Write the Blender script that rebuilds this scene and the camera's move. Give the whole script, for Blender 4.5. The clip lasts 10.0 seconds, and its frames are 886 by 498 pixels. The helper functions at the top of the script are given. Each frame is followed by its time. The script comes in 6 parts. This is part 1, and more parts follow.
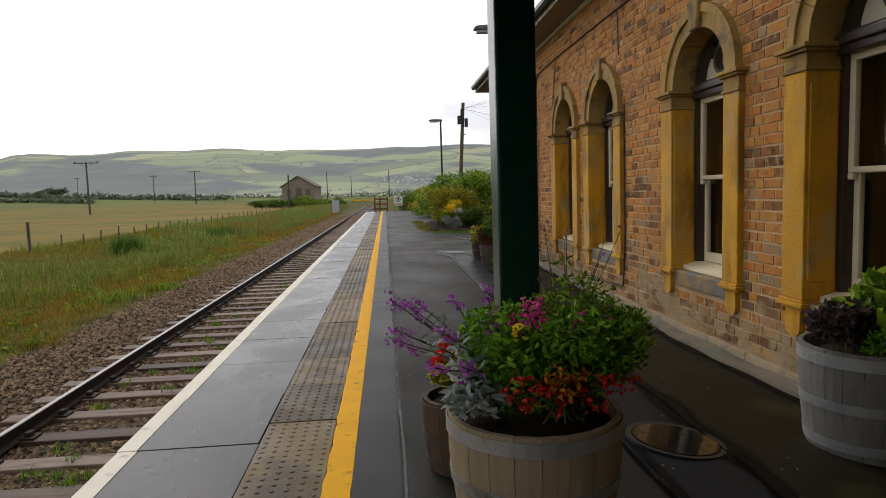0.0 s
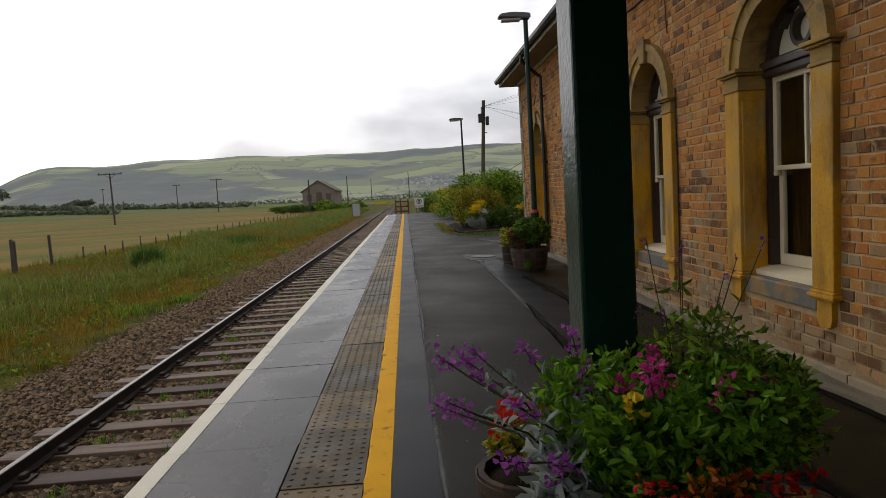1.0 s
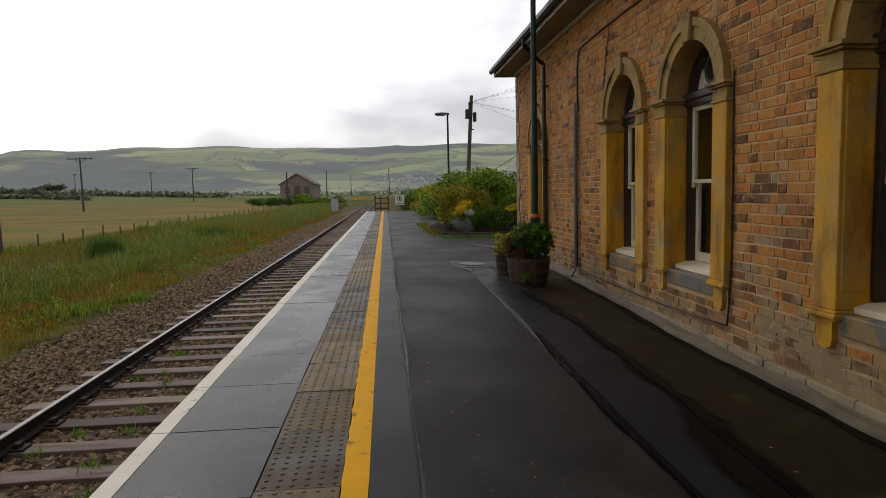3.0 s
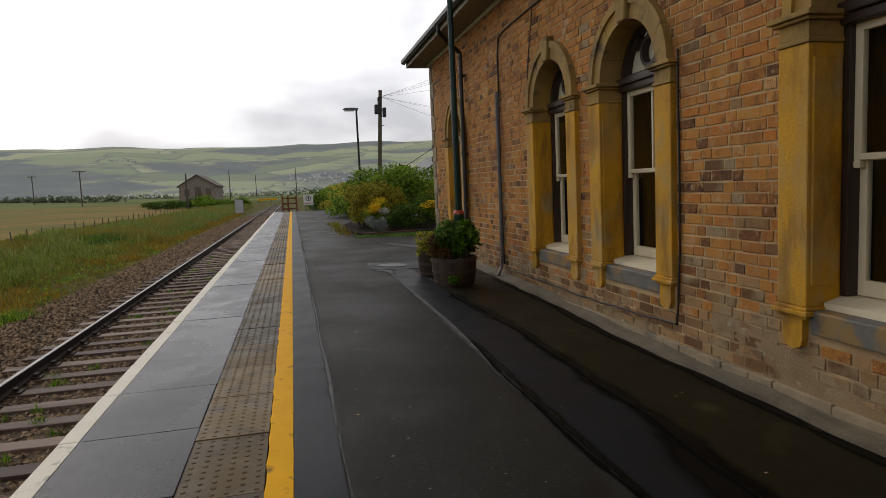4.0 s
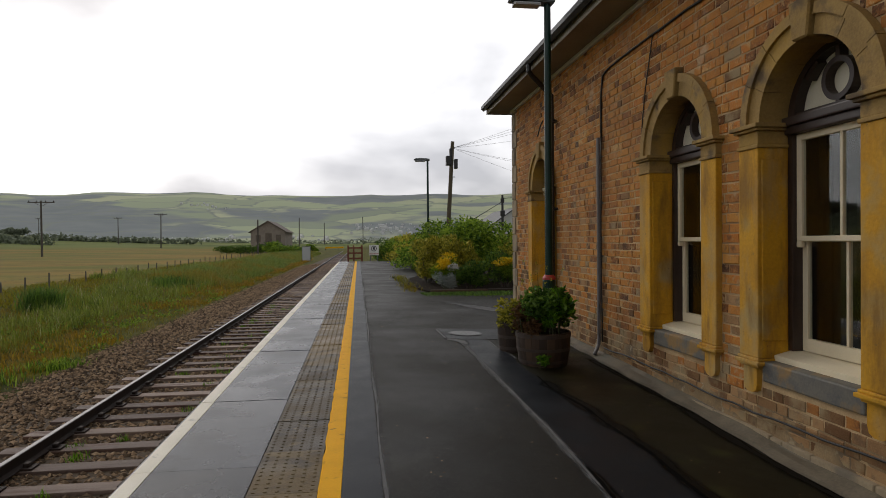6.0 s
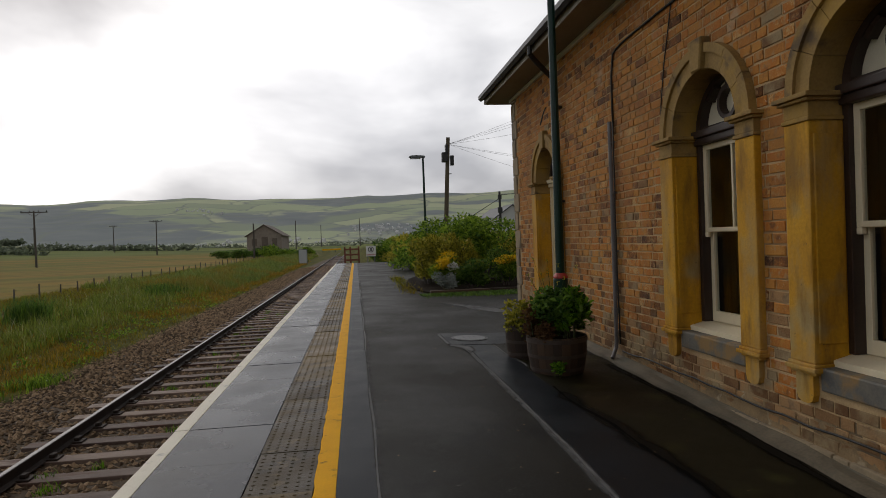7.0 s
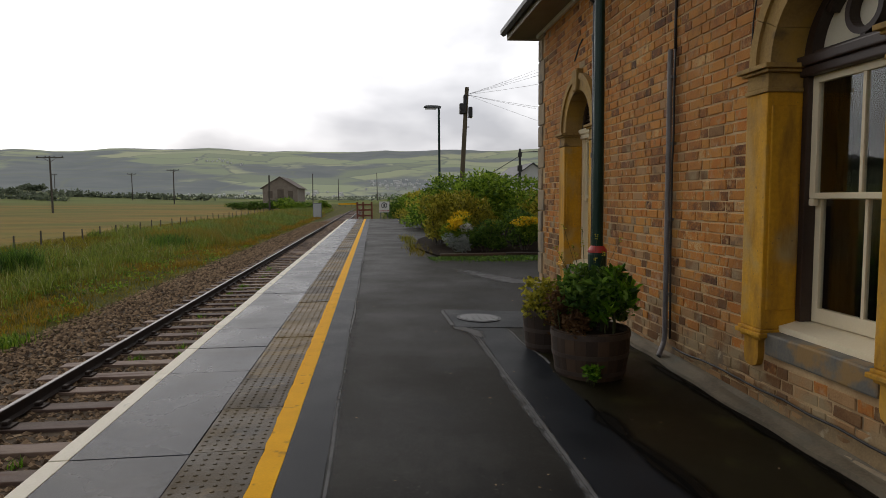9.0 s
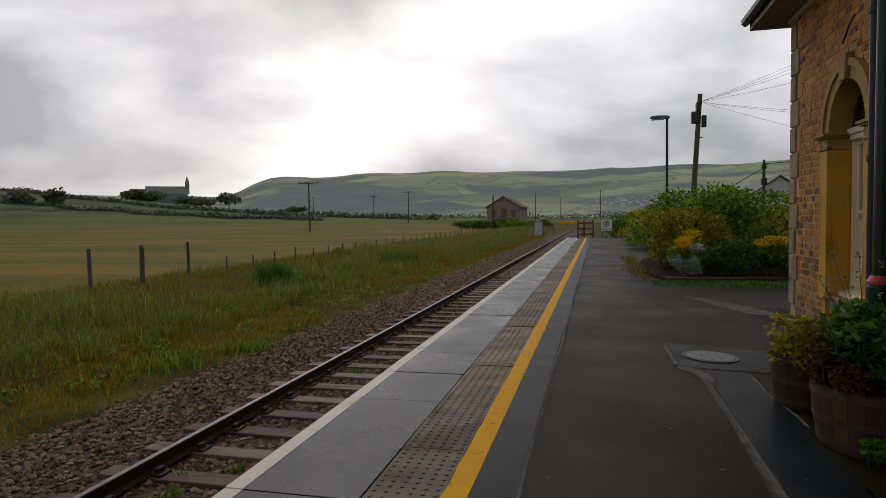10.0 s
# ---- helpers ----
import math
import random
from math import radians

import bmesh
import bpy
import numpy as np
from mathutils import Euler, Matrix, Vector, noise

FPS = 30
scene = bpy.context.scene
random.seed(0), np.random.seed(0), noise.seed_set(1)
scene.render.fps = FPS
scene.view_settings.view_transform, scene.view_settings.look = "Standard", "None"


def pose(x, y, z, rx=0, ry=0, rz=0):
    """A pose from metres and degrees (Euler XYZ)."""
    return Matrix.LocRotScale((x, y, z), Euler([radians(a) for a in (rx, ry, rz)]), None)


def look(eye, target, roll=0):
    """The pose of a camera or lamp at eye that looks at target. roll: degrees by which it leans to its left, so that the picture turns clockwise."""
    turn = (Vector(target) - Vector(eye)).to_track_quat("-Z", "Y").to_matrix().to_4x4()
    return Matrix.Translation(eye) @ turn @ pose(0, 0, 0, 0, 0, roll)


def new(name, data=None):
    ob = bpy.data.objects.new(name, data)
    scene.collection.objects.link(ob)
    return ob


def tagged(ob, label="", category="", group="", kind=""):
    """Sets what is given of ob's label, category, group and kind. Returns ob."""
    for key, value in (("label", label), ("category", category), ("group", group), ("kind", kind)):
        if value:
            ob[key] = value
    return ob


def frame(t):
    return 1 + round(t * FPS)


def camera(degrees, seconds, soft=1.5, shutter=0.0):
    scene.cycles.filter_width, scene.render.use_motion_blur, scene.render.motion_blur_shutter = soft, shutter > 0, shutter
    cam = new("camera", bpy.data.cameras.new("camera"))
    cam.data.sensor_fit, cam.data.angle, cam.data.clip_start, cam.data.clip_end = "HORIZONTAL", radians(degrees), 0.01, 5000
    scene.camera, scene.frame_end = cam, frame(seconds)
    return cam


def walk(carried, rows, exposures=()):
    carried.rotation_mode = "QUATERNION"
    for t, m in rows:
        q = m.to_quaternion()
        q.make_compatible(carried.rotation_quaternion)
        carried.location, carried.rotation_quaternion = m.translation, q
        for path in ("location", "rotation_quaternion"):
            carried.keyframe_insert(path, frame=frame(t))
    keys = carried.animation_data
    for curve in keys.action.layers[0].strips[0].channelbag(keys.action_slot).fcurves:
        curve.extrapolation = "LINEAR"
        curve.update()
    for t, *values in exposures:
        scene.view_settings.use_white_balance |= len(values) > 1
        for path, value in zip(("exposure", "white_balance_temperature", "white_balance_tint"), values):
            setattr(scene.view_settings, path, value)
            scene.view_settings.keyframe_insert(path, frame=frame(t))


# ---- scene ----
cam = camera(70.0, 10.0, soft=0.75)
PATH = [
    (0, (1.508, -0.326, 1.355), (1.684, 1.658, 1.177), -1.8),
    (0.5, (1.514, 0.036, 1.363), (1.565, 2.027, 1.176), -0.9),
    (1, (1.454, 0.486, 1.374), (1.563, 2.475, 1.201), -3.5),
    (1.5, (1.447, 1.016, 1.332), (1.532, 3.008, 1.176), -1.4),
    (2, (1.381, 1.386, 1.335), (1.53, 3.374, 1.176), -1.4),
    (3.3, (1.422, 2.234, 1.391), (1.623, 4.215, 1.207), -1.3),
    (3.5, (1.411, 2.357, 1.394), (1.728, 4.324, 1.229), -2.0),
    (4, (1.38, 2.8, 1.36), (1.833, 4.739, 1.162), -2.6),
    (4.5, (1.395, 3.204, 1.385), (1.734, 5.168, 1.215), -0.5),
    (5, (1.395, 3.573, 1.424), (1.726, 5.54, 1.28), -1.6),
    (5.5, (1.397, 3.97, 1.443), (1.693, 5.946, 1.356), -1.8),
    (5.7, (1.404, 4.096, 1.438), (1.668, 6.078, 1.412), -0.3),
    (7, (1.468, 4.99, 1.429), (1.741, 6.971, 1.399), -2.2),
    (7.5, (1.56, 5.329, 1.414), (1.83, 7.309, 1.329), -0.5),
    (8, (1.607, 5.734, 1.437), (2.001, 7.693, 1.345), -1.5),
    (8.5, (1.696, 6.163, 1.406), (2.032, 8.132, 1.296), -1.9),
    (9, (1.814, 6.597, 1.436), (2.03, 8.579, 1.273), -0.5),
    (9.5, (1.86, 6.909, 1.447), (1.894, 8.905, 1.322), -2.6),
    (10, (1.945, 7.25, 1.422), (1.472, 9.19, 1.326), -0.9),
]
walk(cam, [(t, look(eye, target, roll)) for t, eye, target, roll in PATH],
     exposures=[(0.0, 1.0), (0.5, 0.74), (1.0, 0.52), (2.0, 0.45), (3.5, 0.5), (5.5, 0.52), (6.2, 0.40), (7.0, 0.14), (7.6, 0.15), (8.4, 0.38), (9.0, 0.43), (9.6, 0.22), (10.0, -0.05)])

# ---- world, sun ----
def set_world():
    w = bpy.data.worlds.new("overcast_sky")
    scene.world = w
    w.use_nodes = True
    nt = w.node_tree
    nt.nodes.clear()
    out = nt.nodes.new("ShaderNodeOutputWorld")
    bg = nt.nodes.new("ShaderNodeBackground")
    sky = nt.nodes.new("ShaderNodeTexSky")
    sky.sky_type, sky.sun_disc = "NISHITA", False
    sky.sun_elevation, sky.sun_rotation = radians(38), radians(-25)
    sky.air_density, sky.dust_density = 1.0, 4.0
    tc = nt.nodes.new("ShaderNodeTexCoord")
    mp = nt.nodes.new("ShaderNodeMapping")
    mp.inputs["Scale"].default_value = (1.0, 1.0, 2.2)
    n1 = nt.nodes.new("ShaderNodeTexNoise")
    n1.inputs["Scale"].default_value, n1.inputs["Detail"].default_value = 2.3, 5.0
    n1.inputs["Roughness"].default_value, n1.inputs["Distortion"].default_value = 0.46, 0.2
    ramp = nt.nodes.new("ShaderNodeValToRGB")
    e = ramp.color_ramp.elements
    e[0].position, e[0].color = 0.38, (3.4, 3.45, 3.75, 1)
    e[1].position, e[1].color = 0.62, (9.2, 9.1, 9.2, 1)
    mix = nt.nodes.new("ShaderNodeMix")
    mix.data_type, mix.blend_type = "RGBA", "MIX"
    mix.inputs["Factor"].default_value = 0.93
    nt.links.new(tc.outputs["Generated"], mp.inputs["Vector"])
    nt.links.new(mp.outputs[0], n1.inputs["Vector"])
    nt.links.new(n1.outputs["Fac"], ramp.inputs[0])
    nt.links.new(sky.outputs[0], mix.inputs["A"])
    sep = nt.nodes.new("ShaderNodeSeparateXYZ")
    nt.links.new(tc.outputs["Generated"], sep.inputs[0])
    deck = nt.nodes.new("ShaderNodeMapRange")
    deck.interpolation_type = "SMOOTHSTEP"
    deck.inputs["From Min"].default_value, deck.inputs["From Max"].default_value = 0.16, 0.62
    deck.inputs["To Min"].default_value, deck.inputs["To Max"].default_value = 1.0, 0.52
    nt.links.new(sep.outputs["Z"], deck.inputs["Value"])
    glow = nt.nodes.new("ShaderNodeVectorMath")
    glow.operation = "DOT_PRODUCT"
    glow.inputs[1].default_value = Vector((-0.30, 0.93, 0.22)).normalized()
    nt.links.new(tc.outputs["Generated"], glow.inputs[0])
    side = nt.nodes.new("ShaderNodeMapRange")
    side.inputs["From Min"].default_value, side.inputs["From Max"].default_value = 0.70, 0.97
    side.inputs["To Min"].default_value, side.inputs["To Max"].default_value = 0.62, 1.08
    nt.links.new(glow.outputs["Value"], side.inputs["Value"])
    both = nt.nodes.new("ShaderNodeMath")
    both.operation = "MULTIPLY"
    nt.links.new(deck.outputs[0], both.inputs[0])
    nt.links.new(side.outputs[0], both.inputs[1])
    thick = nt.nodes.new("ShaderNodeVectorMath")
    thick.operation = "SCALE"
    nt.links.new(ramp.outputs[0], thick.inputs[0])
    nt.links.new(both.outputs[0], thick.inputs["Scale"])
    nt.links.new(thick.outputs[0], mix.inputs["B"])
    nt.links.new(mix.outputs["Result"], bg.inputs["Color"])
    bg.inputs["Strength"].default_value = 0.125
    nt.links.new(bg.outputs[0], out.inputs[0])


set_world()
sun_data = bpy.data.lights.new("sun", "SUN")
sun_data.energy, sun_data.angle, sun_data.color = 0.5, radians(25), (1.0, 0.97, 0.92)
sun = new("sun", sun_data)
sun.matrix_world = look((-12, 26, 22), (0, 0, 0))


# ---- materials ----
def material(name, dark, light, scale=6.0, fine=60.0, rough=0.8, bump=0.3, spread=0.25, metal=0.0, island="", patch=None, patch_scale=1.0, patch_cut=0.55, rough_lo=None, spec=0.5, stretch=(1, 1, 1), bump_dist=0.01):
    """Two scales of noise between two colours, with relief; island: vary by piece; patch: a second colour in blotches."""
    m = bpy.data.materials.new(name)
    m.use_nodes = True
    nt = m.node_tree
    b = nt.nodes["Principled BSDF"]
    N, L = nt.nodes.new, nt.links.new
    tc = N("ShaderNodeNewGeometry")
    mp = N("ShaderNodeMapping")
    mp.inputs["Scale"].default_value = stretch
    L(tc.outputs["Position"], mp.inputs["Vector"])
    vec = mp.outputs[0]
    big, small = N("ShaderNodeTexNoise"), N("ShaderNodeTexNoise")
    for n, s, d in ((big, scale, 6.0), (small, fine, 4.0)):
        n.inputs["Scale"].default_value, n.inputs["Detail"].default_value = s, d
        L(vec, n.inputs["Vector"])
    add = N("ShaderNodeMath")
    add.operation = "MULTIPLY_ADD"
    add.inputs[1].default_value = 0.6
    L(big.outputs["Fac"], add.inputs[0])
    half = N("ShaderNodeMath")
    half.operation = "MULTIPLY"
    half.inputs[1].default_value = 0.4
    L(small.outputs["Fac"], half.inputs[0])
    L(half.outputs[0], add.inputs[2])
    fac = add.outputs[0]
    if island:
        if island == "object":
            src = N("ShaderNodeObjectInfo").outputs["Random"]
        else:
            src = N("ShaderNodeNewGeometry").outputs["Random Per Island"]
        mx = N("ShaderNodeMath")
        mx.operation = "MULTIPLY_ADD"
        mx.inputs[1].default_value = 0.86
        sh = N("ShaderNodeMath")
        sh.operation = "MULTIPLY_ADD"
        sh.inputs[1].default_value, sh.inputs[2].default_value = 0.75, -0.305
        L(fac, sh.inputs[0])
        L(src, mx.inputs[0])
        L(sh.outputs[0], mx.inputs[2])
        fac = mx.outputs[0]
    ramp = N("ShaderNodeValToRGB")
    e = ramp.color_ramp.elements
    e[0].position, e[0].color = 0.5 - spread, (*dark, 1)
    e[1].position, e[1].color = 0.5 + spread, (*light, 1)
    L(fac, ramp.inputs[0])
    col = ramp.outputs[0]
    if patch:
        pn = N("ShaderNodeTexNoise")
        pn.inputs["Scale"].default_value, pn.inputs["Detail"].default_value = patch_scale, 8.0
        L(vec, pn.inputs["Vector"])
        pr = N("ShaderNodeMapRange")
        pr.inputs["From Min"].default_value, pr.inputs["From Max"].default_value = patch_cut - 0.04, patch_cut + 0.08
        L(pn.outputs["Fac"], pr.inputs["Value"])
        mix = N("ShaderNodeMix")
        mix.data_type = "RGBA"
        L(pr.outputs[0], mix.inputs["Factor"])
        L(col, mix.inputs["A"])
        mix.inputs["B"].default_value = (*patch, 1)
        col = mix.outputs["Result"]
    L(col, b.inputs["Base Color"])
    b.inputs["Metallic"].default_value = metal
    b.inputs["Specular IOR Level"].default_value = spec
    if rough_lo is None:
        b.inputs["Roughness"].default_value = rough
    else:
        rr = N("ShaderNodeMapRange")
        rr.inputs["From Min"].default_value, rr.inputs["From Max"].default_value = 0.35, 0.65
        rr.inputs["To Min"].default_value, rr.inputs["To Max"].default_value = rough_lo, rough
        L(big.outputs["Fac"], rr.inputs["Value"])
        L(rr.outputs[0], b.inputs["Roughness"])
    if bump:
        bp = N("ShaderNodeBump")
        bp.inputs["Strength"].default_value, bp.inputs["Distance"].default_value = bump, bump_dist
        L(fac if not island else add.outputs[0], bp.inputs["Height"])
        L(bp.outputs[0], b.inputs["Normal"])
    return m


def overlay(m, colour, scale, cut, soft=0.06, stretch=(1, 1, 1), amount=1.0, detail=8.0, seed=0.0, gloss=None):
    """Blotches of one more colour over a material, where a noise rises past the cut."""
    nt = m.node_tree
    N, L = nt.nodes.new, nt.links.new
    b = nt.nodes["Principled BSDF"]
    src = b.inputs["Base Color"].links[0].from_socket
    users = [k.to_socket for k in src.links]
    geo, mp, n, r, mix = N("ShaderNodeNewGeometry"), N("ShaderNodeMapping"), N("ShaderNodeTexNoise"), N("ShaderNodeMapRange"), N("ShaderNodeMix")
    mp.inputs["Scale"].default_value = stretch
    mp.inputs["Location"].default_value = (seed, seed * 1.7, seed * 0.6)
    L(geo.outputs["Position"], mp.inputs["Vector"])
    L(mp.outputs[0], n.inputs["Vector"])
    n.inputs["Scale"].default_value, n.inputs["Detail"].default_value = scale, detail
    n.inputs["Roughness"].default_value = 0.6
    r.inputs["From Min"].default_value, r.inputs["From Max"].default_value = cut - soft, cut + soft
    r.inputs["To Max"].default_value = amount
    L(n.outputs["Fac"], r.inputs["Value"])
    mix.data_type = "RGBA"
    L(r.outputs[0], mix.inputs["Factor"])
    L(src, mix.inputs["A"])
    mix.inputs["B"].default_value = (*colour, 1)
    for u in users:
        L(mix.outputs["Result"], u)
    if gloss is not None:
        old = b.inputs["Roughness"]
        g = N("ShaderNodeMix")
        L(r.outputs[0], g.inputs["Factor"])
        if old.links:
            L(old.links[0].from_socket, g.inputs["A"])
        else:
            g.inputs["A"].default_value = old.default_value
        g.inputs["B"].default_value = gloss
        L(g.outputs["Result"], old)
    return m


def brick_material(name, island):
    """Fired brick: colours picked by the piece, with mottling inside each brick, bloom and soot."""
    m = material(name, (0.16, 0.075, 0.035), (0.42, 0.21, 0.10), 9, 60, 0.85, 0.6, 0.34, island=island, patch=(0.42, 0.255, 0.115), patch_scale=16, patch_cut=0.60, spec=0.2, bump_dist=0.012)
    ramp = [n for n in m.node_tree.nodes if n.type == "VALTORGB"][0].color_ramp
    ramp.elements[0].position, ramp.elements[0].color = 0.03, (0.070, 0.036, 0.022, 1)
    ramp.elements[1].position, ramp.elements[1].color = 0.96, (0.56, 0.36, 0.15, 1)
    for p, c in ((0.13, (0.17, 0.072, 0.028, 1)), (0.24, (0.36, 0.146, 0.036, 1)), (0.45, (0.48, 0.20, 0.044, 1)), (0.68, (0.50, 0.235, 0.052, 1)), (0.80, (0.45, 0.155, 0.030, 1)), (0.89, (0.48, 0.19, 0.040, 1))):
        ramp.elements.new(p).color = c
    overlay(m, (0.13, 0.062, 0.030), 11, 0.63, 0.07, amount=0.75, seed=3.1)
    overlay(m, (0.24, 0.105, 0.040), 1.1, 0.56, 0.10, amount=0.55, seed=7.0)
    overlay(m, (0.50, 0.40, 0.28), 2.6, 0.66, 0.05, amount=0.55, seed=11.0)
    overlay(m, (0.62, 0.52, 0.38), 20, 0.70, 0.03, amount=0.8, seed=15.0)
    return m


M = {}
M["brick"] = brick_material("brick_pieces", "object")
M["brick_far"] = brick_material("brick_joined", "island")
M["brick_pale"] = overlay(material("lime_washed_brick", (0.15, 0.075, 0.032), (0.38, 0.22, 0.10), 6, 70, 0.9, 0.8, 0.3, island="island", patch=(0.32, 0.235, 0.13), patch_scale=3.2, patch_cut=0.54, spec=0.2), (0.16, 0.10, 0.06), 7, 0.60, 0.06, amount=0.8)
M["smear"] = overlay(overlay(material("worn_cement_smear", (0.175, 0.115, 0.055), (0.35, 0.24, 0.12), 5, 70, 0.92, 0.9, 0.24), (0.13, 0.095, 0.06), 3.0, 0.57, 0.06, amount=0.8), (0.42, 0.35, 0.23), 9, 0.64, 0.05, amount=0.7, seed=4.0)
M["mortar"] = overlay(material("lime_mortar", (0.38, 0.25, 0.12), (0.64, 0.46, 0.25), 5, 70, 0.95, 0.6), (0.22, 0.12, 0.05), 1.3, 0.53, 0.10, amount=0.6, seed=2.0)
M["stone"] = material("ochre_sandstone", (0.43, 0.20, 0.004), (0.68, 0.355, 0.010), 2.6, 40, 0.8, 0.5, 0.20, patch=(0.42, 0.29, 0.10), patch_scale=2.3, patch_cut=0.60)
overlay(M["stone"], (0.33, 0.27, 0.16), 3.2, 0.60, 0.10, (1, 1, 0.35), 0.55, seed=5.0)
overlay(M["stone"], (0.20, 0.092, 0.008), 4.5, 0.58, 0.08, (1, 1, 0.3), 0.75, seed=9.0)
overlay(M["stone"], (0.10, 0.075, 0.035), 26, 0.69, 0.04, amount=0.7, seed=1.0)
M["arch_stone"] = material("weathered_arch_stone", (0.20, 0.12, 0.034), (0.42, 0.265, 0.080), 5, 50, 0.85, 0.5, 0.25, patch=(0.12, 0.08, 0.04), patch_scale=4, patch_cut=0.58)
overlay(M["arch_stone"], (0.46, 0.27, 0.03), 2.4, 0.60, 0.08, amount=0.6, seed=6.0)
M["plinth"] = material("plinth_stone", (0.17, 0.125, 0.075), (0.34, 0.265, 0.165), 4, 45, 0.9, 0.6, 0.25, patch=(0.17, 0.14, 0.10), patch_scale=3.0, patch_cut=0.56, island="island")
M["slate_blue"] = material("blue_grey_sill", (0.075, 0.08, 0.085), (0.20, 0.175, 0.13), 7, 50, 0.6, 0.4, patch=(0.27, 0.165, 0.06), patch_scale=4.5, patch_cut=0.53)
M["cement"] = material("cement_fillet", (0.060, 0.047, 0.029), (0.17, 0.135, 0.085), 4, 50, 0.75, 0.5, patch=(0.09, 0.085, 0.06), patch_scale=1.8, patch_cut=0.55)
M["cream"] = material("cream_gloss_paint", (0.72, 0.62, 0.42), (0.82, 0.72, 0.52), 4, 60, 0.45, 0.1)
M["white"] = material("white_paint", (0.68, 0.66, 0.60), (0.8, 0.79, 0.74), 4, 40, 0.5, 0.1)
M["brown"] = material("dark_brown_paint", (0.022, 0.012, 0.009), (0.05, 0.028, 0.02), 6, 60, 0.45, 0.15)
M["fan_panel"] = material("fanlight_cream_panel", (0.66, 0.60, 0.46), (0.78, 0.72, 0.57), 5, 60, 0.5, 0.1)
M["asphalt"] = material("worn_wet_asphalt", (0.0085, 0.0078, 0.0060), (0.028, 0.0258, 0.0205), 0.75, 260, 0.68, 0.8, 0.2, rough_lo=0.5, spec=0.09, patch=(0.085, 0.080, 0.070), patch_scale=60, patch_cut=0.645, bump_dist=0.007)
overlay(M["asphalt"], (0.036, 0.034, 0.029), 1.7, 0.58, 0.08, (1.0, 0.7, 1), 0.6, 10.0, 3.0)
overlay(M["asphalt"], (0.0055, 0.005, 0.0042), 2.3, 0.60, 0.05, (1, 0.6, 1), 0.7, 10.0, 8.0, 0.5)
M["asphalt_new"] = material("smooth_asphalt_patch", (0.0068, 0.0085, 0.0112), (0.0165, 0.0195, 0.0245), 1.9, 300, 0.5, 0.6, 0.25, rough_lo=0.4, spec=0.08, bump_dist=0.004)
M["strip"] = material("blue_grey_screed", (0.0085, 0.0105, 0.0145), (0.019, 0.0225, 0.029), 2.4, 200, 0.5, 0.5, 0.25, rough_lo=0.42, spec=0.08, bump_dist=0.004)
M["joint"] = material("black_open_joint", (0.002, 0.002, 0.0018), (0.006, 0.0055, 0.005), 8, 90, 0.95, 0.0, spec=0.02)
M["coping"] = material("wet_concrete_coping", (0.014, 0.0155, 0.022), (0.034, 0.0375, 0.049), 1.1, 160, 0.34, 0.25, 0.25, rough_lo=0.2, spec=0.10, patch=(0.028, 0.028, 0.032), patch_scale=1.7, island="object", bump_dist=0.004)
overlay(M["coping"], (0.070, 0.072, 0.082), 2.2, 0.61, 0.06, (1, 0.6, 1), 0.6, 10.0, 2.0, 0.42)
overlay(M["coping"], (0.016, 0.016, 0.019), 6.0, 0.62, 0.04, amount=0.7, seed=4.0)
M["white_line"] = material("worn_white_line", (0.68, 0.62, 0.48), (0.84, 0.78, 0.64), 3, 60, 0.6, 0.2, patch=(0.32, 0.30, 0.25), patch_scale=7, patch_cut=0.66)
M["yellow"] = material("worn_yellow_line", (0.74, 0.36, 0.004), (0.95, 0.50, 0.006), 4, 90, 0.7, 0.25, spec=0.1, patch=(0.30, 0.15, 0.03), patch_scale=9, patch_cut=0.66)
M["tactile"] = material("buff_tactile_concrete", (0.055, 0.035, 0.011), (0.165, 0.108, 0.036), 2.4, 80, 0.6, 0.5, 0.30, island="object", rough_lo=0.40, spec=0.14)
overlay(M["tactile"], (0.030, 0.022, 0.012), 3.4, 0.57, 0.08, amount=0.75, seed=3.0)
overlay(M["tactile"], (0.17, 0.115, 0.045), 5.0, 0.62, 0.06, amount=0.6, seed=8.0)
M["platform_face"] = material("platform_brick_face", (0.05, 0.04, 0.032), (0.12, 0.09, 0.07), 5, 50, 0.9, 0.5)
M["rail"] = material("rail_web_rust", (0.022, 0.015, 0.011), (0.05, 0.03, 0.02), 9, 90, 0.75, 0.3, metal=0.3)
M["rail_top"] = material("polished_rail_head", (0.10, 0.09, 0.088), (0.20, 0.185, 0.18), 7, 80, 0.45, 0.05, metal=0.7)
M["sleeper"] = material("weathered_sleeper", (0.065, 0.036, 0.026), (0.25, 0.175, 0.13), 2.2, 60, 0.75, 0.5, 0.25, island="object", patch=(0.10, 0.045, 0.025), patch_scale=2.5, patch_cut=0.58, stretch=(0.5, 3, 3))
M["chair"] = material("rusty_chair", (0.018, 0.012, 0.009), (0.05, 0.028, 0.018), 12, 90, 0.8, 0.4)
M["ballast_bed"] = material("ballast_bed", (0.034, 0.022, 0.011), (0.13, 0.086, 0.046), 9, 60, 0.95, 0.9)
M["ballast"] = material("ballast_stones", (0.070, 0.042, 0.021), (0.40, 0.27, 0.155), 7, 60, 0.9, 0.4, 0.32, island="island")
M["green_paint"] = overlay(material("glossy_dark_green_paint", (0.002, 0.016, 0.011), (0.005, 0.036, 0.024), 5, 45, 0.3, 0.7, spec=0.3), (0.12, 0.15, 0.13), 14, 0.70, 0.02, (1, 1, 0.4), 0.7)
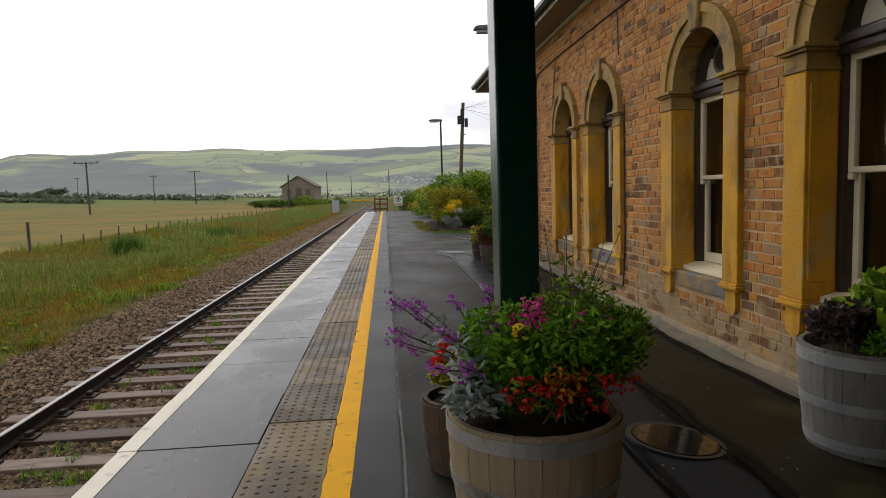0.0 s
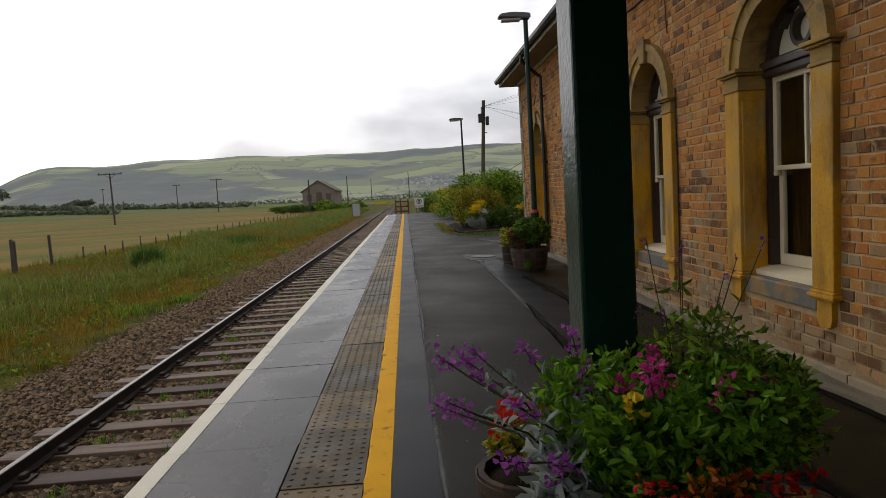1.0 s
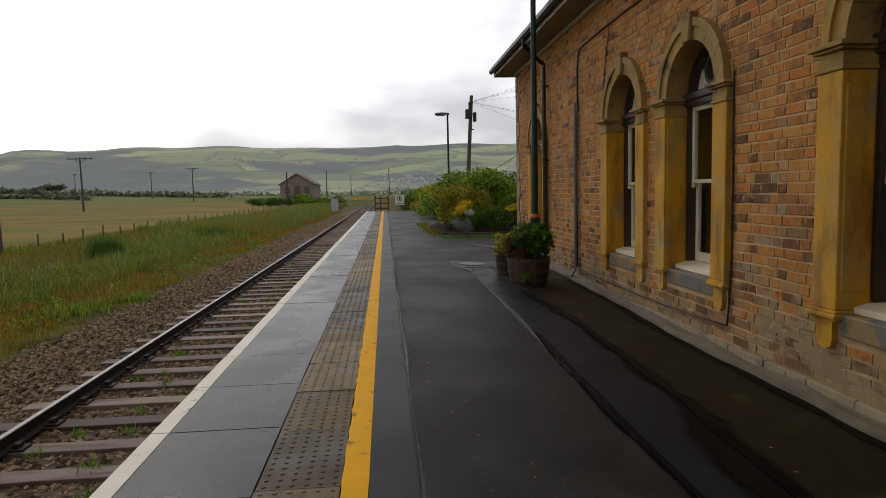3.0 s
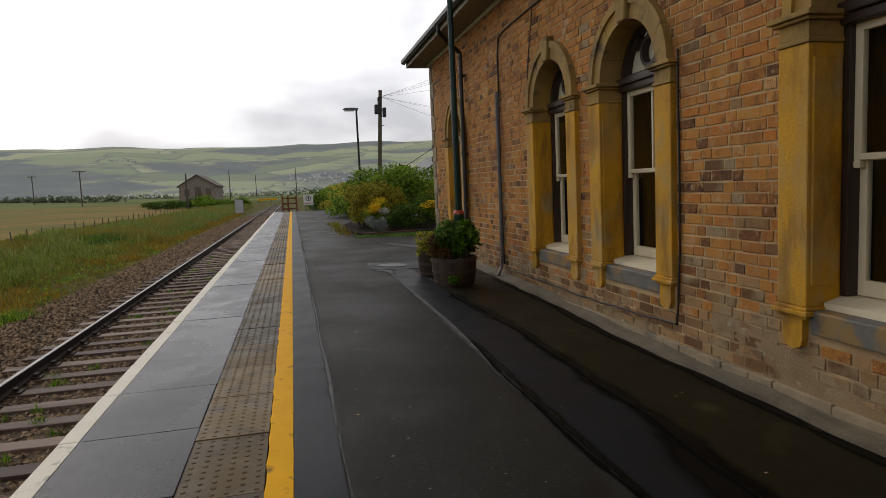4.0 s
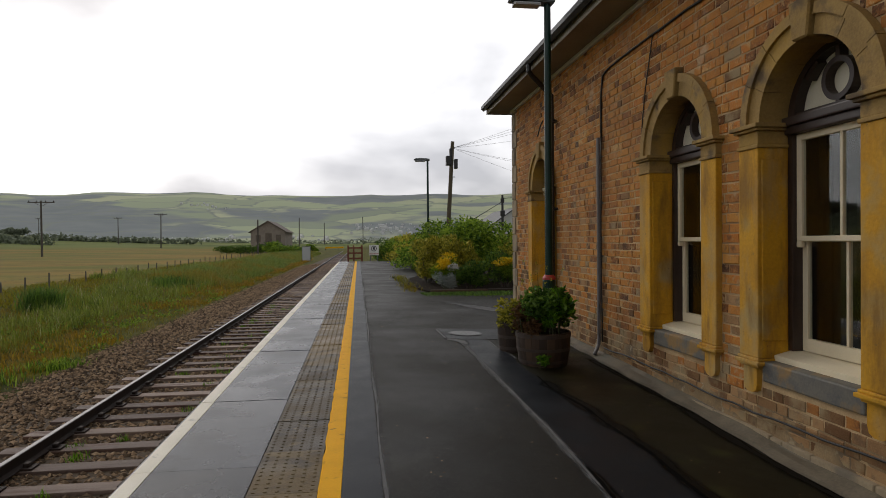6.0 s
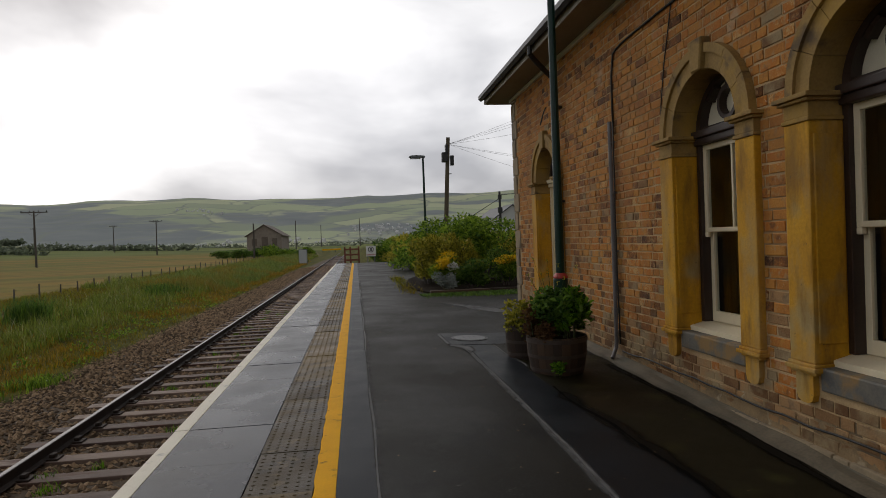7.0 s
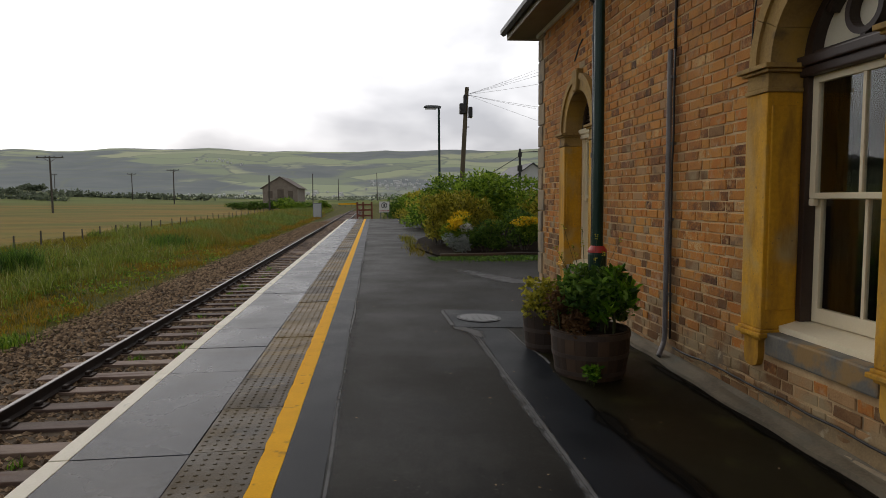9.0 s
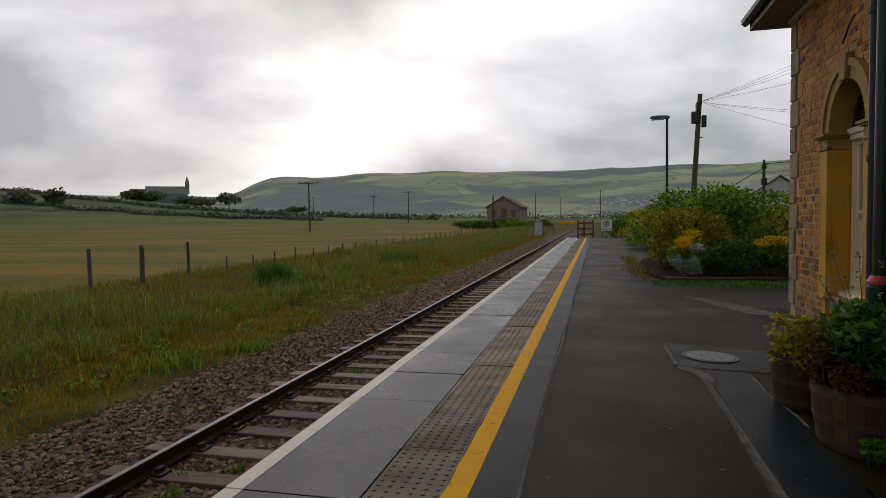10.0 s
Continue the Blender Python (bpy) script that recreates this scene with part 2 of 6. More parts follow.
M["black_paint"] = material("black_green_paint", (0.0035, 0.006, 0.005), (0.008, 0.013, 0.011), 5, 45, 0.5, 0.3)
M["red_paint"] = material("red_band_paint", (0.30, 0.02, 0.015), (0.42, 0.035, 0.025), 6, 50, 0.5, 0.2)
M["lamp_grey"] = material("lamp_housing_grey", (0.10, 0.11, 0.115), (0.17, 0.18, 0.185), 6, 50, 0.5, 0.1)
M["diffuser"] = material("lamp_diffuser", (0.40, 0.41, 0.41), (0.5, 0.51, 0.51), 6, 50, 0.3, 0.05)
M["pipe_grey"] = material("grey_conduit", (0.12, 0.11, 0.11), (0.22, 0.20, 0.20), 8, 60, 0.5, 0.2)
M["black_iron"] = material("black_iron", (0.008, 0.008, 0.008), (0.022, 0.021, 0.02), 8, 60, 0.45, 0.2)
M["cable"] = material("black_cable", (0.008, 0.007, 0.006), (0.02, 0.017, 0.014), 8, 60, 0.6, 0.0)
M["roof_slate"] = material("roof_slate", (0.035, 0.037, 0.04), (0.085, 0.085, 0.088), 3, 40, 0.6, 0.4, island="object")
M["soffit"] = material("soffit_board", (0.20, 0.175, 0.135), (0.31, 0.275, 0.21), 2, 40, 0.7, 0.2)
M["oak"] = material("weathered_oak_stave", (0.17, 0.125, 0.07), (0.33, 0.255, 0.155), 3, 50, 0.8, 0.5, 0.25, stretch=(6, 6, 0.7))
M["oak_dark"] = material("dark_oak_stave", (0.028, 0.016, 0.009), (0.075, 0.042, 0.022), 3, 50, 0.8, 0.5, 0.25, island="object", stretch=(6, 6, 0.7))
M["grey_stave"] = material("grey_stave", (0.085, 0.08, 0.075), (0.20, 0.19, 0.17), 3, 50, 0.75, 0.4, 0.25, stretch=(6, 6, 0.7))
M["hoop"] = material("galvanised_hoop", (0.22, 0.22, 0.22), (0.40, 0.40, 0.39), 6, 60, 0.5, 0.2, metal=0.5, patch=(0.16, 0.10, 0.06), patch_scale=5, patch_cut=0.63)
M["hoop_rust"] = material("rusty_hoop", (0.04, 0.03, 0.025), (0.10, 0.07, 0.055), 6, 60, 0.6, 0.3, metal=0.4)
M["soil"] = material("dark_soil", (0.012, 0.009, 0.006), (0.035, 0.025, 0.017), 12, 70, 0.95, 0.9, spec=0.05)
M["post_wood"] = material("grey_fence_wood", (0.05, 0.042, 0.034), (0.13, 0.115, 0.095), 3, 50, 0.85, 0.5, stretch=(5, 5, 0.6))
M["pole_wood"] = material("pole_wood", (0.07, 0.055, 0.032), (0.15, 0.12, 0.075), 3, 50, 0.85, 0.5, stretch=(5, 5, 0.5))
M["red_gate"] = material("faded_red_gate", (0.13, 0.035, 0.02), (0.24, 0.07, 0.035), 4, 50, 0.7, 0.3)
M["manhole"] = material("cast_iron_cover", (0.06, 0.06, 0.06), (0.13, 0.13, 0.128), 6, 70, 0.4, 0.4, metal=0.5)
M["puddle"] = material("wet_iron", (0.006, 0.006, 0.006), (0.014, 0.014, 0.013), 6, 70, 0.07, 0.05)
M["render_white"] = material("white_render", (0.5, 0.5, 0.49), (0.62, 0.62, 0.6), 2, 40, 0.8, 0.2)
M["barn_stone"] = material("barn_boarding", (0.20, 0.165, 0.135), (0.33, 0.28, 0.235), 1.5, 12, 0.9, 0.3)
M["barn_roof"] = material("barn_roof_sheet", (0.11, 0.085, 0.068), (0.18, 0.145, 0.115), 1.5, 12, 0.85, 0.3)
# grey raised above the real stone to imitate haze over distance
M["far_stone"] = material("haze_paled_stone", (0.22, 0.22, 0.217), (0.30, 0.295, 0.29), 0.3, 4, 0.95, 0.0)
M["sign_red"] = material("sign_red", (0.36, 0.02, 0.02), (0.42, 0.03, 0.03), 8, 50, 0.5, 0.0)
M["sign_black"] = material("sign_black", (0.015, 0.015, 0.015), (0.02, 0.02, 0.02), 8, 50, 0.5, 0.0)
# the gloom of the unlit rooms is put into this near-black colour
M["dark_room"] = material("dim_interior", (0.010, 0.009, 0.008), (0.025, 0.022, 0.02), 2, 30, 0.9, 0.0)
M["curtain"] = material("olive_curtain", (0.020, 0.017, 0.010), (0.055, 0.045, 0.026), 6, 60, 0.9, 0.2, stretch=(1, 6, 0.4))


def leaf_material(name, dark, light, trans=0.4, rough=0.55):
    m = material(name, dark, light, 3.0, 30.0, rough, 0.0, 0.36, island="island")
    nt = m.node_tree
    b = nt.nodes["Principled BSDF"]
    b.inputs["Specular IOR Level"].default_value = 0.25
    tr = nt.nodes.new("ShaderNodeBsdfTranslucent")
    nt.links.new(b.inputs["Base Color"].links[0].from_socket, tr.inputs["Color"])
    mx = nt.nodes.new("ShaderNodeMixShader")
    mx.inputs[0].default_value = trans
    nt.links.new(b.outputs[0], mx.inputs[1])
    nt.links.new(tr.outputs[0], mx.inputs[2])
    nt.links.new(mx.outputs[0], nt.nodes["Material Output"].inputs[0])
    return m


M["leaf_fresh"] = leaf_material("fresh_leaf", (0.0467, 0.129, 0.00417), (0.222, 0.421, 0.0252))
M["leaf_mid"] = leaf_material("mid_leaf", (0.06, 0.138, 0.0126), (0.345, 0.48, 0.0473))
M["leaf_olive"] = leaf_material("olive_leaf", (0.168, 0.175, 0.0196), (0.56, 0.497, 0.0588))
M["leaf_dark"] = leaf_material("dark_leaf", (0.0324, 0.081, 0.013), (0.171, 0.288, 0.0403))
M["leaf_silver"] = leaf_material("silver_leaf", (0.26, 0.30, 0.27), (0.52, 0.56, 0.52))
M["leaf_purple"] = leaf_material("bronze_purple_leaf", (0.03, 0.018, 0.018), (0.10, 0.07, 0.065))
M["leaf_brown"] = leaf_material("dry_brown_leaf", (0.06, 0.03, 0.012), (0.17, 0.09, 0.035))
M["grass"] = overlay(leaf_material("verge_grass", (0.080, 0.088, 0.002), (0.31, 0.285, 0.010)), (0.30, 0.17, 0.014), 0.55, 0.54, 0.12, amount=0.75, detail=5.0)
M["grass_tall"] = overlay(leaf_material("tall_grass", (0.075, 0.125, 0.010), (0.31, 0.38, 0.050)), (0.30, 0.26, 0.05), 0.7, 0.58, 0.12, amount=0.45, detail=5.0, seed=5.0)
M["grass_dry"] = leaf_material("dry_ochre_grass", (0.20, 0.12, 0.006), (0.46, 0.29, 0.025))
M["grass_bank"] = overlay(leaf_material("lush_bank_grass", (0.10, 0.145, 0.020), (0.28, 0.36, 0.075)), (0.34, 0.20, 0.02), 0.20, 0.56, 0.08, amount=0.8, detail=4.0, seed=2.0)
M["grass_seed"] = leaf_material("pale_seed_heads", (0.34, 0.32, 0.13), (0.58, 0.55, 0.28))
M["fl_purple"] = leaf_material("purple_petals", (0.26, 0.05, 0.29), (0.52, 0.15, 0.56))
M["fl_pink"] = leaf_material("magenta_petals", (0.45, 0.02, 0.19), (0.68, 0.07, 0.34))
M["fl_red"] = leaf_material("red_petals", (0.50, 0.010, 0.010), (0.72, 0.04, 0.025))
M["fl_orange"] = leaf_material("rust_orange_petals", (0.22, 0.03, 0.006), (0.62, 0.24, 0.015))
M["fl_yellow"] = leaf_material("yellow_petals", (0.64, 0.43, 0.008), (0.85, 0.62, 0.03))
M["fl_blue"] = leaf_material("blue_petals", (0.03, 0.03, 0.26), (0.09, 0.09, 0.42))
M["fl_white"] = leaf_material("white_petals", (0.55, 0.55, 0.5), (0.75, 0.75, 0.7))
M["stem"] = leaf_material("green_stem", (0.04, 0.06, 0.02), (0.11, 0.13, 0.06))


def glass_material():
    m = bpy.data.materials.new("window_glass")
    m.use_nodes = True
    b = m.node_tree.nodes["Principled BSDF"]
    b.inputs["Base Color"].default_value = (0.9, 0.93, 0.92, 1)
    b.inputs["Roughness"].default_value = 0.02
    b.inputs["IOR"].default_value = 1.5
    b.inputs["Transmission Weight"].default_value = 1.0
    return m


M["glass"] = glass_material()


def ground_material():
    """Rough pasture near by, a patchwork of fields and woods on the far slopes."""
    m = bpy.data.materials.new("pasture_and_hills")
    m.use_nodes = True
    nt = m.node_tree
    N, L = nt.nodes.new, nt.links.new
    b = nt.nodes["Principled BSDF"]
    b.inputs["Roughness"].default_value = 0.95
    b.inputs["Specular IOR Level"].default_value = 0.1
    geo = N("ShaderNodeNewGeometry")
    ln = N("ShaderNodeVectorMath")
    ln.operation = "LENGTH"
    L(geo.outputs["Position"], ln.inputs[0])
    # near grass
    def noise_ramp(scale, a, c, detail=6.0, lo=0.35, hi=0.65, stretch=None):
        n = N("ShaderNodeTexNoise")
        n.inputs["Scale"].default_value, n.inputs["Detail"].default_value = scale, detail
        if stretch:
            mp = N("ShaderNodeMapping")
            mp.inputs["Scale"].default_value = stretch
            L(geo.outputs["Position"], mp.inputs["Vector"])
            L(mp.outputs[0], n.inputs["Vector"])
        else:
            L(geo.outputs["Position"], n.inputs["Vector"])
        r = N("ShaderNodeValToRGB")
        r.color_ramp.elements[0].position, r.color_ramp.elements[0].color = lo, (*a, 1)
        r.color_ramp.elements[1].position, r.color_ramp.elements[1].color = hi, (*c, 1)
        L(n.outputs["Fac"], r.inputs[0])
        return r.outputs[0]
    def blend(fac, a, c):
        x = N("ShaderNodeMix")
        x.data_type = "RGBA"
        L(fac, x.inputs["Factor"]), L(a, x.inputs["A"]), L(c, x.inputs["B"])
        return x.outputs["Result"]
    def between(src, lo, hi):
        r = N("ShaderNodeMapRange")
        r.inputs["From Min"].default_value, r.inputs["From Max"].default_value = lo, hi
        L(src, r.inputs["Value"])
        return r.outputs[0]
    def noise_fac(scale, lo, hi):
        n = N("ShaderNodeTexNoise")
        n.inputs["Scale"].default_value, n.inputs["Detail"].default_value = scale, 10.0
        L(geo.outputs["Position"], n.inputs["Vector"])
        return between(n.outputs["Fac"], lo, hi)
    near = noise_ramp(0.9, (0.040, 0.045, 0.005), (0.13, 0.12, 0.014), 10)
    meadow = blend(noise_fac(0.9, 0.35, 0.72), noise_ramp(0.06, (0.27, 0.165, 0.030), (0.12, 0.135, 0.016), 12, 0.42, 0.58, (0.45, 1.6, 1)), noise_ramp(0.13, (0.145, 0.11, 0.018), (0.23, 0.175, 0.035), 12, 0.42, 0.58, (0.5, 1.8, 1)))
    green = noise_ramp(0.03, (0.085, 0.115, 0.022), (0.17, 0.195, 0.045), 9)
    d = ln.outputs["Value"]
    # far slopes: cells of fields, and woods, all paled for haze in their colours
    vo = N("ShaderNodeTexVoronoi")
    vo.inputs["Scale"].default_value = 0.0046
    warp, off = N("ShaderNodeTexNoise"), N("ShaderNodeVectorMath")
    warp.inputs["Scale"].default_value, warp.inputs["Detail"].default_value = 0.006, 6.0
    off.operation = "MULTIPLY_ADD"
    off.inputs[1].default_value = (150, 150, 0)
    L(geo.outputs["Position"], warp.inputs["Vector"])
    L(warp.outputs["Color"], off.inputs[0])
    L(geo.outputs["Position"], off.inputs[2])
    L(off.outputs[0], vo.inputs["Vector"])
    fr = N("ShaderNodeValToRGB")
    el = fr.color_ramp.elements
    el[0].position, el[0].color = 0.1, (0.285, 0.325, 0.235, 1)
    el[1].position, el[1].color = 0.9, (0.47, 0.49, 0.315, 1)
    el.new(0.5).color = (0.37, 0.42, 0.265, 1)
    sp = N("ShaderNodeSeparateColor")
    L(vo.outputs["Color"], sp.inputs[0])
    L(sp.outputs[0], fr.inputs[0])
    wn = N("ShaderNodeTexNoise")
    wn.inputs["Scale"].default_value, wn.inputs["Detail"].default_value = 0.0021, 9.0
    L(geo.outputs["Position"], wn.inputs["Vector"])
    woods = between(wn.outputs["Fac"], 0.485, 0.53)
    hazed_wood_col = noise_ramp(0.012, (0.200, 0.224, 0.228), (0.241, 0.265, 0.258), 8)
    hill = blend(woods, fr.outputs[0], hazed_wood_col)
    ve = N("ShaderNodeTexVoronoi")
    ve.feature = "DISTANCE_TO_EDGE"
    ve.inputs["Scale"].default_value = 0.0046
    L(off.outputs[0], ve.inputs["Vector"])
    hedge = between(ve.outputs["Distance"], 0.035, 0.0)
    hazed_hedge_col = N("ShaderNodeRGB")
    hazed_hedge_col.outputs[0].default_value = (0.235, 0.262, 0.225, 1)
    hill = blend(hedge, hill, hazed_hedge_col.outputs[0])
    west = N("ShaderNodeSeparateXYZ")
    L(geo.outputs["Position"], west.inputs[0])
    col = blend(between(west.outputs["X"], -15.0, -17.5), near, meadow)
    col = blend(between(d, 185, 225), col, green)
    scrub = noise_ramp(0.035, (0.085, 0.10, 0.045), (0.165, 0.18, 0.075), 9)
    col = blend(between(west.outputs["Z"], 2.5, 6.0), col, scrub)
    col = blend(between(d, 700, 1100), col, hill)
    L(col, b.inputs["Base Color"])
    return m


M["ground"] = ground_material()


# ---- mesh helpers ----
def part(name, bm, mat, parent=None, label="", smooth=False):
    me = bpy.data.meshes.new(name)
    bm.to_mesh(me)
    bm.free()
    if smooth:
        me.polygons.foreach_set("use_smooth", [True] * len(me.polygons))
    me.materials.append(mat)
    ob = new(name, me)
    if parent is not None:
        ob.parent = parent
    if label:
        ob["label"] = label
    return ob


def from_arrays(name, verts, faces, mat, parent=None, label="", smooth=False):
    me = bpy.data.meshes.new(name)
    me.from_pydata([tuple(v) for v in verts], [], [tuple(f) for f in faces])
    me.materials.append(mat)
    if smooth:
        me.polygons.foreach_set("use_smooth", [True] * len(me.polygons))
    me.update()
    ob = new(name, me)
    if parent is not None:
        ob.parent = parent
    if label:
        ob["label"] = label
    return ob


def shared(name, me, parent, m):
    ob = new(name, me)
    ob.parent = parent
    ob.matrix_local = m
    return ob


def empty(name, m, label="", category="", group="", kind=""):
    ob = new(name)
    ob.matrix_world = m
    ob.empty_display_size = 0.1
    return tagged(ob, label, category, group, kind)


def box(bm, x0, x1, y0, y1, z0, z1, bevel=0.0, m=None):
    start = len(bm.verts)
    r = bmesh.ops.create_cube(bm, size=1.0)
    t = Matrix.Translation(((x0 + x1) / 2, (y0 + y1) / 2, (z0 + z1) / 2)) @ Matrix.Diagonal((x1 - x0, y1 - y0, z1 - z0, 1))
    if m is not None:
        t = m @ t
    bmesh.ops.transform(bm, matrix=t, verts=r["verts"])
    if bevel:
        edges = list({e for v in r["verts"] for e in v.link_edges})
        bmesh.ops.bevel(bm, geom=edges, offset=bevel, segments=2, affect="EDGES", profile=0.6)
    return bm


def boxed(*args, **kw):
    return box(bmesh.new(), *args, **kw)


def lathe(bm, profile, n=24, cx=0.0, cy=0.0, cap=True):
    """Turns (radius, height) pairs round a vertical axis."""
    rings = []
    for r, z in profile:
        rings.append([bm.verts.new((cx + r * math.cos(2 * math.pi * i / n), cy + r * math.sin(2 * math.pi * i / n), z)) for i in range(n)])
    for a, c in zip(rings, rings[1:]):
        for i in range(n):
            bm.faces.new((a[i], a[(i + 1) % n], c[(i + 1) % n], c[i]))
    for ring, flip in ((rings[0], True), (rings[-1], False)):
        if cap:
            bm.faces.new(ring[::-1] if flip else ring)
    return bm


def tube(bm, pts, r, n=8):
    """A round bar along points."""
    pts = [Vector(p) for p in pts]
    rings = []
    for i, p in enumerate(pts):
        d = (pts[min(i + 1, len(pts) - 1)] - pts[max(i - 1, 0)]).normalized()
        u = d.orthogonal().normalized() if i == 0 else (rings_u - d * rings_u.dot(d)).normalized()
        rings_u = u
        v = d.cross(u)
        rr = r[i] if isinstance(r, (list, tuple)) else r
        rings.append([bm.verts.new(p + rr * (math.cos(2 * math.pi * k / n) * u + math.sin(2 * math.pi * k / n) * v)) for k in range(n)])
    for a, c in zip(rings, rings[1:]):
        for k in range(n):
            bm.faces.new((a[k], a[(k + 1) % n], c[(k + 1) % n], c[k]))
    bm.faces.new(rings[0][::-1]), bm.faces.new(rings[-1])
    return bm


def prism(bm, outline, x0, x1):
    """Extrudes a (y, z) outline from x0 to x1."""
    a = [bm.verts.new((x0, y, z)) for y, z in outline]
    c = [bm.verts.new((x1, y, z)) for y, z in outline]
    n = len(outline)
    bm.faces.new(a), bm.faces.new(c[::-1])
    for i in range(n):
        bm.faces.new((a[i], c[i], c[(i + 1) % n], a[(i + 1) % n]))
    bmesh.ops.recalc_face_normals(bm, faces=bm.faces[:])
    return bm


def section_along_y(bm, outline, y0, y1):
    """Extrudes an (x, z) outline from y0 to y1."""
    a = [bm.verts.new((x, y0, z)) for x, z in outline]
    c = [bm.verts.new((x, y1, z)) for x, z in outline]
    n = len(outline)
    bm.faces.new(a), bm.faces.new(c[::-1])
    for i in range(n):
        bm.faces.new((a[i], c[i], c[(i + 1) % n], a[(i + 1) % n]))
    bmesh.ops.recalc_face_normals(bm, faces=bm.faces[:])
    return bm


rng = np.random.default_rng(7)


def blades(name, base, height, width, lean, mat, parent=None, label=""):
    """Grass blades: five points each, bent over."""
    n = len(base)
    a = rng.uniform(0, 2 * np.pi, n)
    d = np.stack([np.cos(a), np.sin(a), np.zeros(n)], 1)
    s = np.stack([-np.sin(a), np.cos(a), np.zeros(n)], 1)
    # broadside of each blade turned at random
    h = height[:, None] * np.array([0, 0, 1.0])
    w = (width[:, None] if np.ndim(width) else width) * s
    ln = (lean * height)[:, None] * d
    v = np.stack([base - w, base + w, base + 0.55 * h + 0.3 * ln + 0.8 * w, base + 0.55 * h + 0.3 * ln - 0.8 * w, base + 0.95 * h + ln], 1).reshape(-1, 3)
    i = np.arange(n)[:, None] * 5
    f = [*(i + np.array([0, 1, 2, 3])).tolist(), *(i + np.array([3, 2, 4])).tolist()]
    return from_arrays(name, v, f, mat, parent, label)


def leaves(name, pts, size, mat, parent=None, label="", droop=0.0, narrow=0.5, up=0.4):
    """Folded leaves of six points scattered at pts."""
    n = len(pts)
    d = rng.normal(size=(n, 3))
    d[:, 2] = d[:, 2] * 0.6 + up - droop
    d /= np.linalg.norm(d, axis=1)[:, None]
    q = rng.normal(size=(n, 3))
    s = np.cross(d, q)
    s /= np.linalg.norm(s, axis=1)[:, None] + 1e-9
    k = np.cross(s, d)
    z = (size * rng.uniform(0.6, 1.3, n))[:, None]
    d, s, k = d * z, s * z * narrow, k * z * 0.16
    v = np.stack([pts, pts + 0.35 * d + 0.45 * s + k, pts + 0.75 * d + 0.32 * s + k, pts + d - k, pts + 0.75 * d - 0.32 * s + k, pts + 0.35 * d - 0.45 * s + k], 1).reshape(-1, 3)
    i = np.arange(n)[:, None] * 6
    f = [*(i + np.array([0, 1, 2, 3])).tolist(), *(i + np.array([0, 3, 4, 5])).tolist()]
    return from_arrays(name, v, f, mat, parent, label)


def clump(centre, radii, n, shell=0.45, lumps=9):
    """Points in an uneven crown: several overlapping lumps, denser at the skin."""
    c = np.array(centre, float)
    r = np.array(radii, float)
    lc = rng.normal(size=(lumps, 3))
    lc = lc / np.linalg.norm(lc, axis=1)[:, None] * rng.uniform(0.3, 0.75, lumps)[:, None]
    lr = rng.uniform(0.32, 0.55, lumps)
    k = rng.integers(0, lumps, n)
    p = rng.normal(size=(n, 3))
    p = p / np.linalg.norm(p, axis=1)[:, None] * (rng.uniform(shell, 1, n) ** 0.6)[:, None]
    out = c + r * (lc[k] + p * lr[k][:, None])
    return out


M["damp"] = material("damp_dark_asphalt", (0.0062, 0.0054, 0.0020), (0.0175, 0.0148, 0.0060), 1.1, 240, 0.6, 0.8, 0.22, rough_lo=0.4, spec=0.10, patch=(0.030, 0.029, 0.009), patch_scale=2.4, patch_cut=0.62, bump_dist=0.006)
overlay(M["damp"], (0.045, 0.040, 0.028), 40, 0.67, 0.04, amount=0.7)


# ---- the land ----
def ramp01(v, lo, hi):
    t = np.clip((v - lo) / (hi - lo), 0, 1)
    return t * t * (3 - 2 * t)


def land_height(x, y):
    r = math.hypot(x, y)
    az = math.degrees(math.atan2(x, y))
    z = -1.28 + 0.30 * float(ramp01(-x, 6, 13))
    z += 0.9 * float(ramp01(x, 2.5, 5)) * float(ramp01(y, 40, 52))
    if r > 1000:
        main = (0.90 * float(ramp01(az, -37, -28)) + 0.10 * float(ramp01(az, -30, -20))) * (0.96 + 0.022 * math.sin(az * 0.33) + 0.014 * math.sin(az * 0.9 + 1))
        e = max(main, 0.52)
        z += 3150 * math.tan(radians(4.15)) * e * float(ramp01(r, 1000, 3200)) ** 0.8
        z += 9 * noise.fractal(Vector((x * 0.003, y * 0.003, 0)), 1.0, 2.0, 4) * float(ramp01(r, 1000, 2000))
    # the low church hill
    z += 31 * math.exp(-(((x + 480) / 260) ** 2 + ((y - 330) / 160) ** 2))
    if r > 3250:
        z -= (r - 3250) * 0.12
    return z


def build_land():
    rings = [0.0] + [3 * 1.075 ** i for i in range(102)]
    rings = [r for r in rings if r < 4600]
    n = 288
    verts, faces = [], []
    for r in rings:
        for k in range(n):
            a = 2 * math.pi * k / n
            x, y = r * math.sin(a), r * math.cos(a)
            verts.append((x, y, land_height(x, y)))
    for i in range(len(rings) - 1):
        for k in range(n):
            p, q = i * n + k, i * n + (k + 1) % n
            faces.append((p, q, q + n, p + n) if i else (p, q + n, p + n))
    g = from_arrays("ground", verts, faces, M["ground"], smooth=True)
    tagged(g, "flat pasture meadow rising to green hills with fields and woods, haze painted in", "ground", kind="structure")


build_land()

# ---- the railway ----
RAIL_FAR, RAIL_NEAR, RAIL_Z = -2.38, -0.87, -0.90
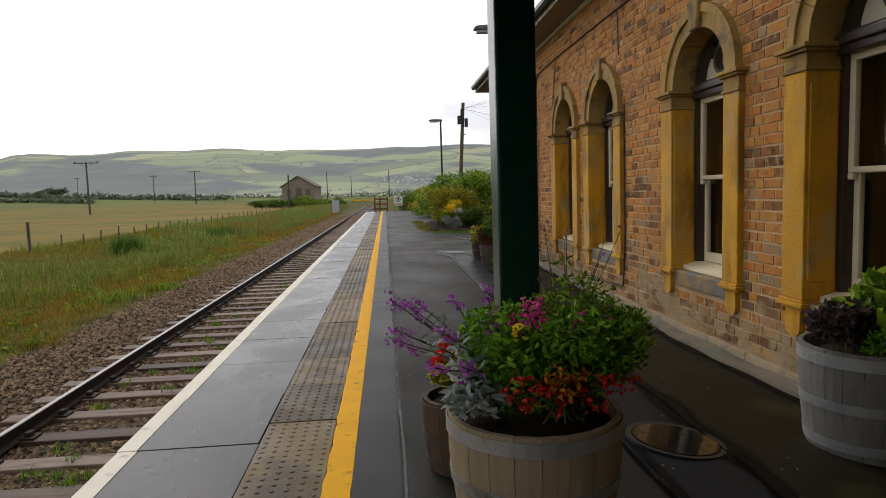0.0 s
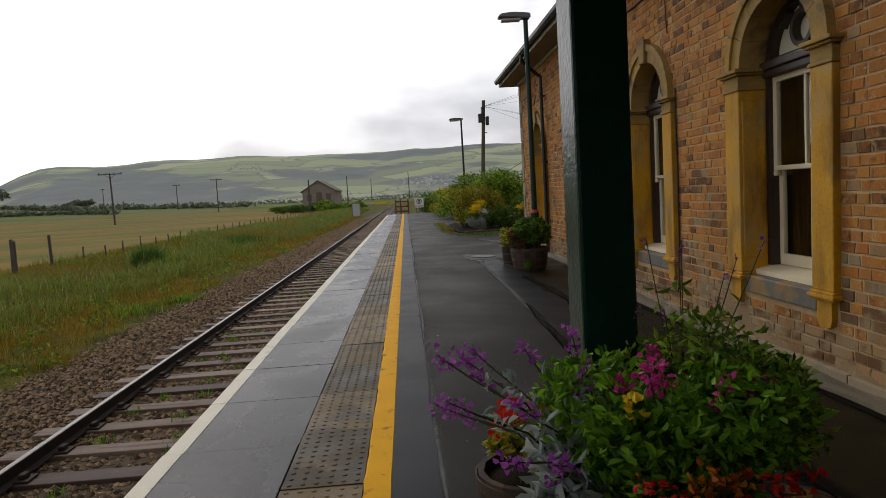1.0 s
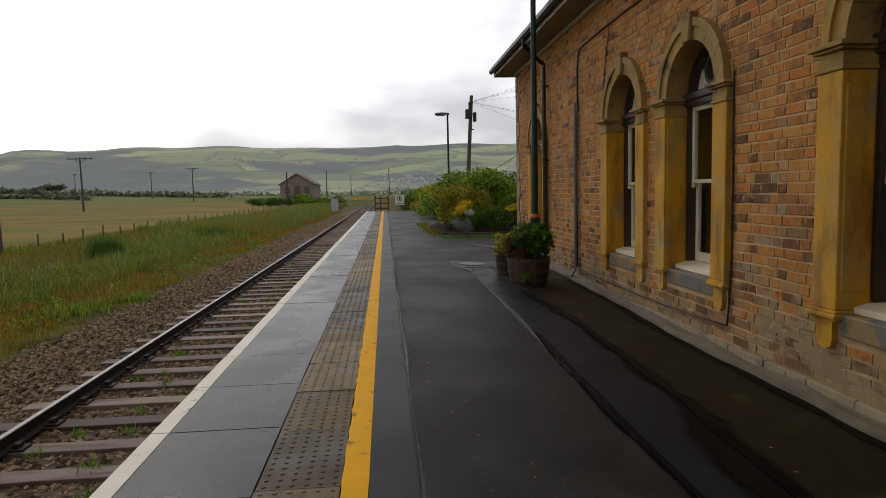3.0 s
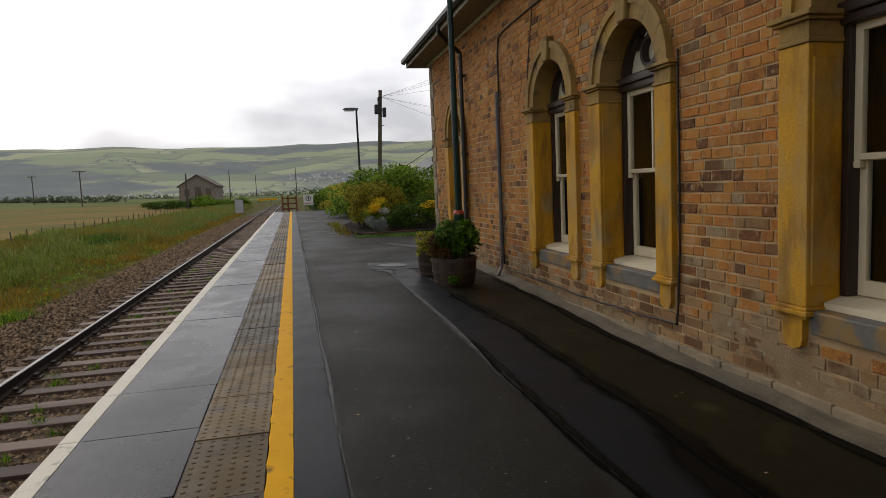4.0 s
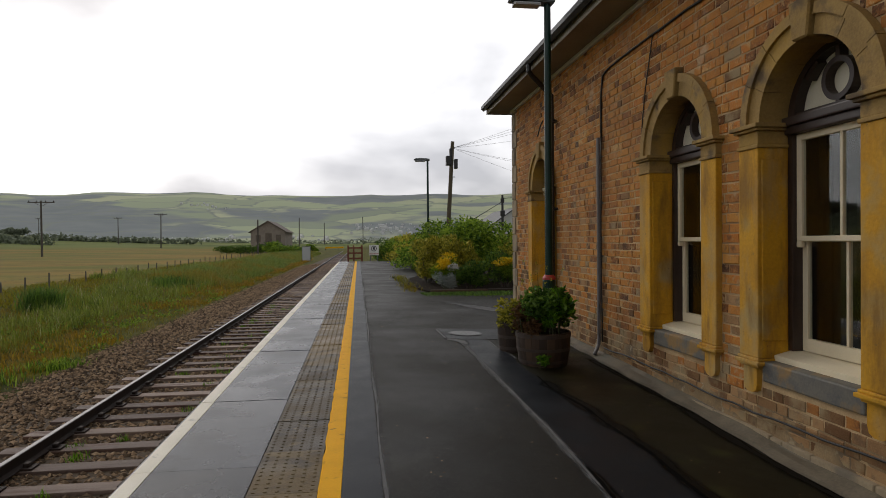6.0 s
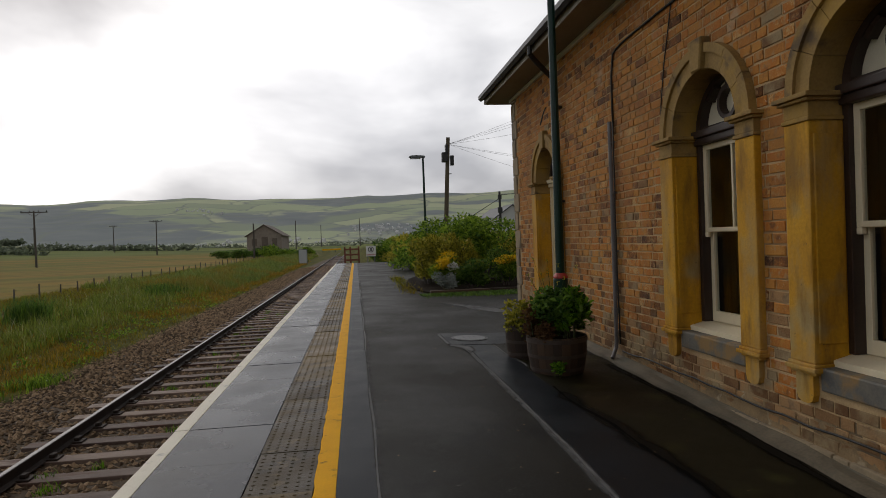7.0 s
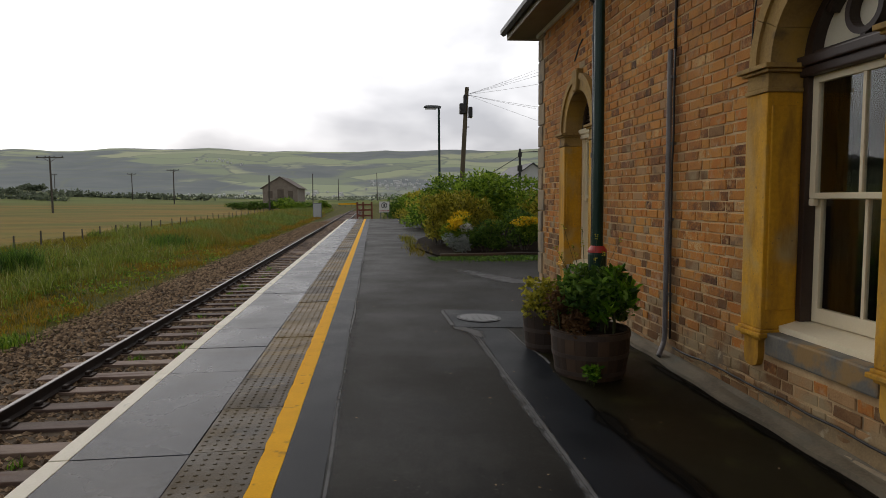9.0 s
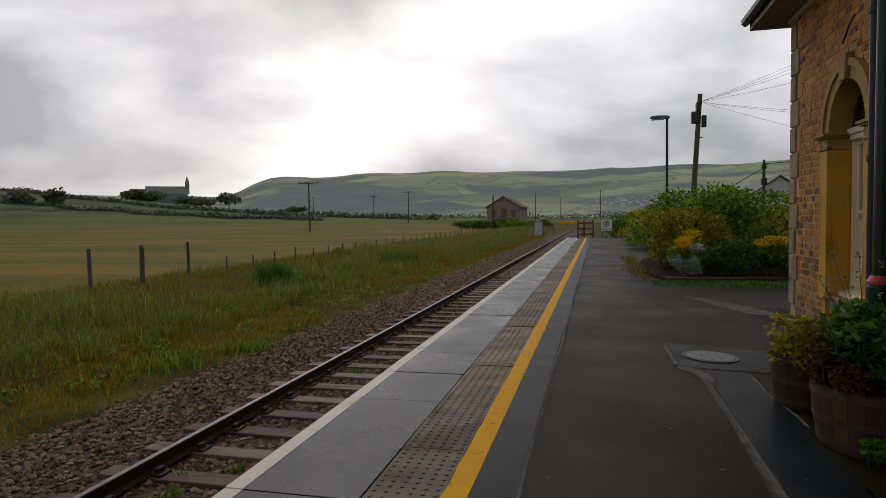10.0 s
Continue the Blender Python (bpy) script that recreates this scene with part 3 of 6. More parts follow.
bed = section_along_y(bmesh.new(), [(-0.05, -1.35), (-0.05, -1.12), (-0.6, -1.10), (-2.9, -1.10), (-3.6, -1.13), (-5.4, -1.34)], -16, 420)
tagged(part("track_bed", bed, M["ballast_bed"]), "brown stone ballast bed under the railway track", "track bed", kind="structure")


def rail(x):
    r = empty("rail", pose(0, 0, 0), "dark rusty steel rail with a polished head", "rail", "running rails")
    prof = [(-0.07, -0.155), (0.07, -0.155), (0.07, -0.145), (0.012, -0.125), (0.012, -0.045), (0.036, -0.035), (0.036, -0.004), (-0.036, -0.004), (-0.036, -0.035), (-0.012, -0.045), (-0.012, -0.125), (-0.07, -0.145)]
    part("rail_body", section_along_y(bmesh.new(), [(x + a, RAIL_Z + b) for a, b in prof], -16, 420), M["rail"], r)
    part("rail_head", section_along_y(bmesh.new(), [(x - 0.031, RAIL_Z - 0.003), (x + 0.031, RAIL_Z - 0.003), (x + 0.024, RAIL_Z + 0.001), (x - 0.024, RAIL_Z + 0.001)], -16, 420), M["rail_top"], r, "polished running surface")


rail(RAIL_FAR)
rail(RAIL_NEAR)


def sleepers():
    bm = boxed(-1.29, 1.29, -0.125, 0.125, -0.13, 0.0, bevel=0.012)
    me = bpy.data.meshes.new("sleeper")
    bm.to_mesh(me), bm.free()
    me.materials.append(M["sleeper"])
    ch = bmesh.new()
    box(ch, -0.19, 0.19, -0.09, 0.09, 0.0, 0.022, 0.006)
    box(ch, -0.15, -0.075, -0.05, 0.05, 0.02, 0.10, 0.015)
    box(ch, 0.075, 0.14, -0.05, 0.05, 0.02, 0.07, 0.015)
    cm = bpy.data.meshes.new("rail_chair")
    ch.to_mesh(cm), ch.free()
    cm.materials.append(M["chair"])
    y, k = -14.0 + 0.02, 0
    while y < 170:
        s = new("sleeper", me)
        jig = random.uniform(-0.02, 0.02)
        s.matrix_world = pose((RAIL_FAR + RAIL_NEAR) / 2 + jig, y + 0.7, RAIL_Z - 0.158 + random.uniform(-0.004, 0.004), 0, 0, random.uniform(-0.5, 0.5))
        tagged(s, "weathered timber railway sleeper laid in ballast", "sleeper", "sleepers of the track")
        if y < 60:
            for x in (RAIL_FAR, RAIL_NEAR):
                c = new("rail_chair", cm)
                c.parent = s
                c.matrix_local = pose(x - (RAIL_FAR + RAIL_NEAR) / 2 - jig, 0, 0.001, 0, 0, 180 if x == RAIL_NEAR else 0)
        y += 0.68
        k += 1


sleepers()


def ballast_stones():
    base = np.array([(1, 0, 0), (-1, 0, 0), (0, 1, 0), (0, -1, 0), (0, 0, 1), (0, 0, -1)], float)
    tri = np.array([(0, 2, 4), (2, 1, 4), (1, 3, 4), (3, 0, 4), (2, 0, 5), (1, 2, 5), (3, 1, 5), (0, 3, 5)])
    n = 80000
    x = rng.uniform(-5.5, -0.1, n)
    y = 2.0 + 75 * rng.uniform(0, 1, n) ** 2.1
    shoulder = np.interp(x, [-5.5, -3.6, -2.9, -0.6], [-1.33, -1.12, -1.10, -1.11])
    keep = ~((np.abs((y + 13.28 + 0.34) % 0.68 - 0.34) < 0.14) & (x > -2.95) & (x < -0.3))
    x, y, shoulder = x[keep], y[keep], shoulder[keep]
    n = len(x)
    r = rng.uniform(0.013, 0.032, n) * np.interp(y, [0, 40, 77], [1.0, 1.7, 2.4])
    shape = base[None] * (1 + 0.30 * rng.normal(size=(n, len(base), 1))) * r[:, None, None] * np.array([1.2, 1.0, 0.8])
    v = shape + np.stack([x, y, shoulder + r * 0.35], 1)[:, None, :]
    f = tri[None] + (np.arange(n) * len(base))[:, None, None]
    ob = from_arrays("ballast_stones", v.reshape(-1, 3), f.reshape(-1, 3), M["ballast"])
    tagged(ob, "loose brown and grey ballast stones between and beside the rails", "ballast", kind="stuff")


ballast_stones()

# ---- the platform ----
P_END = 50.5


def zp(x, y=9.0):
    """The platform falls towards the building, more so at its near end."""
    dip = float(np.interp(y, [-15, 7.5, 11.5, 17, 19], [0.21, 0.20, 0.11, 0.05, 0.04]))
    return -dip * (max(0.0, min(x, 4.7) - 1.6) / 2.7) ** 1.5


plat = bmesh.new()
section_along_y(plat, [(0.06, -1.35), (0.06, -0.075), (1.0, -0.075), (1.0, -1.35)], -15, P_END)
tagged(part("platform_wall", plat, M["platform_face"]), "dark brick platform retaining wall", "platform wall", kind="structure")


def platform_surface():
    xs = [1.31, 1.6, 1.8, 2.0, 2.2, 2.4, 2.6, 2.8, 3.0, 3.2, 3.4, 3.7, 4.0, 4.3, 4.7]
    bm = bmesh.new()
    prev = None
    for y in [-15, 0, 4, 7.5, 8.5, 9.5, 10.5, 11.5, 13, 14.5, 16, 17, 19, 36]:
        row = [bm.verts.new((x, y, zp(x, y))) for x in xs]
        if prev:
            for a in range(len(xs) - 1):
                bm.faces.new((prev[a], prev[a + 1], row[a + 1], row[a]))
        prev = row
    ret = bmesh.ops.extrude_face_region(bm, geom=bm.faces[:])
    bmesh.ops.translate(bm, vec=(0, 0, -0.5), verts=[v for v in ret["geom"] if isinstance(v, bmesh.types.BMVert)])
    bmesh.ops.recalc_face_normals(bm, faces=bm.faces[:])
    box(bm, 4.7, 11.0, 17.0, 36, -0.6, zp(4.7, 19))
    section_along_y(bm, [(1.31, -0.6), (1.31, 0.0), (2.2, 0.0), (4.7, zp(4.7, 36)), (4.7, -0.6)], 36, P_END)
    tagged(part("platform_asphalt", bm, M["asphalt"], smooth=False), "dark damp worn asphalt platform surface with stains", "platform", kind="structure")
    # blue-grey screed strip and its pale seam
    bm = section_along_y(bmesh.new(), [(1.30, -0.05), (1.30, 0.004), (1.535, 0.004), (1.535, -0.05)], -15, P_END)
    tagged(part("screed_strip", bm, M["strip"]), "smooth blue-grey screed strip beside the yellow line", "screed strip", kind="structure")


platform_surface()


def trench_left(y):
    return float(np.interp(y, [0, 5, 6.2, 9.2, 13.6], [2.77, 2.79, 2.81, 2.89, 2.89]))


def trench_right(y):
    return float(np.interp(y, [0, 5, 8, 10.4, 13.6], [3.22, 3.30, 3.46, 3.34, 3.27])) + 0.022 * math.sin(y * 2.1 + 1) + 0.018 * math.sin(y * 5.3)


def strip_patch():
    """The smooth asphalt trench that runs to the round cover."""
    trench = empty("trench_patch", pose(0, 0, 0), "smooth darker asphalt trench reinstatement with an open joint", "patch", kind="structure")
    bm = bmesh.new()
    ys = np.arange(-15, 13.56, 0.25)
    left = [(trench_left(y) + 0.014 * math.sin(y * 1.7) + 0.010 * math.sin(y * 4.1), y) for y in ys]
    right = [(trench_right(y), y) for y in ys]
    a = [bm.verts.new((x, y, zp(x, y) + 0.005)) for x, y in left]
    c = [bm.verts.new((x, y, zp(x, y) + 0.005)) for x, y in right]
    mid = [bm.verts.new(((p[0] + q[0]) / 2, p[1], zp((p[0] + q[0]) / 2, p[1]) + 0.005)) for p, q in zip(left, right)]
    for i in range(len(ys) - 1):
        bm.faces.new((a[i], mid[i], mid[i + 1], a[i + 1]))
        bm.faces.new((mid[i], c[i], c[i + 1], mid[i + 1]))
    q = [bm.verts.new((x, y, zp(x, y) + 0.006)) for x, y in ((2.70, 13.55), (3.66, 13.55), (3.74, 14.56), (2.66, 14.64))]
    bm.faces.new(q)
    ret = bmesh.ops.extrude_face_region(bm, geom=bm.faces[:])
    bmesh.ops.translate(bm, vec=(0, 0, -0.03), verts=[v for v in ret["geom"] if isinstance(v, bmesh.types.BMVert)])
    bmesh.ops.recalc_face_normals(bm, faces=bm.faces[:])
    part("patch_surface", bm, M["asphalt_new"], trench)
    def seam(p0, p1, w):
        n = max(2, int((Vector(p1) - Vector(p0)).length / 0.12))
        d = Vector((p1[0] - p0[0], p1[1] - p0[1])).normalized()
        s = Vector((-d.y, d.x))
        prev = None
        for i in range(n + 1):
            t = i / n
            x, y = p0[0] + (p1[0] - p0[0]) * t, p0[1] + (p1[1] - p0[1]) * t
            ww = w * random.uniform(0.35, 1.2)
            cur = [bm.verts.new((x + s.x * ww * k, y + s.y * ww * k, zp(x, y) + 0.0085)) for k in (-1, 1)]
            if prev:
                bm.faces.new((prev[0], prev[1], cur[1], cur[0]))
            prev = cur
    bm = bmesh.new()
    for edge, off in ((left, -0.012), (right, 0.014)):
        for (x0, y0), (x1, y1) in zip(edge, edge[1:]):
            if 1 < y0 < (8.2 if off < 0 else 11.0):
                seam((x0 + off, y0), (x1 + off, y1), 0.016)
    part("open_joint", bm, M["joint"], trench, "dark open joint along the patch edge")


strip_patch()


def damp_strip():
    """Darker damp asphalt between the trench and the wall."""
    bm = bmesh.new()
    prev = None
    for y in np.arange(-15, 12.6, 0.3):
        xa = float(np.interp(y, [0, 5, 8, 10.4, 12.6], [3.16, 3.24, 3.40, 3.30, 3.34]))
        row = [bm.verts.new((x, y, zp(x, y) + 0.003)) for x in (xa, 3.5, 3.7, 3.9, 4.1, 4.48)]
        low = [bm.verts.new((x, y, zp(x, y) - 0.03)) for x in (4.48, xa)]
        loop = row + low
        if prev:
            for a in range(8):
                bm.faces.new((prev[a], prev[(a + 1) % 8], loop[(a + 1) % 8], loop[a]))
        else:
            bm.faces.new(loop)
        prev = loop
    bm.faces.new(prev)
    bmesh.ops.recalc_face_normals(bm, faces=bm.faces[:])
    tagged(part("damp_asphalt", bm, M["damp"]), "darker damp mossy asphalt along the wall foot", "asphalt", kind="structure")


damp_strip()


def stain_material(name, dark, light, rough, scale, cut):
    """A film that thins out to nothing at the edges of its mesh and where a noise falls."""
    m = material(name, dark, light, 6, 120, rough, 0.0, spec=0.06)
    nt = m.node_tree
    N, L = nt.nodes.new, nt.links.new
    b = nt.nodes["Principled BSDF"]
    at, geo, n, r, mul = N("ShaderNodeAttribute"), N("ShaderNodeNewGeometry"), N("ShaderNodeTexNoise"), N("ShaderNodeMapRange"), N("ShaderNodeMath")
    at.attribute_name = "cover"
    n.inputs["Scale"].default_value, n.inputs["Detail"].default_value, n.inputs["Roughness"].default_value = scale, 9.0, 0.65
    L(geo.outputs["Position"], n.inputs["Vector"])
    mul.operation = "ADD"
    L(at.outputs["Fac"], mul.inputs[0])
    L(n.outputs["Fac"], mul.inputs[1])
    r.inputs["From Min"].default_value, r.inputs["From Max"].default_value = cut, cut + 0.55
    L(mul.outputs[0], r.inputs["Value"])
    L(r.outputs[0], b.inputs["Alpha"])
    return m


M["pale_film"] = stain_material("pale_cement_film", (0.07, 0.070, 0.070), (0.20, 0.20, 0.198), 0.8, 7.0, 0.72)
M["wet_film"] = stain_material("black_wet_film", (0.002, 0.002, 0.0016), (0.005, 0.0046, 0.0036), 0.55, 3.0, 0.70)


def stain(line, mat, label, lift=0.006):
    """A soft-edged film along a line of (x, y, half width, strength)."""
    across = (-1.0, -0.6, -0.25, 0.0, 0.25, 0.6, 1.0)
    fade = (0.0, 0.35, 0.8, 1.0, 0.8, 0.35, 0.0)
    verts, faces, cover = [], [], []
    for i, (x, y, w, k) in enumerate(line):
        a, c = Vector(line[max(i - 1, 0)][:2]), Vector(line[min(i + 1, len(line) - 1)][:2])
        d = (c - a).normalized()
        end = 0.0 if i in (0, len(line) - 1) else 1.0
        for u, f in zip(across, fade):
            px, py = x - d.y * w * u, y + d.x * w * u
            verts.append((px, py, zp(px, py) + lift))
            cover.append(f * k * end)
    n = len(across)
    for i in range(len(line) - 1):
        faces += [(i * n + a, i * n + a + 1, i * n + n + a + 1, i * n + n + a) for a in range(n - 1)]
    ob = from_arrays("stain", verts, faces, mat)
    ob.data.attributes.new("cover", "FLOAT", "POINT").data.foreach_set("value", cover)
    tagged(ob, label, "stain", kind="structure")


def stains():
    r = random.Random(12)
    pale = "pale cement bloom along the edge of the asphalt patch"
    stain([(trench_left(y) - 0.03, y, 0.07 + 0.02 * math.sin(y * 3), float(np.interp(y, [6.5, 8.5, 13.6], [0.3, 0.6, 0.8]))) for y in np.arange(6.5, 13.7, 0.2)], M["pale_film"], pale)
    stain([(trench_left(y) - 0.01, y, 0.024, 1.1) for y in np.arange(7.8, 13.7, 0.15)], M["pale_film"], pale, 0.0075)
    stain([(trench_right(y) + 0.01, y, 0.03, 1.0) for y in np.arange(11.9, 13.6, 0.15)], M["pale_film"], pale, 0.0075)
    stain([(2.69, 13.45, 0.06, 1.0), (2.68, 13.7, 0.06, 1.0), (2.67, 14.2, 0.05, 0.9), (2.66, 14.5, 0.05, 1.0), (2.70, 14.66, 0.04, 0.9), (3.0, 14.62, 0.035, 0.8), (3.4, 14.6, 0.03, 0.7), (3.7, 14.58, 0.03, 0.5)], M["pale_film"], pale, 0.008)
    stain([(3.24, 13.55, 0.03, 1.0), (3.4, 13.55, 0.03, 1.0), (3.55, 13.55, 0.03, 0.9), (3.7, 13.55, 0.03, 0.9)], M["pale_film"], pale, 0.008)
    stain([(2.66, 13.62, 0.05, 1.0), (2.74, 13.5, 0.16, 1.15), (2.86, 13.35, 0.2, 1.0), (2.90, 13.1, 0.12, 0.8), (2.9, 12.8, 0.08, 0.5)], M["pale_film"], "pale cement splash beside the manhole cover", 0.0085)
    stain([(4.56, 16.9, 0.2, 1.0), (4.35, 17.3, 0.5, 1.1), (4.1, 17.8, 0.6, 0.9), (3.85, 18.3, 0.55, 0.75), (3.6, 18.9, 0.5, 0.6), (3.3, 19.6, 0.3, 0.4)], M["pale_film"], "pale worn concrete apron at the building corner")
    seam = "pale broken cement seam along the screed strip"
    stain([(1.55 + 0.006 * math.sin(y * 2.7), y, 0.022 + 0.01 * math.sin(y * 1.9), 0.85 + 0.3 * math.sin(y * 0.9)) for y in np.arange(-2, 46, 0.25)], M["pale_film"], seam)
    stain([(1.57, y, 0.09 + 0.03 * math.sin(y), 0.34) for y in np.arange(-2, 30, 0.4)], M["pale_film"], seam, 0.005)
    wet = "black wet edge where water stands along the asphalt patch"
    stain([(trench_right(y) + 0.05 + r.uniform(-0.02, 0.03), y, 0.09 + r.uniform(0, 0.10), 0.9 + r.uniform(-0.2, 0.3)) for y in np.arange(1.0, 11.2, 0.3)], M["wet_film"], wet)
    stain([(trench_left(y) + 0.03, y, 0.06, 0.8) for y in np.arange(1.5, 8.4, 0.3)], M["wet_film"], wet)
    stain([(3.1, 4.2, 0.1, 0.8), (3.2, 4.6, 0.22, 1.0), (3.25, 5.1, 0.26, 1.0), (3.3, 5.6, 0.2, 0.9), (3.35, 6.1, 0.1, 0.7)], M["wet_film"], "shallow puddle on the dark asphalt", 0.0068)
    stain([(4.36 + 0.03 * math.sin(y * 2), y, 0.08 + r.uniform(0, 0.05), 0.85 + r.uniform(-0.3, 0.3)) for y in np.arange(2.0, 12.5, 0.3)], M["wet_film"], "dark wet line along the wall foot", 0.0065)


stains()


def litter():
    """Pale grit and leaf scraps on the asphalt."""
    n = 260
    x, y = rng.uniform(1.6, 4.2, n), 2.5 + 13 * rng.uniform(0, 1, n) ** 1.3
    v, f = [], []
    for i in range(n):
        s = rng.uniform(0.003, 0.010)
        a = rng.uniform(0, 6.28)
        z = zp(x[i], y[i]) + 0.0045
        k = len(v)
        for q in range(4):
            b = a + q * math.pi / 2
            v.append((x[i] + s * math.cos(b) * (1.6 if q % 2 else 0.7), y[i] + s * math.sin(b), z))
        v.append((x[i], y[i], z + s * 0.5))
        f += [(k + q, k + (q + 1) % 4, k + 4) for q in range(4)]
    tagged(from_arrays("grit", v, f, M["ballast"]), "pale grit and leaf scraps scattered on the asphalt", "grit", kind="stuff")


litter()


def round_cover(x, y, r, mat, label):
    c = empty("manhole_cover", pose(x, y, zp(x, y) + 0.008, 0, 6.5 if y < 8 else 2.0, 0), label, "manhole cover")
    part("cover_ring", lathe(bmesh.new(), [(r + 0.03, -0.01), (r + 0.03, 0.006), (r, 0.006), (r, -0.01)], 40, cap=False), M["black_iron"], c)
    bm = lathe(bmesh.new(), [(r - 0.008, -0.012), (r - 0.008, 0.008), (r - 0.014, 0.0095)], 40)
    for i in range(5):
        for j in range(5):
            u, v = (i - 2) * r * 0.33, (j - 2) * r * 0.33
            if math.hypot(u, v) < r * 0.8:
                box(bm, u - 0.012, u + 0.012, v - 0.012, v + 0.012, 0.008, 0.0115)
    part("cover_plate", bm, mat, c)


round_cover(3.06, 14.08, 0.24, M["manhole"], "round pale cast iron manhole cover set in the asphalt")
round_cover(3.08, 3.0, 0.24, M["puddle"], "round wet black manhole cover in the dark asphalt")


def coping():
    stones = empty("platform_edge", pose(0, 0, 0), "wet grey concrete platform edge slabs with a worn white line", "platform edge", kind="structure")
    bm = boxed(0.110, 0.757, 0.002, 0.878, -0.075, 0.0, bevel=0.003)
    slab = bpy.data.meshes.new("coping_slab")
    bm.to_mesh(slab), bm.free()
    slab.materials.append(M["coping"])
    bm = boxed(0.0, 0.108, 0.002, 0.876, -0.075, 0.002, bevel=0.004)
    line = bpy.data.meshes.new("white_edge")
    bm.to_mesh(line), bm.free()
    line.materials.append(M["white_line"])
    y = 9.32 - 0.88 * 27
    while y < P_END:
        dz = random.uniform(-0.0025, 0.0025)
        o = random.uniform(-0.003, 0.003)
        shared("coping_slab", slab, stones, pose(o, y, dz))
        shared("white_edge", line, stones, pose(o, y, dz))
        y += 0.88
    tiles = empty("tactile_paving", pose(0, 0, 0), "buff blistered tactile paving slabs, damp and worn", "tactile paving", kind="structure")
    bm = boxed(0.761, 1.164, 0.001, 0.749, -0.06, -0.002, bevel=0.0025)
    for i in range(6):
        for j in range(11):
            cx, cy = 0.762 + 0.034 + i * 0.0667, 0.036 + j * 0.0676 
            lo = [bm.verts.new((cx + 0.0135 * math.cos(k * math.pi / 4), cy + 0.0135 * math.sin(k * math.pi / 4), -0.002)) for k in range(8)]
            hi = [bm.verts.new((cx + 0.008 * math.cos(k * math.pi / 4), cy + 0.008 * math.sin(k * math.pi / 4), 0.0018)) for k in range(8)]
            for k in range(8):
                bm.faces.new((lo[k], lo[(k + 1) % 8], hi[(k + 1) % 8], hi[k]))
            bm.faces.new(hi)
    tile = bpy.data.meshes.new("tactile_slab")
    bm.to_mesh(tile), bm.free()
    tile.materials.append(M["tactile"])
    y = 7.23 - 0.75 * 28
    while y < P_END:
        shared("tactile_slab", tile, tiles, pose(random.uniform(-0.003, 0.002), y, random.uniform(-0.003, 0.002), random.uniform(-0.15, 0.15), random.uniform(-0.2, 0.2), random.uniform(-0.2, 0.2)))
        y += 0.75
    # yellow line with a wavering edge
    bm = bmesh.new()
    ys = np.arange(-15, P_END, 0.11)
    a = [bm.verts.new((1.168 + random.uniform(-0.007, 0.004), y, 0.0046)) for y in ys]
    c = [bm.verts.new((1.298 + random.uniform(-0.002, 0.002), y, 0.0046)) for y in ys]
    for i in range(len(ys) - 1):
        bm.faces.new((a[i], c[i], c[i + 1], a[i + 1]))
    ret = bmesh.ops.extrude_face_region(bm, geom=bm.faces[:])
    bmesh.ops.translate(bm, vec=(0, 0, -0.05), verts=[v for v in ret["geom"] if isinstance(v, bmesh.types.BMVert)])
    bmesh.ops.recalc_face_normals(bm, faces=bm.faces[:])
    tagged(part("yellow_line", bm, M["yellow"]), "worn yellow safety line painted along the platform", "yellow line", kind="structure")


coping()

# ---- the station building ----
WX = 4.58            # brick face
Y0, Y1 = -14.0, 17.0
WTOP = 4.06
A, ZS, JW = 0.51, 2.33, 0.25
WINDOWS = [(3.50, A), (5.64, A), (8.38, A), (10.24, A), (14.92, A)]
SILL = 0.47


def arch_points(c, r, z, n=20):
    return [(c + r * math.cos(math.pi * i / n), z + r * math.sin(math.pi * i / n)) for i in range(n + 1)]


def station_wall():
    w = empty("wall_platform", pose(0, 0, 0), "weathered orange-brown brick station wall in Flemish bond", "wall", kind="structure")
    bm = bmesh.new()
    x0, x1 = WX + 0.003, WX + 0.36
    y = Y0
    for c, a in WINDOWS:
        box(bm, x0, x1, y, c - a - 0.02, -0.6, WTOP + 0.1)
        box(bm, x0, x1, c - a - 0.02, c + a + 0.02, -0.6, SILL - 0.03)
        r = a + 0.02
        prism(bm, arch_points(c, r, ZS) + [(c - r, WTOP + 0.1), (c + r, WTOP + 0.1)], x0, x1)
        y = c + a + 0.02
    box(bm, x0, x1, y, Y1 - 0.012, -0.6, WTOP + 0.1)
    part("mortar_core", bm, M["mortar"], w, "pale lime mortar in the joints")
    return w


wall = station_wall()


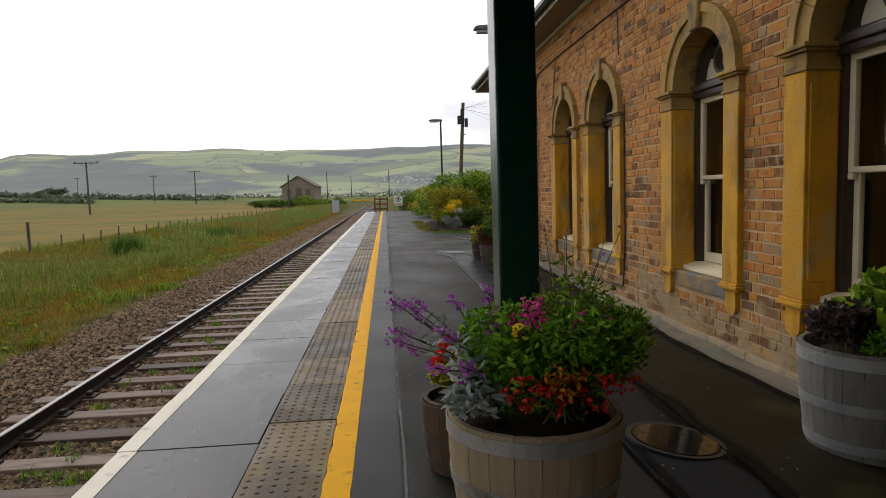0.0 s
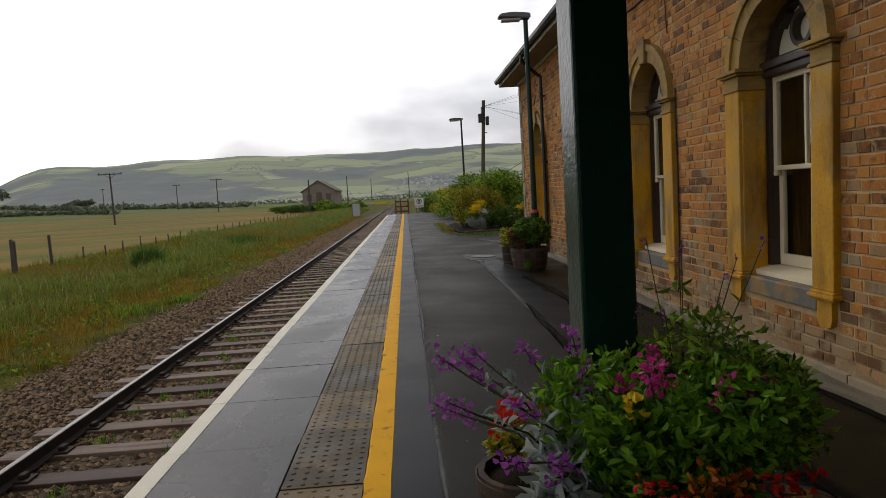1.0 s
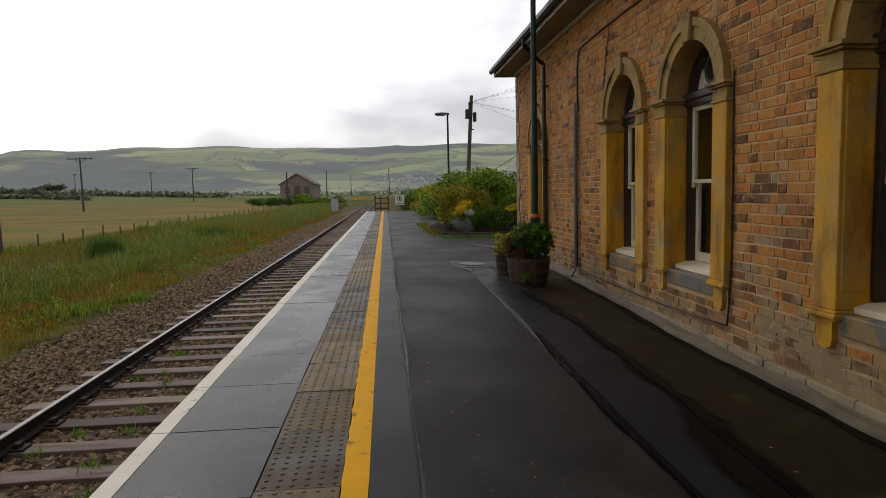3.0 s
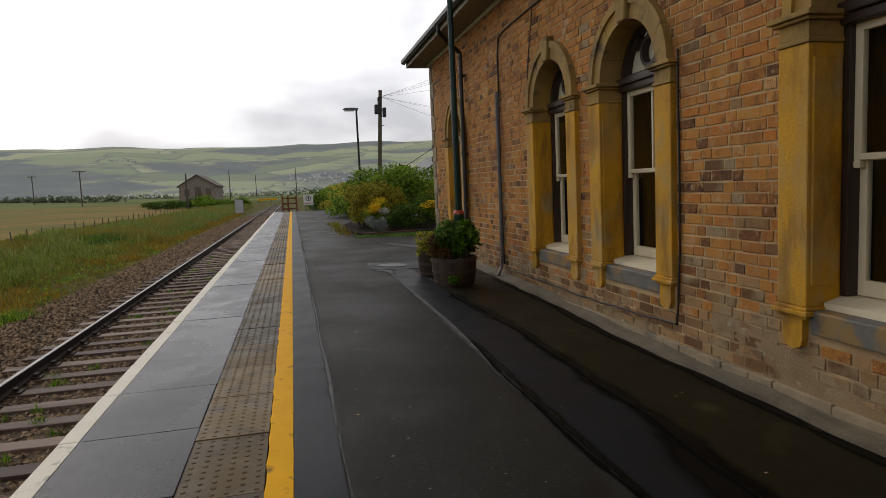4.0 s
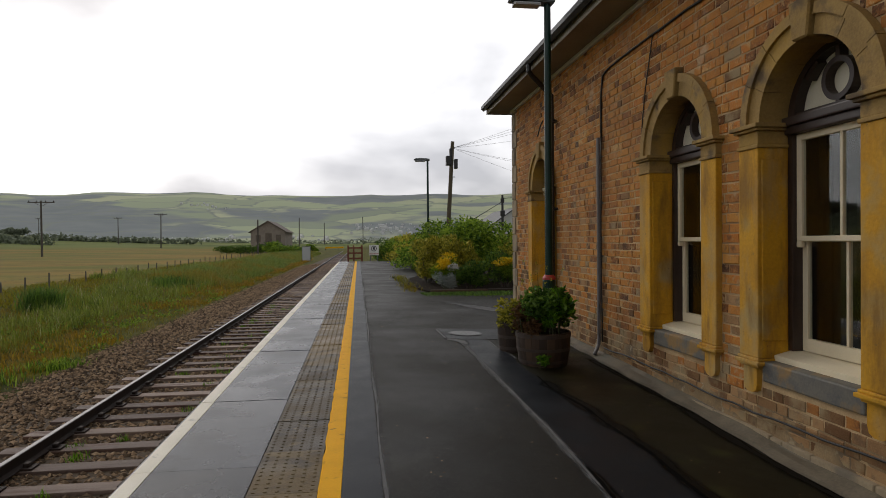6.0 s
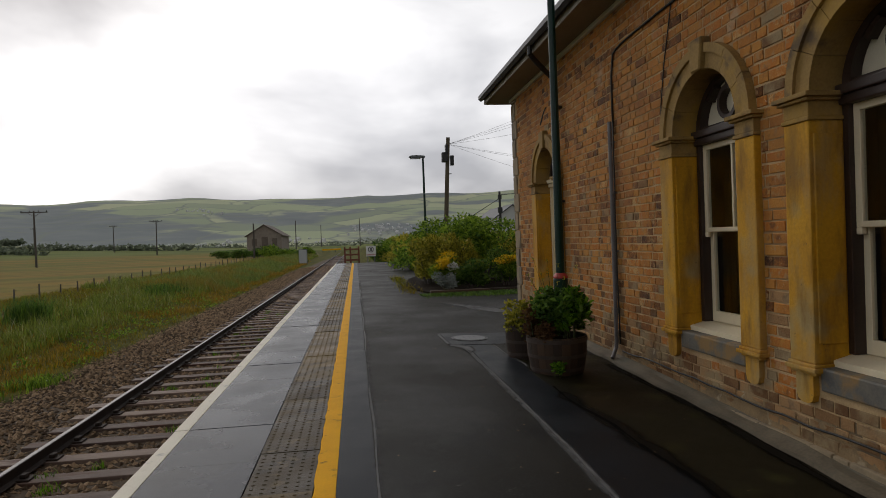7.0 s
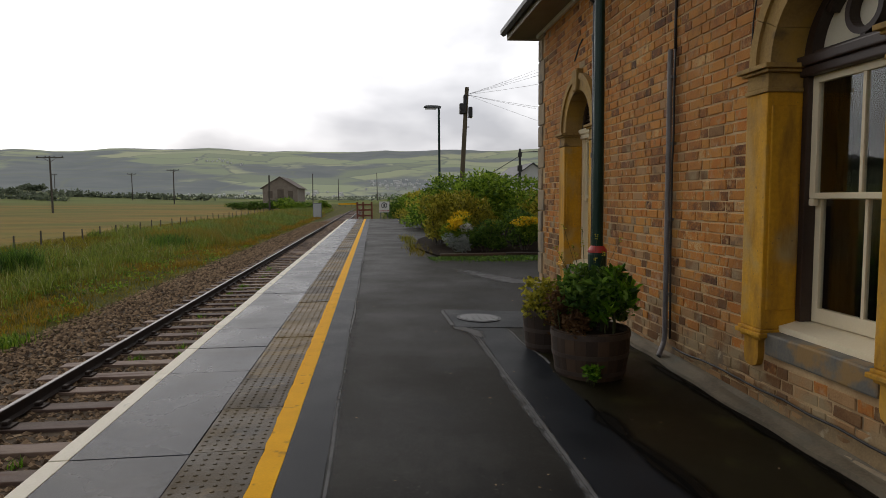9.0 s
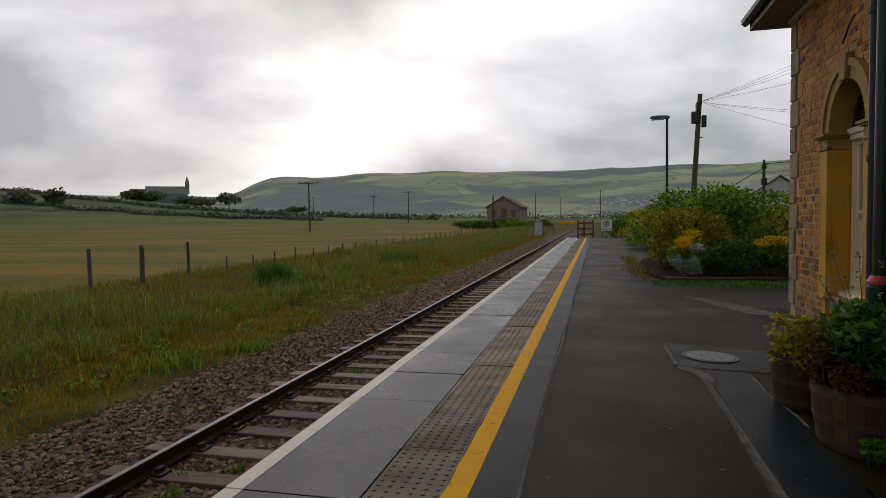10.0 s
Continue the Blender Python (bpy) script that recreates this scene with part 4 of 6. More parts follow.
def closing_walls():
    bm = bmesh.new()
    box(bm, WX + 0.36, 12.0, Y1 - 0.35, Y1 - 0.012, -0.6, WTOP + 0.1)
    tagged(part("wall_gable", bm, M["brick_far"]), "plain brick end wall of the station", "wall", kind="structure")
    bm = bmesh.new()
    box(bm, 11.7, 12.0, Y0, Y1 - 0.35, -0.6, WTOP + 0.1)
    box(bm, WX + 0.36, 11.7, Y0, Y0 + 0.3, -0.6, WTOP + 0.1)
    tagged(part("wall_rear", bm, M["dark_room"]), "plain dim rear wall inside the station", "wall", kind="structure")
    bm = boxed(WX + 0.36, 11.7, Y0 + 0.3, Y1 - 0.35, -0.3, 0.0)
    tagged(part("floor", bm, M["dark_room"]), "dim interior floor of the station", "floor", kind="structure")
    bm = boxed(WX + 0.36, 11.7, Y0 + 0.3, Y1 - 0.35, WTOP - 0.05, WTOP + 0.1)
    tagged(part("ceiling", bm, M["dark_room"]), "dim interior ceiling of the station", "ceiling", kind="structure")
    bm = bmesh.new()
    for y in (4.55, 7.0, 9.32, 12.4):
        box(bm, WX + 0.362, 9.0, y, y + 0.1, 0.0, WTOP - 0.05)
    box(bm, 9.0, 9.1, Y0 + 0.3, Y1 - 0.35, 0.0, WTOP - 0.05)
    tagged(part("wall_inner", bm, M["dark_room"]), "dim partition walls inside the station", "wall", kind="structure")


closing_walls()


def ring_piece(bm, r0, r1, a0, a1, c, z, x0, x1, n=10):
    """A length of arch between two radii and two angles."""
    pts = [(c + r1 * math.cos(a0 + (a1 - a0) * i / n), z + r1 * math.sin(a0 + (a1 - a0) * i / n)) for i in range(n + 1)]
    pts += [(c + r0 * math.cos(a1 + (a0 - a1) * i / n), z + r0 * math.sin(a1 + (a0 - a1) * i / n)) for i in range(n + 1)]
    return prism(bm, pts, x0, x1)


def moulded_cap(bm, y0, y1, z0, z1, xf, xb, steps):
    """A stepped moulding; steps of (share of height, how far it stands out)."""
    z = z0
    for share, out in steps:
        h = (z1 - z0) * share
        box(bm, xf - out, xb, y0 - out, y1 + out, z, z + h, 0.008)
        z += h


def station_window(name, c, a, louvre=False):
    w = empty(name, pose(0, c, 0), "round-arched sash window in ochre stone surround, cream painted sashes" if not louvre else "round-arched sash window with slatted vent in ochre stone surround", "window", "station windows", "structure")
    xf, xb = WX - 0.055, WX + 0.235
    for s in (-1, 1):
        y0, y1 = (a, a + JW) if s > 0 else (-a - JW, -a)
        bm = boxed(xf, xb, y0, y1, 0.48, 2.14, bevel=0.012)
        # chamfer strip on the reveal corner
        yc = a if s > 0 else -a
        box(bm, xf + 0.03, xb - 0.05, yc - 0.014, yc + 0.014, 0.62, 2.05, 0.008)
        part("jamb", bm, M["stone"], w, "ochre weathered sandstone jamb")
        bm = bmesh.new()
        moulded_cap(bm, y0, y1, 2.14, ZS, xf, xb, ((0.16, 0.012), (0.54, 0.0), (0.12, 0.03), (0.18, 0.055)))
        part("impost_cap", bm, M["arch_stone"], w)
        bm = bmesh.new()
        moulded_cap(bm, y0, y1, 0.40, 0.48, xf, xb - 0.1, ((0.3, 0.0), (0.4, 0.028), (0.3, 0.012)))
        m = (y0 + y1) / 2
        prism(bm, [(m - 0.085, 0.40), (m - 0.085, 0.26), (m - 0.07, 0.215), (m - 0.03, 0.195), (m + 0.03, 0.195), (m + 0.07, 0.215), (m + 0.085, 0.26), (m + 0.085, 0.40)], xf + 0.012, xb - 0.12)
        part("corbel", bm, M["stone"], w)
    for a0, a1 in ((0.0, 1.40), (1.74, math.pi)):
        bm = bmesh.new()
        n = 3
        for i in range(n):
            ring_piece(bm, a, a + 0.135, a0 + (a1 - a0) * i / n + 0.004, a0 + (a1 - a0) * (i + 1) / n - 0.004, 0, ZS, xf + 0.012, xb, 7)
            ring_piece(bm, a + 0.135, a + 0.215, a0 + (a1 - a0) * i / n + 0.004, a0 + (a1 - a0) * (i + 1) / n - 0.004, 0, ZS, xf - 0.012, xb, 7)
        part("arch", bm, M["arch_stone"], w, "weathered brown stone arch")
    bm = bmesh.new()
    prism(bm, [(-0.075, ZS + a - 0.015), (0.075, ZS + a - 0.015), (0.115, ZS + a + 0.27), (-0.115, ZS + a + 0.27)], xf - 0.035, xb)
    bmesh.ops.bevel(bm, geom=bm.edges[:], offset=0.012, segments=1, affect="EDGES")
    part("keystone", bm, M["arch_stone"], w, "plain tapered keystone")
    bm = boxed(WX - 0.02, WX + 0.2, -a, a, 0.30, SILL - 0.01, bevel=0.015)
    part("stone_sill", bm, M["slate_blue"], w, "patched blue-grey stone sill")
    bm = section_along_y(bmesh.new(), [(WX + 0.08, SILL - 0.008), (WX + 0.08, SILL + 0.035), (WX + 0.23, SILL + 0.07), (WX + 0.34, SILL + 0.07), (WX + 0.34, SILL - 0.008)], -a + 0.004, a - 0.004)
    part("window_sill", bm, M["cream"], w, "cream painted timber sill")
    # brown box frame
    xs = WX + 0.20
    bm = bmesh.new()
    for s in (-1, 1):
        box(bm, xs, xs + 0.14, min(s * a, s * (a - 0.055)), max(s * a, s * (a - 0.055)), SILL + 0.07, 2.36, 0.006)
    box(bm, xs - 0.03, xs + 0.14, -a, a, 2.235, 2.30, 0.012)
    box(bm, xs - 0.055, xs + 0.14, -a, a, 2.30, 2.37, 0.012)
    part("box_frame", bm, M["brown"] if not louvre else M["cream"], w, "dark brown painted window frame" if not louvre else "cream painted window frame")
    inner = a - 0.055
    for nm, z0, z1, x, rails in (("upper_sash", 1.405, 2.235, xs + 0.035, (0.04, 0.05)), ("lower_sash", SILL + 0.075, 1.44, xs + 0.085, (0.10, 0.04))):
        bm = bmesh.new()
        box(bm, x, x + 0.045, -inner, -inner + 0.055, z0, z1, 0.005)
        box(bm, x, x + 0.045, inner - 0.055, inner, z0, z1, 0.005)
        box(bm, x + 0.001, x + 0.044, -inner + 0.05, inner - 0.05, z0, z0 + rails[0], 0.004)
        box(bm, x + 0.001, x + 0.044, -inner + 0.05, inner - 0.05, z1 - rails[1], z1, 0.004)
        box(bm, x + 0.006, x + 0.040, -0.013, 0.013, z0 + rails[0], z1 - rails[1], 0.004)
        if nm == "upper_sash":
            for s in (-1, 1):
                box(bm, x - 0.004, x + 0.04, s * inner - (0.05 if s > 0 else 0), s * inner + (0.05 if s < 0 else 0), z0 - 0.05, z0, 0.01)
        sash = part(nm, bm, M["cream"], w, "cream painted sash with one glazing bar")
        for s in (-1, 1):
            g = boxed(x + 0.020, x + 0.024, min(s * 0.012, s * (inner - 0.05)), max(s * 0.012, s * (inner - 0.05)), z0 + rails[0] - 0.005, z1 - rails[1] + 0.005)
            pane = part("pane", g, M["glass"], sash, "clear window pane")
            pane.visible_shadow = False
    # fanlight
    bm = bmesh.new()
    prism(bm, arch_points(0, a - 0.002, 2.37 if not louvre else 2.372, 24), xs + 0.085, xs + 0.10)
    part("fanlight_panel", bm, M["fan_panel"], w, "cream panels in the arch head")
    bm = bmesh.new()
    ring_piece(bm, a - 0.075, a - 0.001, 0.0, math.pi, 0, 2.36, xs + 0.0, xs + 0.0845, 24)
    if louvre:
        for i in range(7):
            z = 2.42 + i * 0.055
            h = math.sqrt(max(0.01, (a - 0.08) ** 2 - (z - 2.36) ** 2))
            box(bm, xs + 0.03, xs + 0.083, -h, h, z, z + 0.028)
    else:
        ring_piece(bm, 0.115, 0.155, 0, 2 * math.pi, 0, 2.565, xs + 0.01, xs + 0.0843, 28)
        box(bm, xs + 0.012, xs + 0.0841, -a + 0.06, a - 0.06, 2.36, 2.40, 0.004)
        for s in (-1, 1):
            ring_piece(bm, 0.42, 0.465, 0.62 if s > 0 else math.pi - 0.98, 0.98 if s > 0 else math.pi - 0.62, -s * 0.05, 2.37, xs + 0.011, xs + 0.0842, 8)
        box(bm, xs + 0.013, xs + 0.0839, -0.02, 0.02, 2.70, 2.80)
        box(bm, xs + 0.013, xs + 0.0838, -0.02, 0.02, 2.37, 2.43)
    part("tracery", bm, M["brown"], w, "dark brown curved tracery" if not louvre else "dark slatted vent")
    # curtains inside
    bm = bmesh.new()
    n = 40
    for s in (-1, 1):
        rows = []
        for z in (0.5, 2.3):
            rows.append([bm.verts.new((WX + 0.55 + 0.03 * math.sin(i * 1.35), s * (a + 0.1 - 0.42 * i / n), z)) for i in range(n + 1)])
        for i in range(n):
            bm.faces.new((rows[0][i], rows[0][i + 1], rows[1][i + 1], rows[1][i]))
    bmesh.ops.solidify(bm, geom=bm.faces[:], thickness=0.006)
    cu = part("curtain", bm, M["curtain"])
    cu.matrix_world = pose(0, c, 0)
    tagged(cu, "olive folded curtains hanging inside a sash window", "curtain", "window curtains")


for i, (c, a) in enumerate(WINDOWS):
    station_window("window_%d" % (i + 1), c, a, louvre=(i == 4))


def blocked(y0, y1, z):
    """The stretches of a course that stone surrounds leave free."""
    free = [(y0, y1)]
    for c, a in WINDOWS:
        h = None
        if 0.48 <= z < ZS:
            h = a + JW
        elif 0.18 <= z < 0.48:
            h = a + 0.235 if z < 0.40 else a + JW
        elif ZS <= z < ZS + a + 0.215:
            h = math.sqrt(max(0, (a + 0.215) ** 2 - (z - ZS) ** 2))
        elif ZS + a + 0.215 <= z < ZS + a + 0.27:
            h = 0.11
        if h is None:
            continue
        cut = []
        spans = [(c - h, c + h)]
        if 0.18 <= z < 0.30:
            m = a + JW / 2
            spans = [(c - m - 0.09, c - m + 0.09), (c + m - 0.09, c + m + 0.09)]
        for lo, hi in spans:
            nxt = []
            for p, q in free:
                if hi <= p or lo >= q:
                    nxt.append((p, q))
                else:
                    if p < lo:
                        nxt.append((p, lo))
                    if q > hi:
                        nxt.append((hi, q))
            free = nxt
    return [(p, q) for p, q in free if q - p > 0.02]


def brick_wall():
    course, joint = 0.0868, 0.014
    stretch, head = 0.240, 0.128
    rv, rf = [], []
    singles = []
    k = 0
    z = 0.17 - 3 * course
    r = random.Random(4)
    pv, pf = [], []
    while z + course < WTOP + 0.02:
        y = 2.2 + (0.0 if k % 2 else -0.184) + r.uniform(-0.03, 0.03)
        i = k % 2
        end = Y1 - (0.34 if k // 4 % 2 else 0.22)
        while y < end:
            ln = stretch if i % 2 else head
            a, b = y, min(y + ln, end)
            for p, q in blocked(a, b, z + course / 2):
                out = r.uniform(0.0005, 0.007)
                dz = r.uniform(-0.003, 0.003)
                if 5.9 < p < 7.6 and 1.0 < z < 2.25 and len(singles) < 300 and q - p == ln:
                    singles.append((p, z + dz, ln, out))
                    continue
                x0 = WX - out
                x1 = WX + 0.05
                y0, y1, z0, z1 = p + joint / 2, q - joint / 2, z + dz + joint / 2, z + dz + course - joint / 2
                e = 0.004
                lime = z < 0.1 or r.random() < float(np.interp(z, [0.1, 0.5, 1.2, 2.6], [0.75, 0.35, 0.12, 0.02]))
                tv, tf = (pv, pf) if lime else (rv, rf)
                n = len(tv)
                tv += [(x1, y0, z0), (x1, y1, z0), (x1, y1, z1), (x1, y0, z1), (x0 + e, y0, z0), (x0 + e, y1, z0), (x0 + e, y1, z1), (x0 + e, y0, z1),
                       (x0, y0 + e, z0 + e), (x0, y1 - e, z0 + e), (x0, y1 - e, z1 - e), (x0, y0 + e, z1 - e)]
                for v in range(n + 4, n + 12):
                    u = tv[v]
                    tv[v] = (u[0] + r.uniform(-0.001, 0.002), u[1] + r.uniform(-0.005, 0.005), u[2] + r.uniform(-0.004, 0.004))
                tf += [(n + s, n + (s + 1) % 4, n + 4 + (s + 1) % 4, n + 4 + s) for s in range(4)]
                tf += [(n + 4 + s, n + 4 + (s + 1) % 4, n + 8 + (s + 1) % 4, n + 8 + s) for s in range(4)]
                tf.append((n + 8, n + 9, n + 10, n + 11))
            y += ln
            i += 1
        z += course
        k += 1
    ob = from_arrays("brickwork", rv, rf, M["brick_far"], wall, "weathered orange, brown and purple bricks")
    tagged(ob, kind="stuff")
    ob = from_arrays("limed_brickwork", pv, pf, M["brick_pale"], wall, "pale lime-washed bricks low on the wall")
    tagged(ob, kind="stuff")
    kinds = {}
    for p, zz, ln, out in singles:
        key = (ln, r.randrange(9))
        if key not in kinds:
            bm = boxed(0, 0.05, joint / 2, ln - joint / 2, joint / 2, course - joint / 2)
            bmesh.ops.bevel(bm, geom=[e for e in bm.edges if all(v.co.x < 0.01 for v in e.verts)], offset=0.004, segments=1, affect="EDGES")
            for v in bm.verts:
                v.co += Vector((r.uniform(-0.001, 0.002), r.uniform(-0.005, 0.005), r.uniform(-0.004, 0.004)))
            me = bpy.data.meshes.new("brick")
            bm.to_mesh(me), bm.free()
            me.materials.append(M["brick"])
            kinds[key] = me
        shared("brick", kinds[key], wall, pose(WX - out, p, zz))
    cement_smear()


def cement_smear():
    """Old cement dragged over the lowest courses, worn through to the brick in places."""
    ys, zs = np.arange(2.0, Y1 - 0.3, 0.035), np.arange(-0.12, 0.62, 0.035)
    verts, faces = [], []
    for y in ys:
        for z in zs:
            k = noise.fractal(Vector((y * 1.5, z * 3.0, 4.0)), 1.0, 2.0, 5) + 0.35 * noise.noise(Vector((y * 0.6, 0.0, 9.0)))
            verts.append((WX + 0.004 + 0.03 * (z - 0.12) - 0.016 * k, y, z))
    n = len(zs)
    for i in range(len(ys) - 1):
        for j in range(n - 1):
            if all(not (abs(ys[i] + 0.0175 - c) < a + JW + 0.03 and zs[j] > 0.13) for c, a in WINDOWS):
                faces.append((i * n + j, i * n + j + 1, i * n + n + j + 1, i * n + n + j))
    ob = from_arrays("cement_smear", verts, faces, M["smear"], wall, "worn tan cement smeared over the lowest bricks", smooth=True)
    tagged(ob, kind="stuff")


def plinth():
    p = empty("plinth", pose(0, 0, 0), "worn stone plinth course with cement skirting at the wall foot", "plinth", kind="structure")
    r = random.Random(9)
    y = -2.0
    while y < Y1 - 0.02:
        ln = r.choice((0.34, 0.46, 0.6, 0.75)) * r.uniform(0.9, 1.1)
        ln = min(ln, Y1 - y)
        for z0, z1, out, split in ((-0.34, -0.098, 0.035, 0.2),):
            cuts = [0, ln] if r.random() > split else [0, ln * r.uniform(0.4, 0.6), ln]
            for p0, p1 in zip(cuts, cuts[1:]):
                bm = boxed(WX - out - r.uniform(0, 0.012), WX + 0.04, y + p0 + 0.004, y + p1 - 0.004, z0, z1 + r.uniform(-0.006, 0.002), bevel=0.010)
                part("plinth_stone", bm, M["plinth"], p)
        y += ln
    bm = bmesh.new()
    ys = np.arange(-2, Y1, 0.13)
    prev = None
    for y in ys:
        w = 0.02 * math.sin(y * 2.1) + 0.012 * math.sin(y * 7.3)
        xo = 4.41 + w
        row = [bm.verts.new(q) for q in ((xo, y, zp(xo, y) - 0.02), (xo + 0.012, y, zp(xo, y) + 0.03 + 0.3 * w), (4.47 + 0.6 * w, y, zp(4.4, y) + 0.042), (4.53, y, zp(4.4, y) + 0.055 + 0.012 * math.sin(y * 5)), (4.575, y, zp(4.4, y) + 0.07))]
        if prev:
            for a in range(4):
                bm.faces.new((prev[a], row[a], row[a + 1], prev[a + 1]))
        prev = row
    bmesh.ops.recalc_face_normals(bm, faces=bm.faces[:])
    part("cement_skirting", bm, M["cement"], p, "cracked grey cement skirting")


def quoins():
    q = empty("quoins", pose(0, 0, 0), "alternating rough stone quoins at the wall corner", "quoins", kind="structure")
    z, k = 0.16, 0
    while z < WTOP - 0.05:
        ln = 0.34 if k % 2 else 0.22
        bm = boxed(WX - 0.022, WX + 0.3, Y1 - ln + 0.004, Y1 + 0.022, z + 0.005, min(z + 0.342, WTOP), bevel=0.018)
        part("quoin_stone", bm, M["plinth"], q)
        z += 0.3472
        k += 1


plinth()
quoins()


def roof():
    r = empty("roof", pose(0, 0, 0), "dark slate roof with deep boarded eaves", "roof", kind="structure")
    ex, gy = 4.12, Y1 + 0.42
    bm = boxed(ex + 0.03, WX + 0.05, 2.9, gy - 0.03, WTOP + 0.03, WTOP + 0.06)
    box(bm, WX + 0.05, 12.3, Y1 - 0.012, gy - 0.03, WTOP + 0.03, WTOP + 0.06)
    part("soffit", bm, M["soffit"], r, "beige boarded soffit")
    bm = boxed(WX - 0.05, WX + 0.008, 2.9, Y1 + 0.05, WTOP - 0.03, WTOP + 0.027, bevel=0.008)
    part("wall_trim", bm, M["white"], r, "white moulding under the soffit")
    bm = boxed(ex, ex + 0.03, 2.9, gy, WTOP + 0.02, WTOP + 0.17, bevel=0.004)
    box(bm, ex + 0.03, 12.3, gy - 0.03, gy, WTOP + 0.02, WTOP + 0.17, 0.004)
    part("fascia", bm, M["soffit"], r)
    bm = bmesh.new()
    section_along_y(bm, [(ex - 0.11, WTOP + 0.19), (ex - 0.105, WTOP + 0.13), (ex - 0.06, WTOP + 0.09), (ex - 0.015, WTOP + 0.11), (ex - 0.005, WTOP + 0.19)], 2.9, gy + 0.03)
    part("gutter", bm, M["black_iron"], r, "black half-round gutter")
    slope = radians(32)
    bm = bmesh.new()
    section_along_y(bm, [(ex - 0.04, WTOP + 0.185), (8.3, WTOP + 0.185 + (8.3 - ex) * math.tan(slope)), (12.4, WTOP + 0.2), (12.4, WTOP + 0.14), (8.3, WTOP + 0.1 + (8.3 - ex) * math.tan(slope)), (ex - 0.04, WTOP + 0.165)], 2.9, gy)
    part("roof_deck", bm, M["roof_slate"], r)
    bm = boxed(0, 0.42, 0.004, 0.25, 0.0, 0.009)
    me = bpy.data.meshes.new("slate")
    bm.to_mesh(me), bm.free()
    me.materials.append(M["roof_slate"])
    for row in range(4):
        y = 2.9 - (row % 2) * 0.125
        while y < gy:
            x = ex - 0.075 + row * 0.2
            shared("slate", me, r, pose(x, y, WTOP + 0.19 + (x - ex + 0.04) * math.tan(slope) + random.uniform(0, 0.004), 0, -math.degrees(slope) + 1.5, 0))
            y += 0.254


roof()


def canopy():
    """The low awning whose post stands in the planting tubs."""
    c = empty("canopy", pose(0, 0, 0), "dark green timber platform awning on square posts", "canopy", kind="structure")
    bm = section_along_y(bmesh.new(), [(0.75, 2.82), (WX, 3.1), (WX, 3.2), (0.75, 2.92)], -14, 2.75)
    part("canopy_deck", bm, M["black_paint"], c)
    part("valance", boxed(0.72, 0.75, -14, 2.75, 2.5, 2.95), M["green_paint"], c)
    # board out of view, added to cut the daylight reaching the near ground
    part("end_shade_board", boxed(0.72, WX, 2.752, 2.78, 2.62, 3.2), M["green_paint"], c)


canopy()
# unseen screen behind the camera, added to keep light from under the awning
bm = boxed(0.9, WX + 0.012, -3.2, -3.05, -0.25, 2.83)
tagged(part("wall_light_block", bm, M["black_paint"]), "unseen dark screen added behind the awning to block light", "wall", kind="structure")


def awning_post(x, y):
    p = empty("awning_post", pose(x, y, 0), "square timber awning post with chipped dark green gloss paint", "post")
    bm = boxed(-0.095, 0.095, -0.095, 0.095, 0.0, 2.9, bevel=0.012)
    part("shaft", bm, M["green_paint"], p)
    bm = boxed(-0.12, 0.12, -0.12, 0.12, 0.0, 0.22, bevel=0.015)
    part("base_block", bm, M["black_paint"], p)


awning_post(2.122, 2.66)


# ---- fittings on the wall ----
def downpipe():
    d = empty("downpipe", pose(0, 0, 0), "black cast iron rainwater pipe with a swan neck under the gutter", "downpipe")
    y = 14.12
    part("pipe", tube(bmesh.new(), [(4.06, y - 0.25, 4.16), (4.06, y - 0.25, 4.05), (4.12, y - 0.22, 3.99), (4.42, y - 0.02, 3.80), (4.50, y, 3.74), (4.50, y, 3.6), (4.50, y, -0.05)], 0.038, 10), M["black_iron"], d)
    for z in (0.5, 1.9, 3.3):
        part("collar", lathe(bmesh.new(), [(0.05, z), (0.05, z + 0.06)], 12, 4.50, y), M["black_iron"], d)
        part("bracket", boxed(4.49, 4.60, y - 0.07, y + 0.07, z + 0.015, z + 0.045, bevel=0.004), M["black_iron"], d)


def conduit():
    c = empty("conduit", pose(0, 0, 0), "grey metal conduit with a kicked foot on the brick wall", "conduit")
    y = 12.24
    part("pipe", tube(bmesh.new(), [(4.535, y, 2.76), (4.535, y, 0.12), (4.52, y - 0.01, 0.05), (4.44, y - 0.08, -0.06)], 0.024, 10), M["pipe_grey"], c)
    for z in (0.5, 1.2, 1.9, 2.5):
        part("clip", boxed(4.53, 4.585, y - 0.04, y + 0.04, z, z + 0.025, bevel=0.003), M["pipe_grey"], c)


def wall_cable(pts, r, label):
    fine = []
    for a, b in zip(pts, pts[1:]):
        n = max(2, int((Vector(b) - Vector(a)).length / 0.25))
        for i in range(n):
            t = i / n
            fine.append((a[0] - random.uniform(0, 0.004), a[1] + (b[1] - a[1]) * t + random.uniform(-0.008, 0.008), a[2] + (b[2] - a[2]) * t + random.uniform(-0.010, 0.010)))
    fine.append(pts[-1])
    ob = part("cable", tube(bmesh.new(), fine, r, 6), M["cable"], None, "", True)
    tagged(ob, label, "cable")


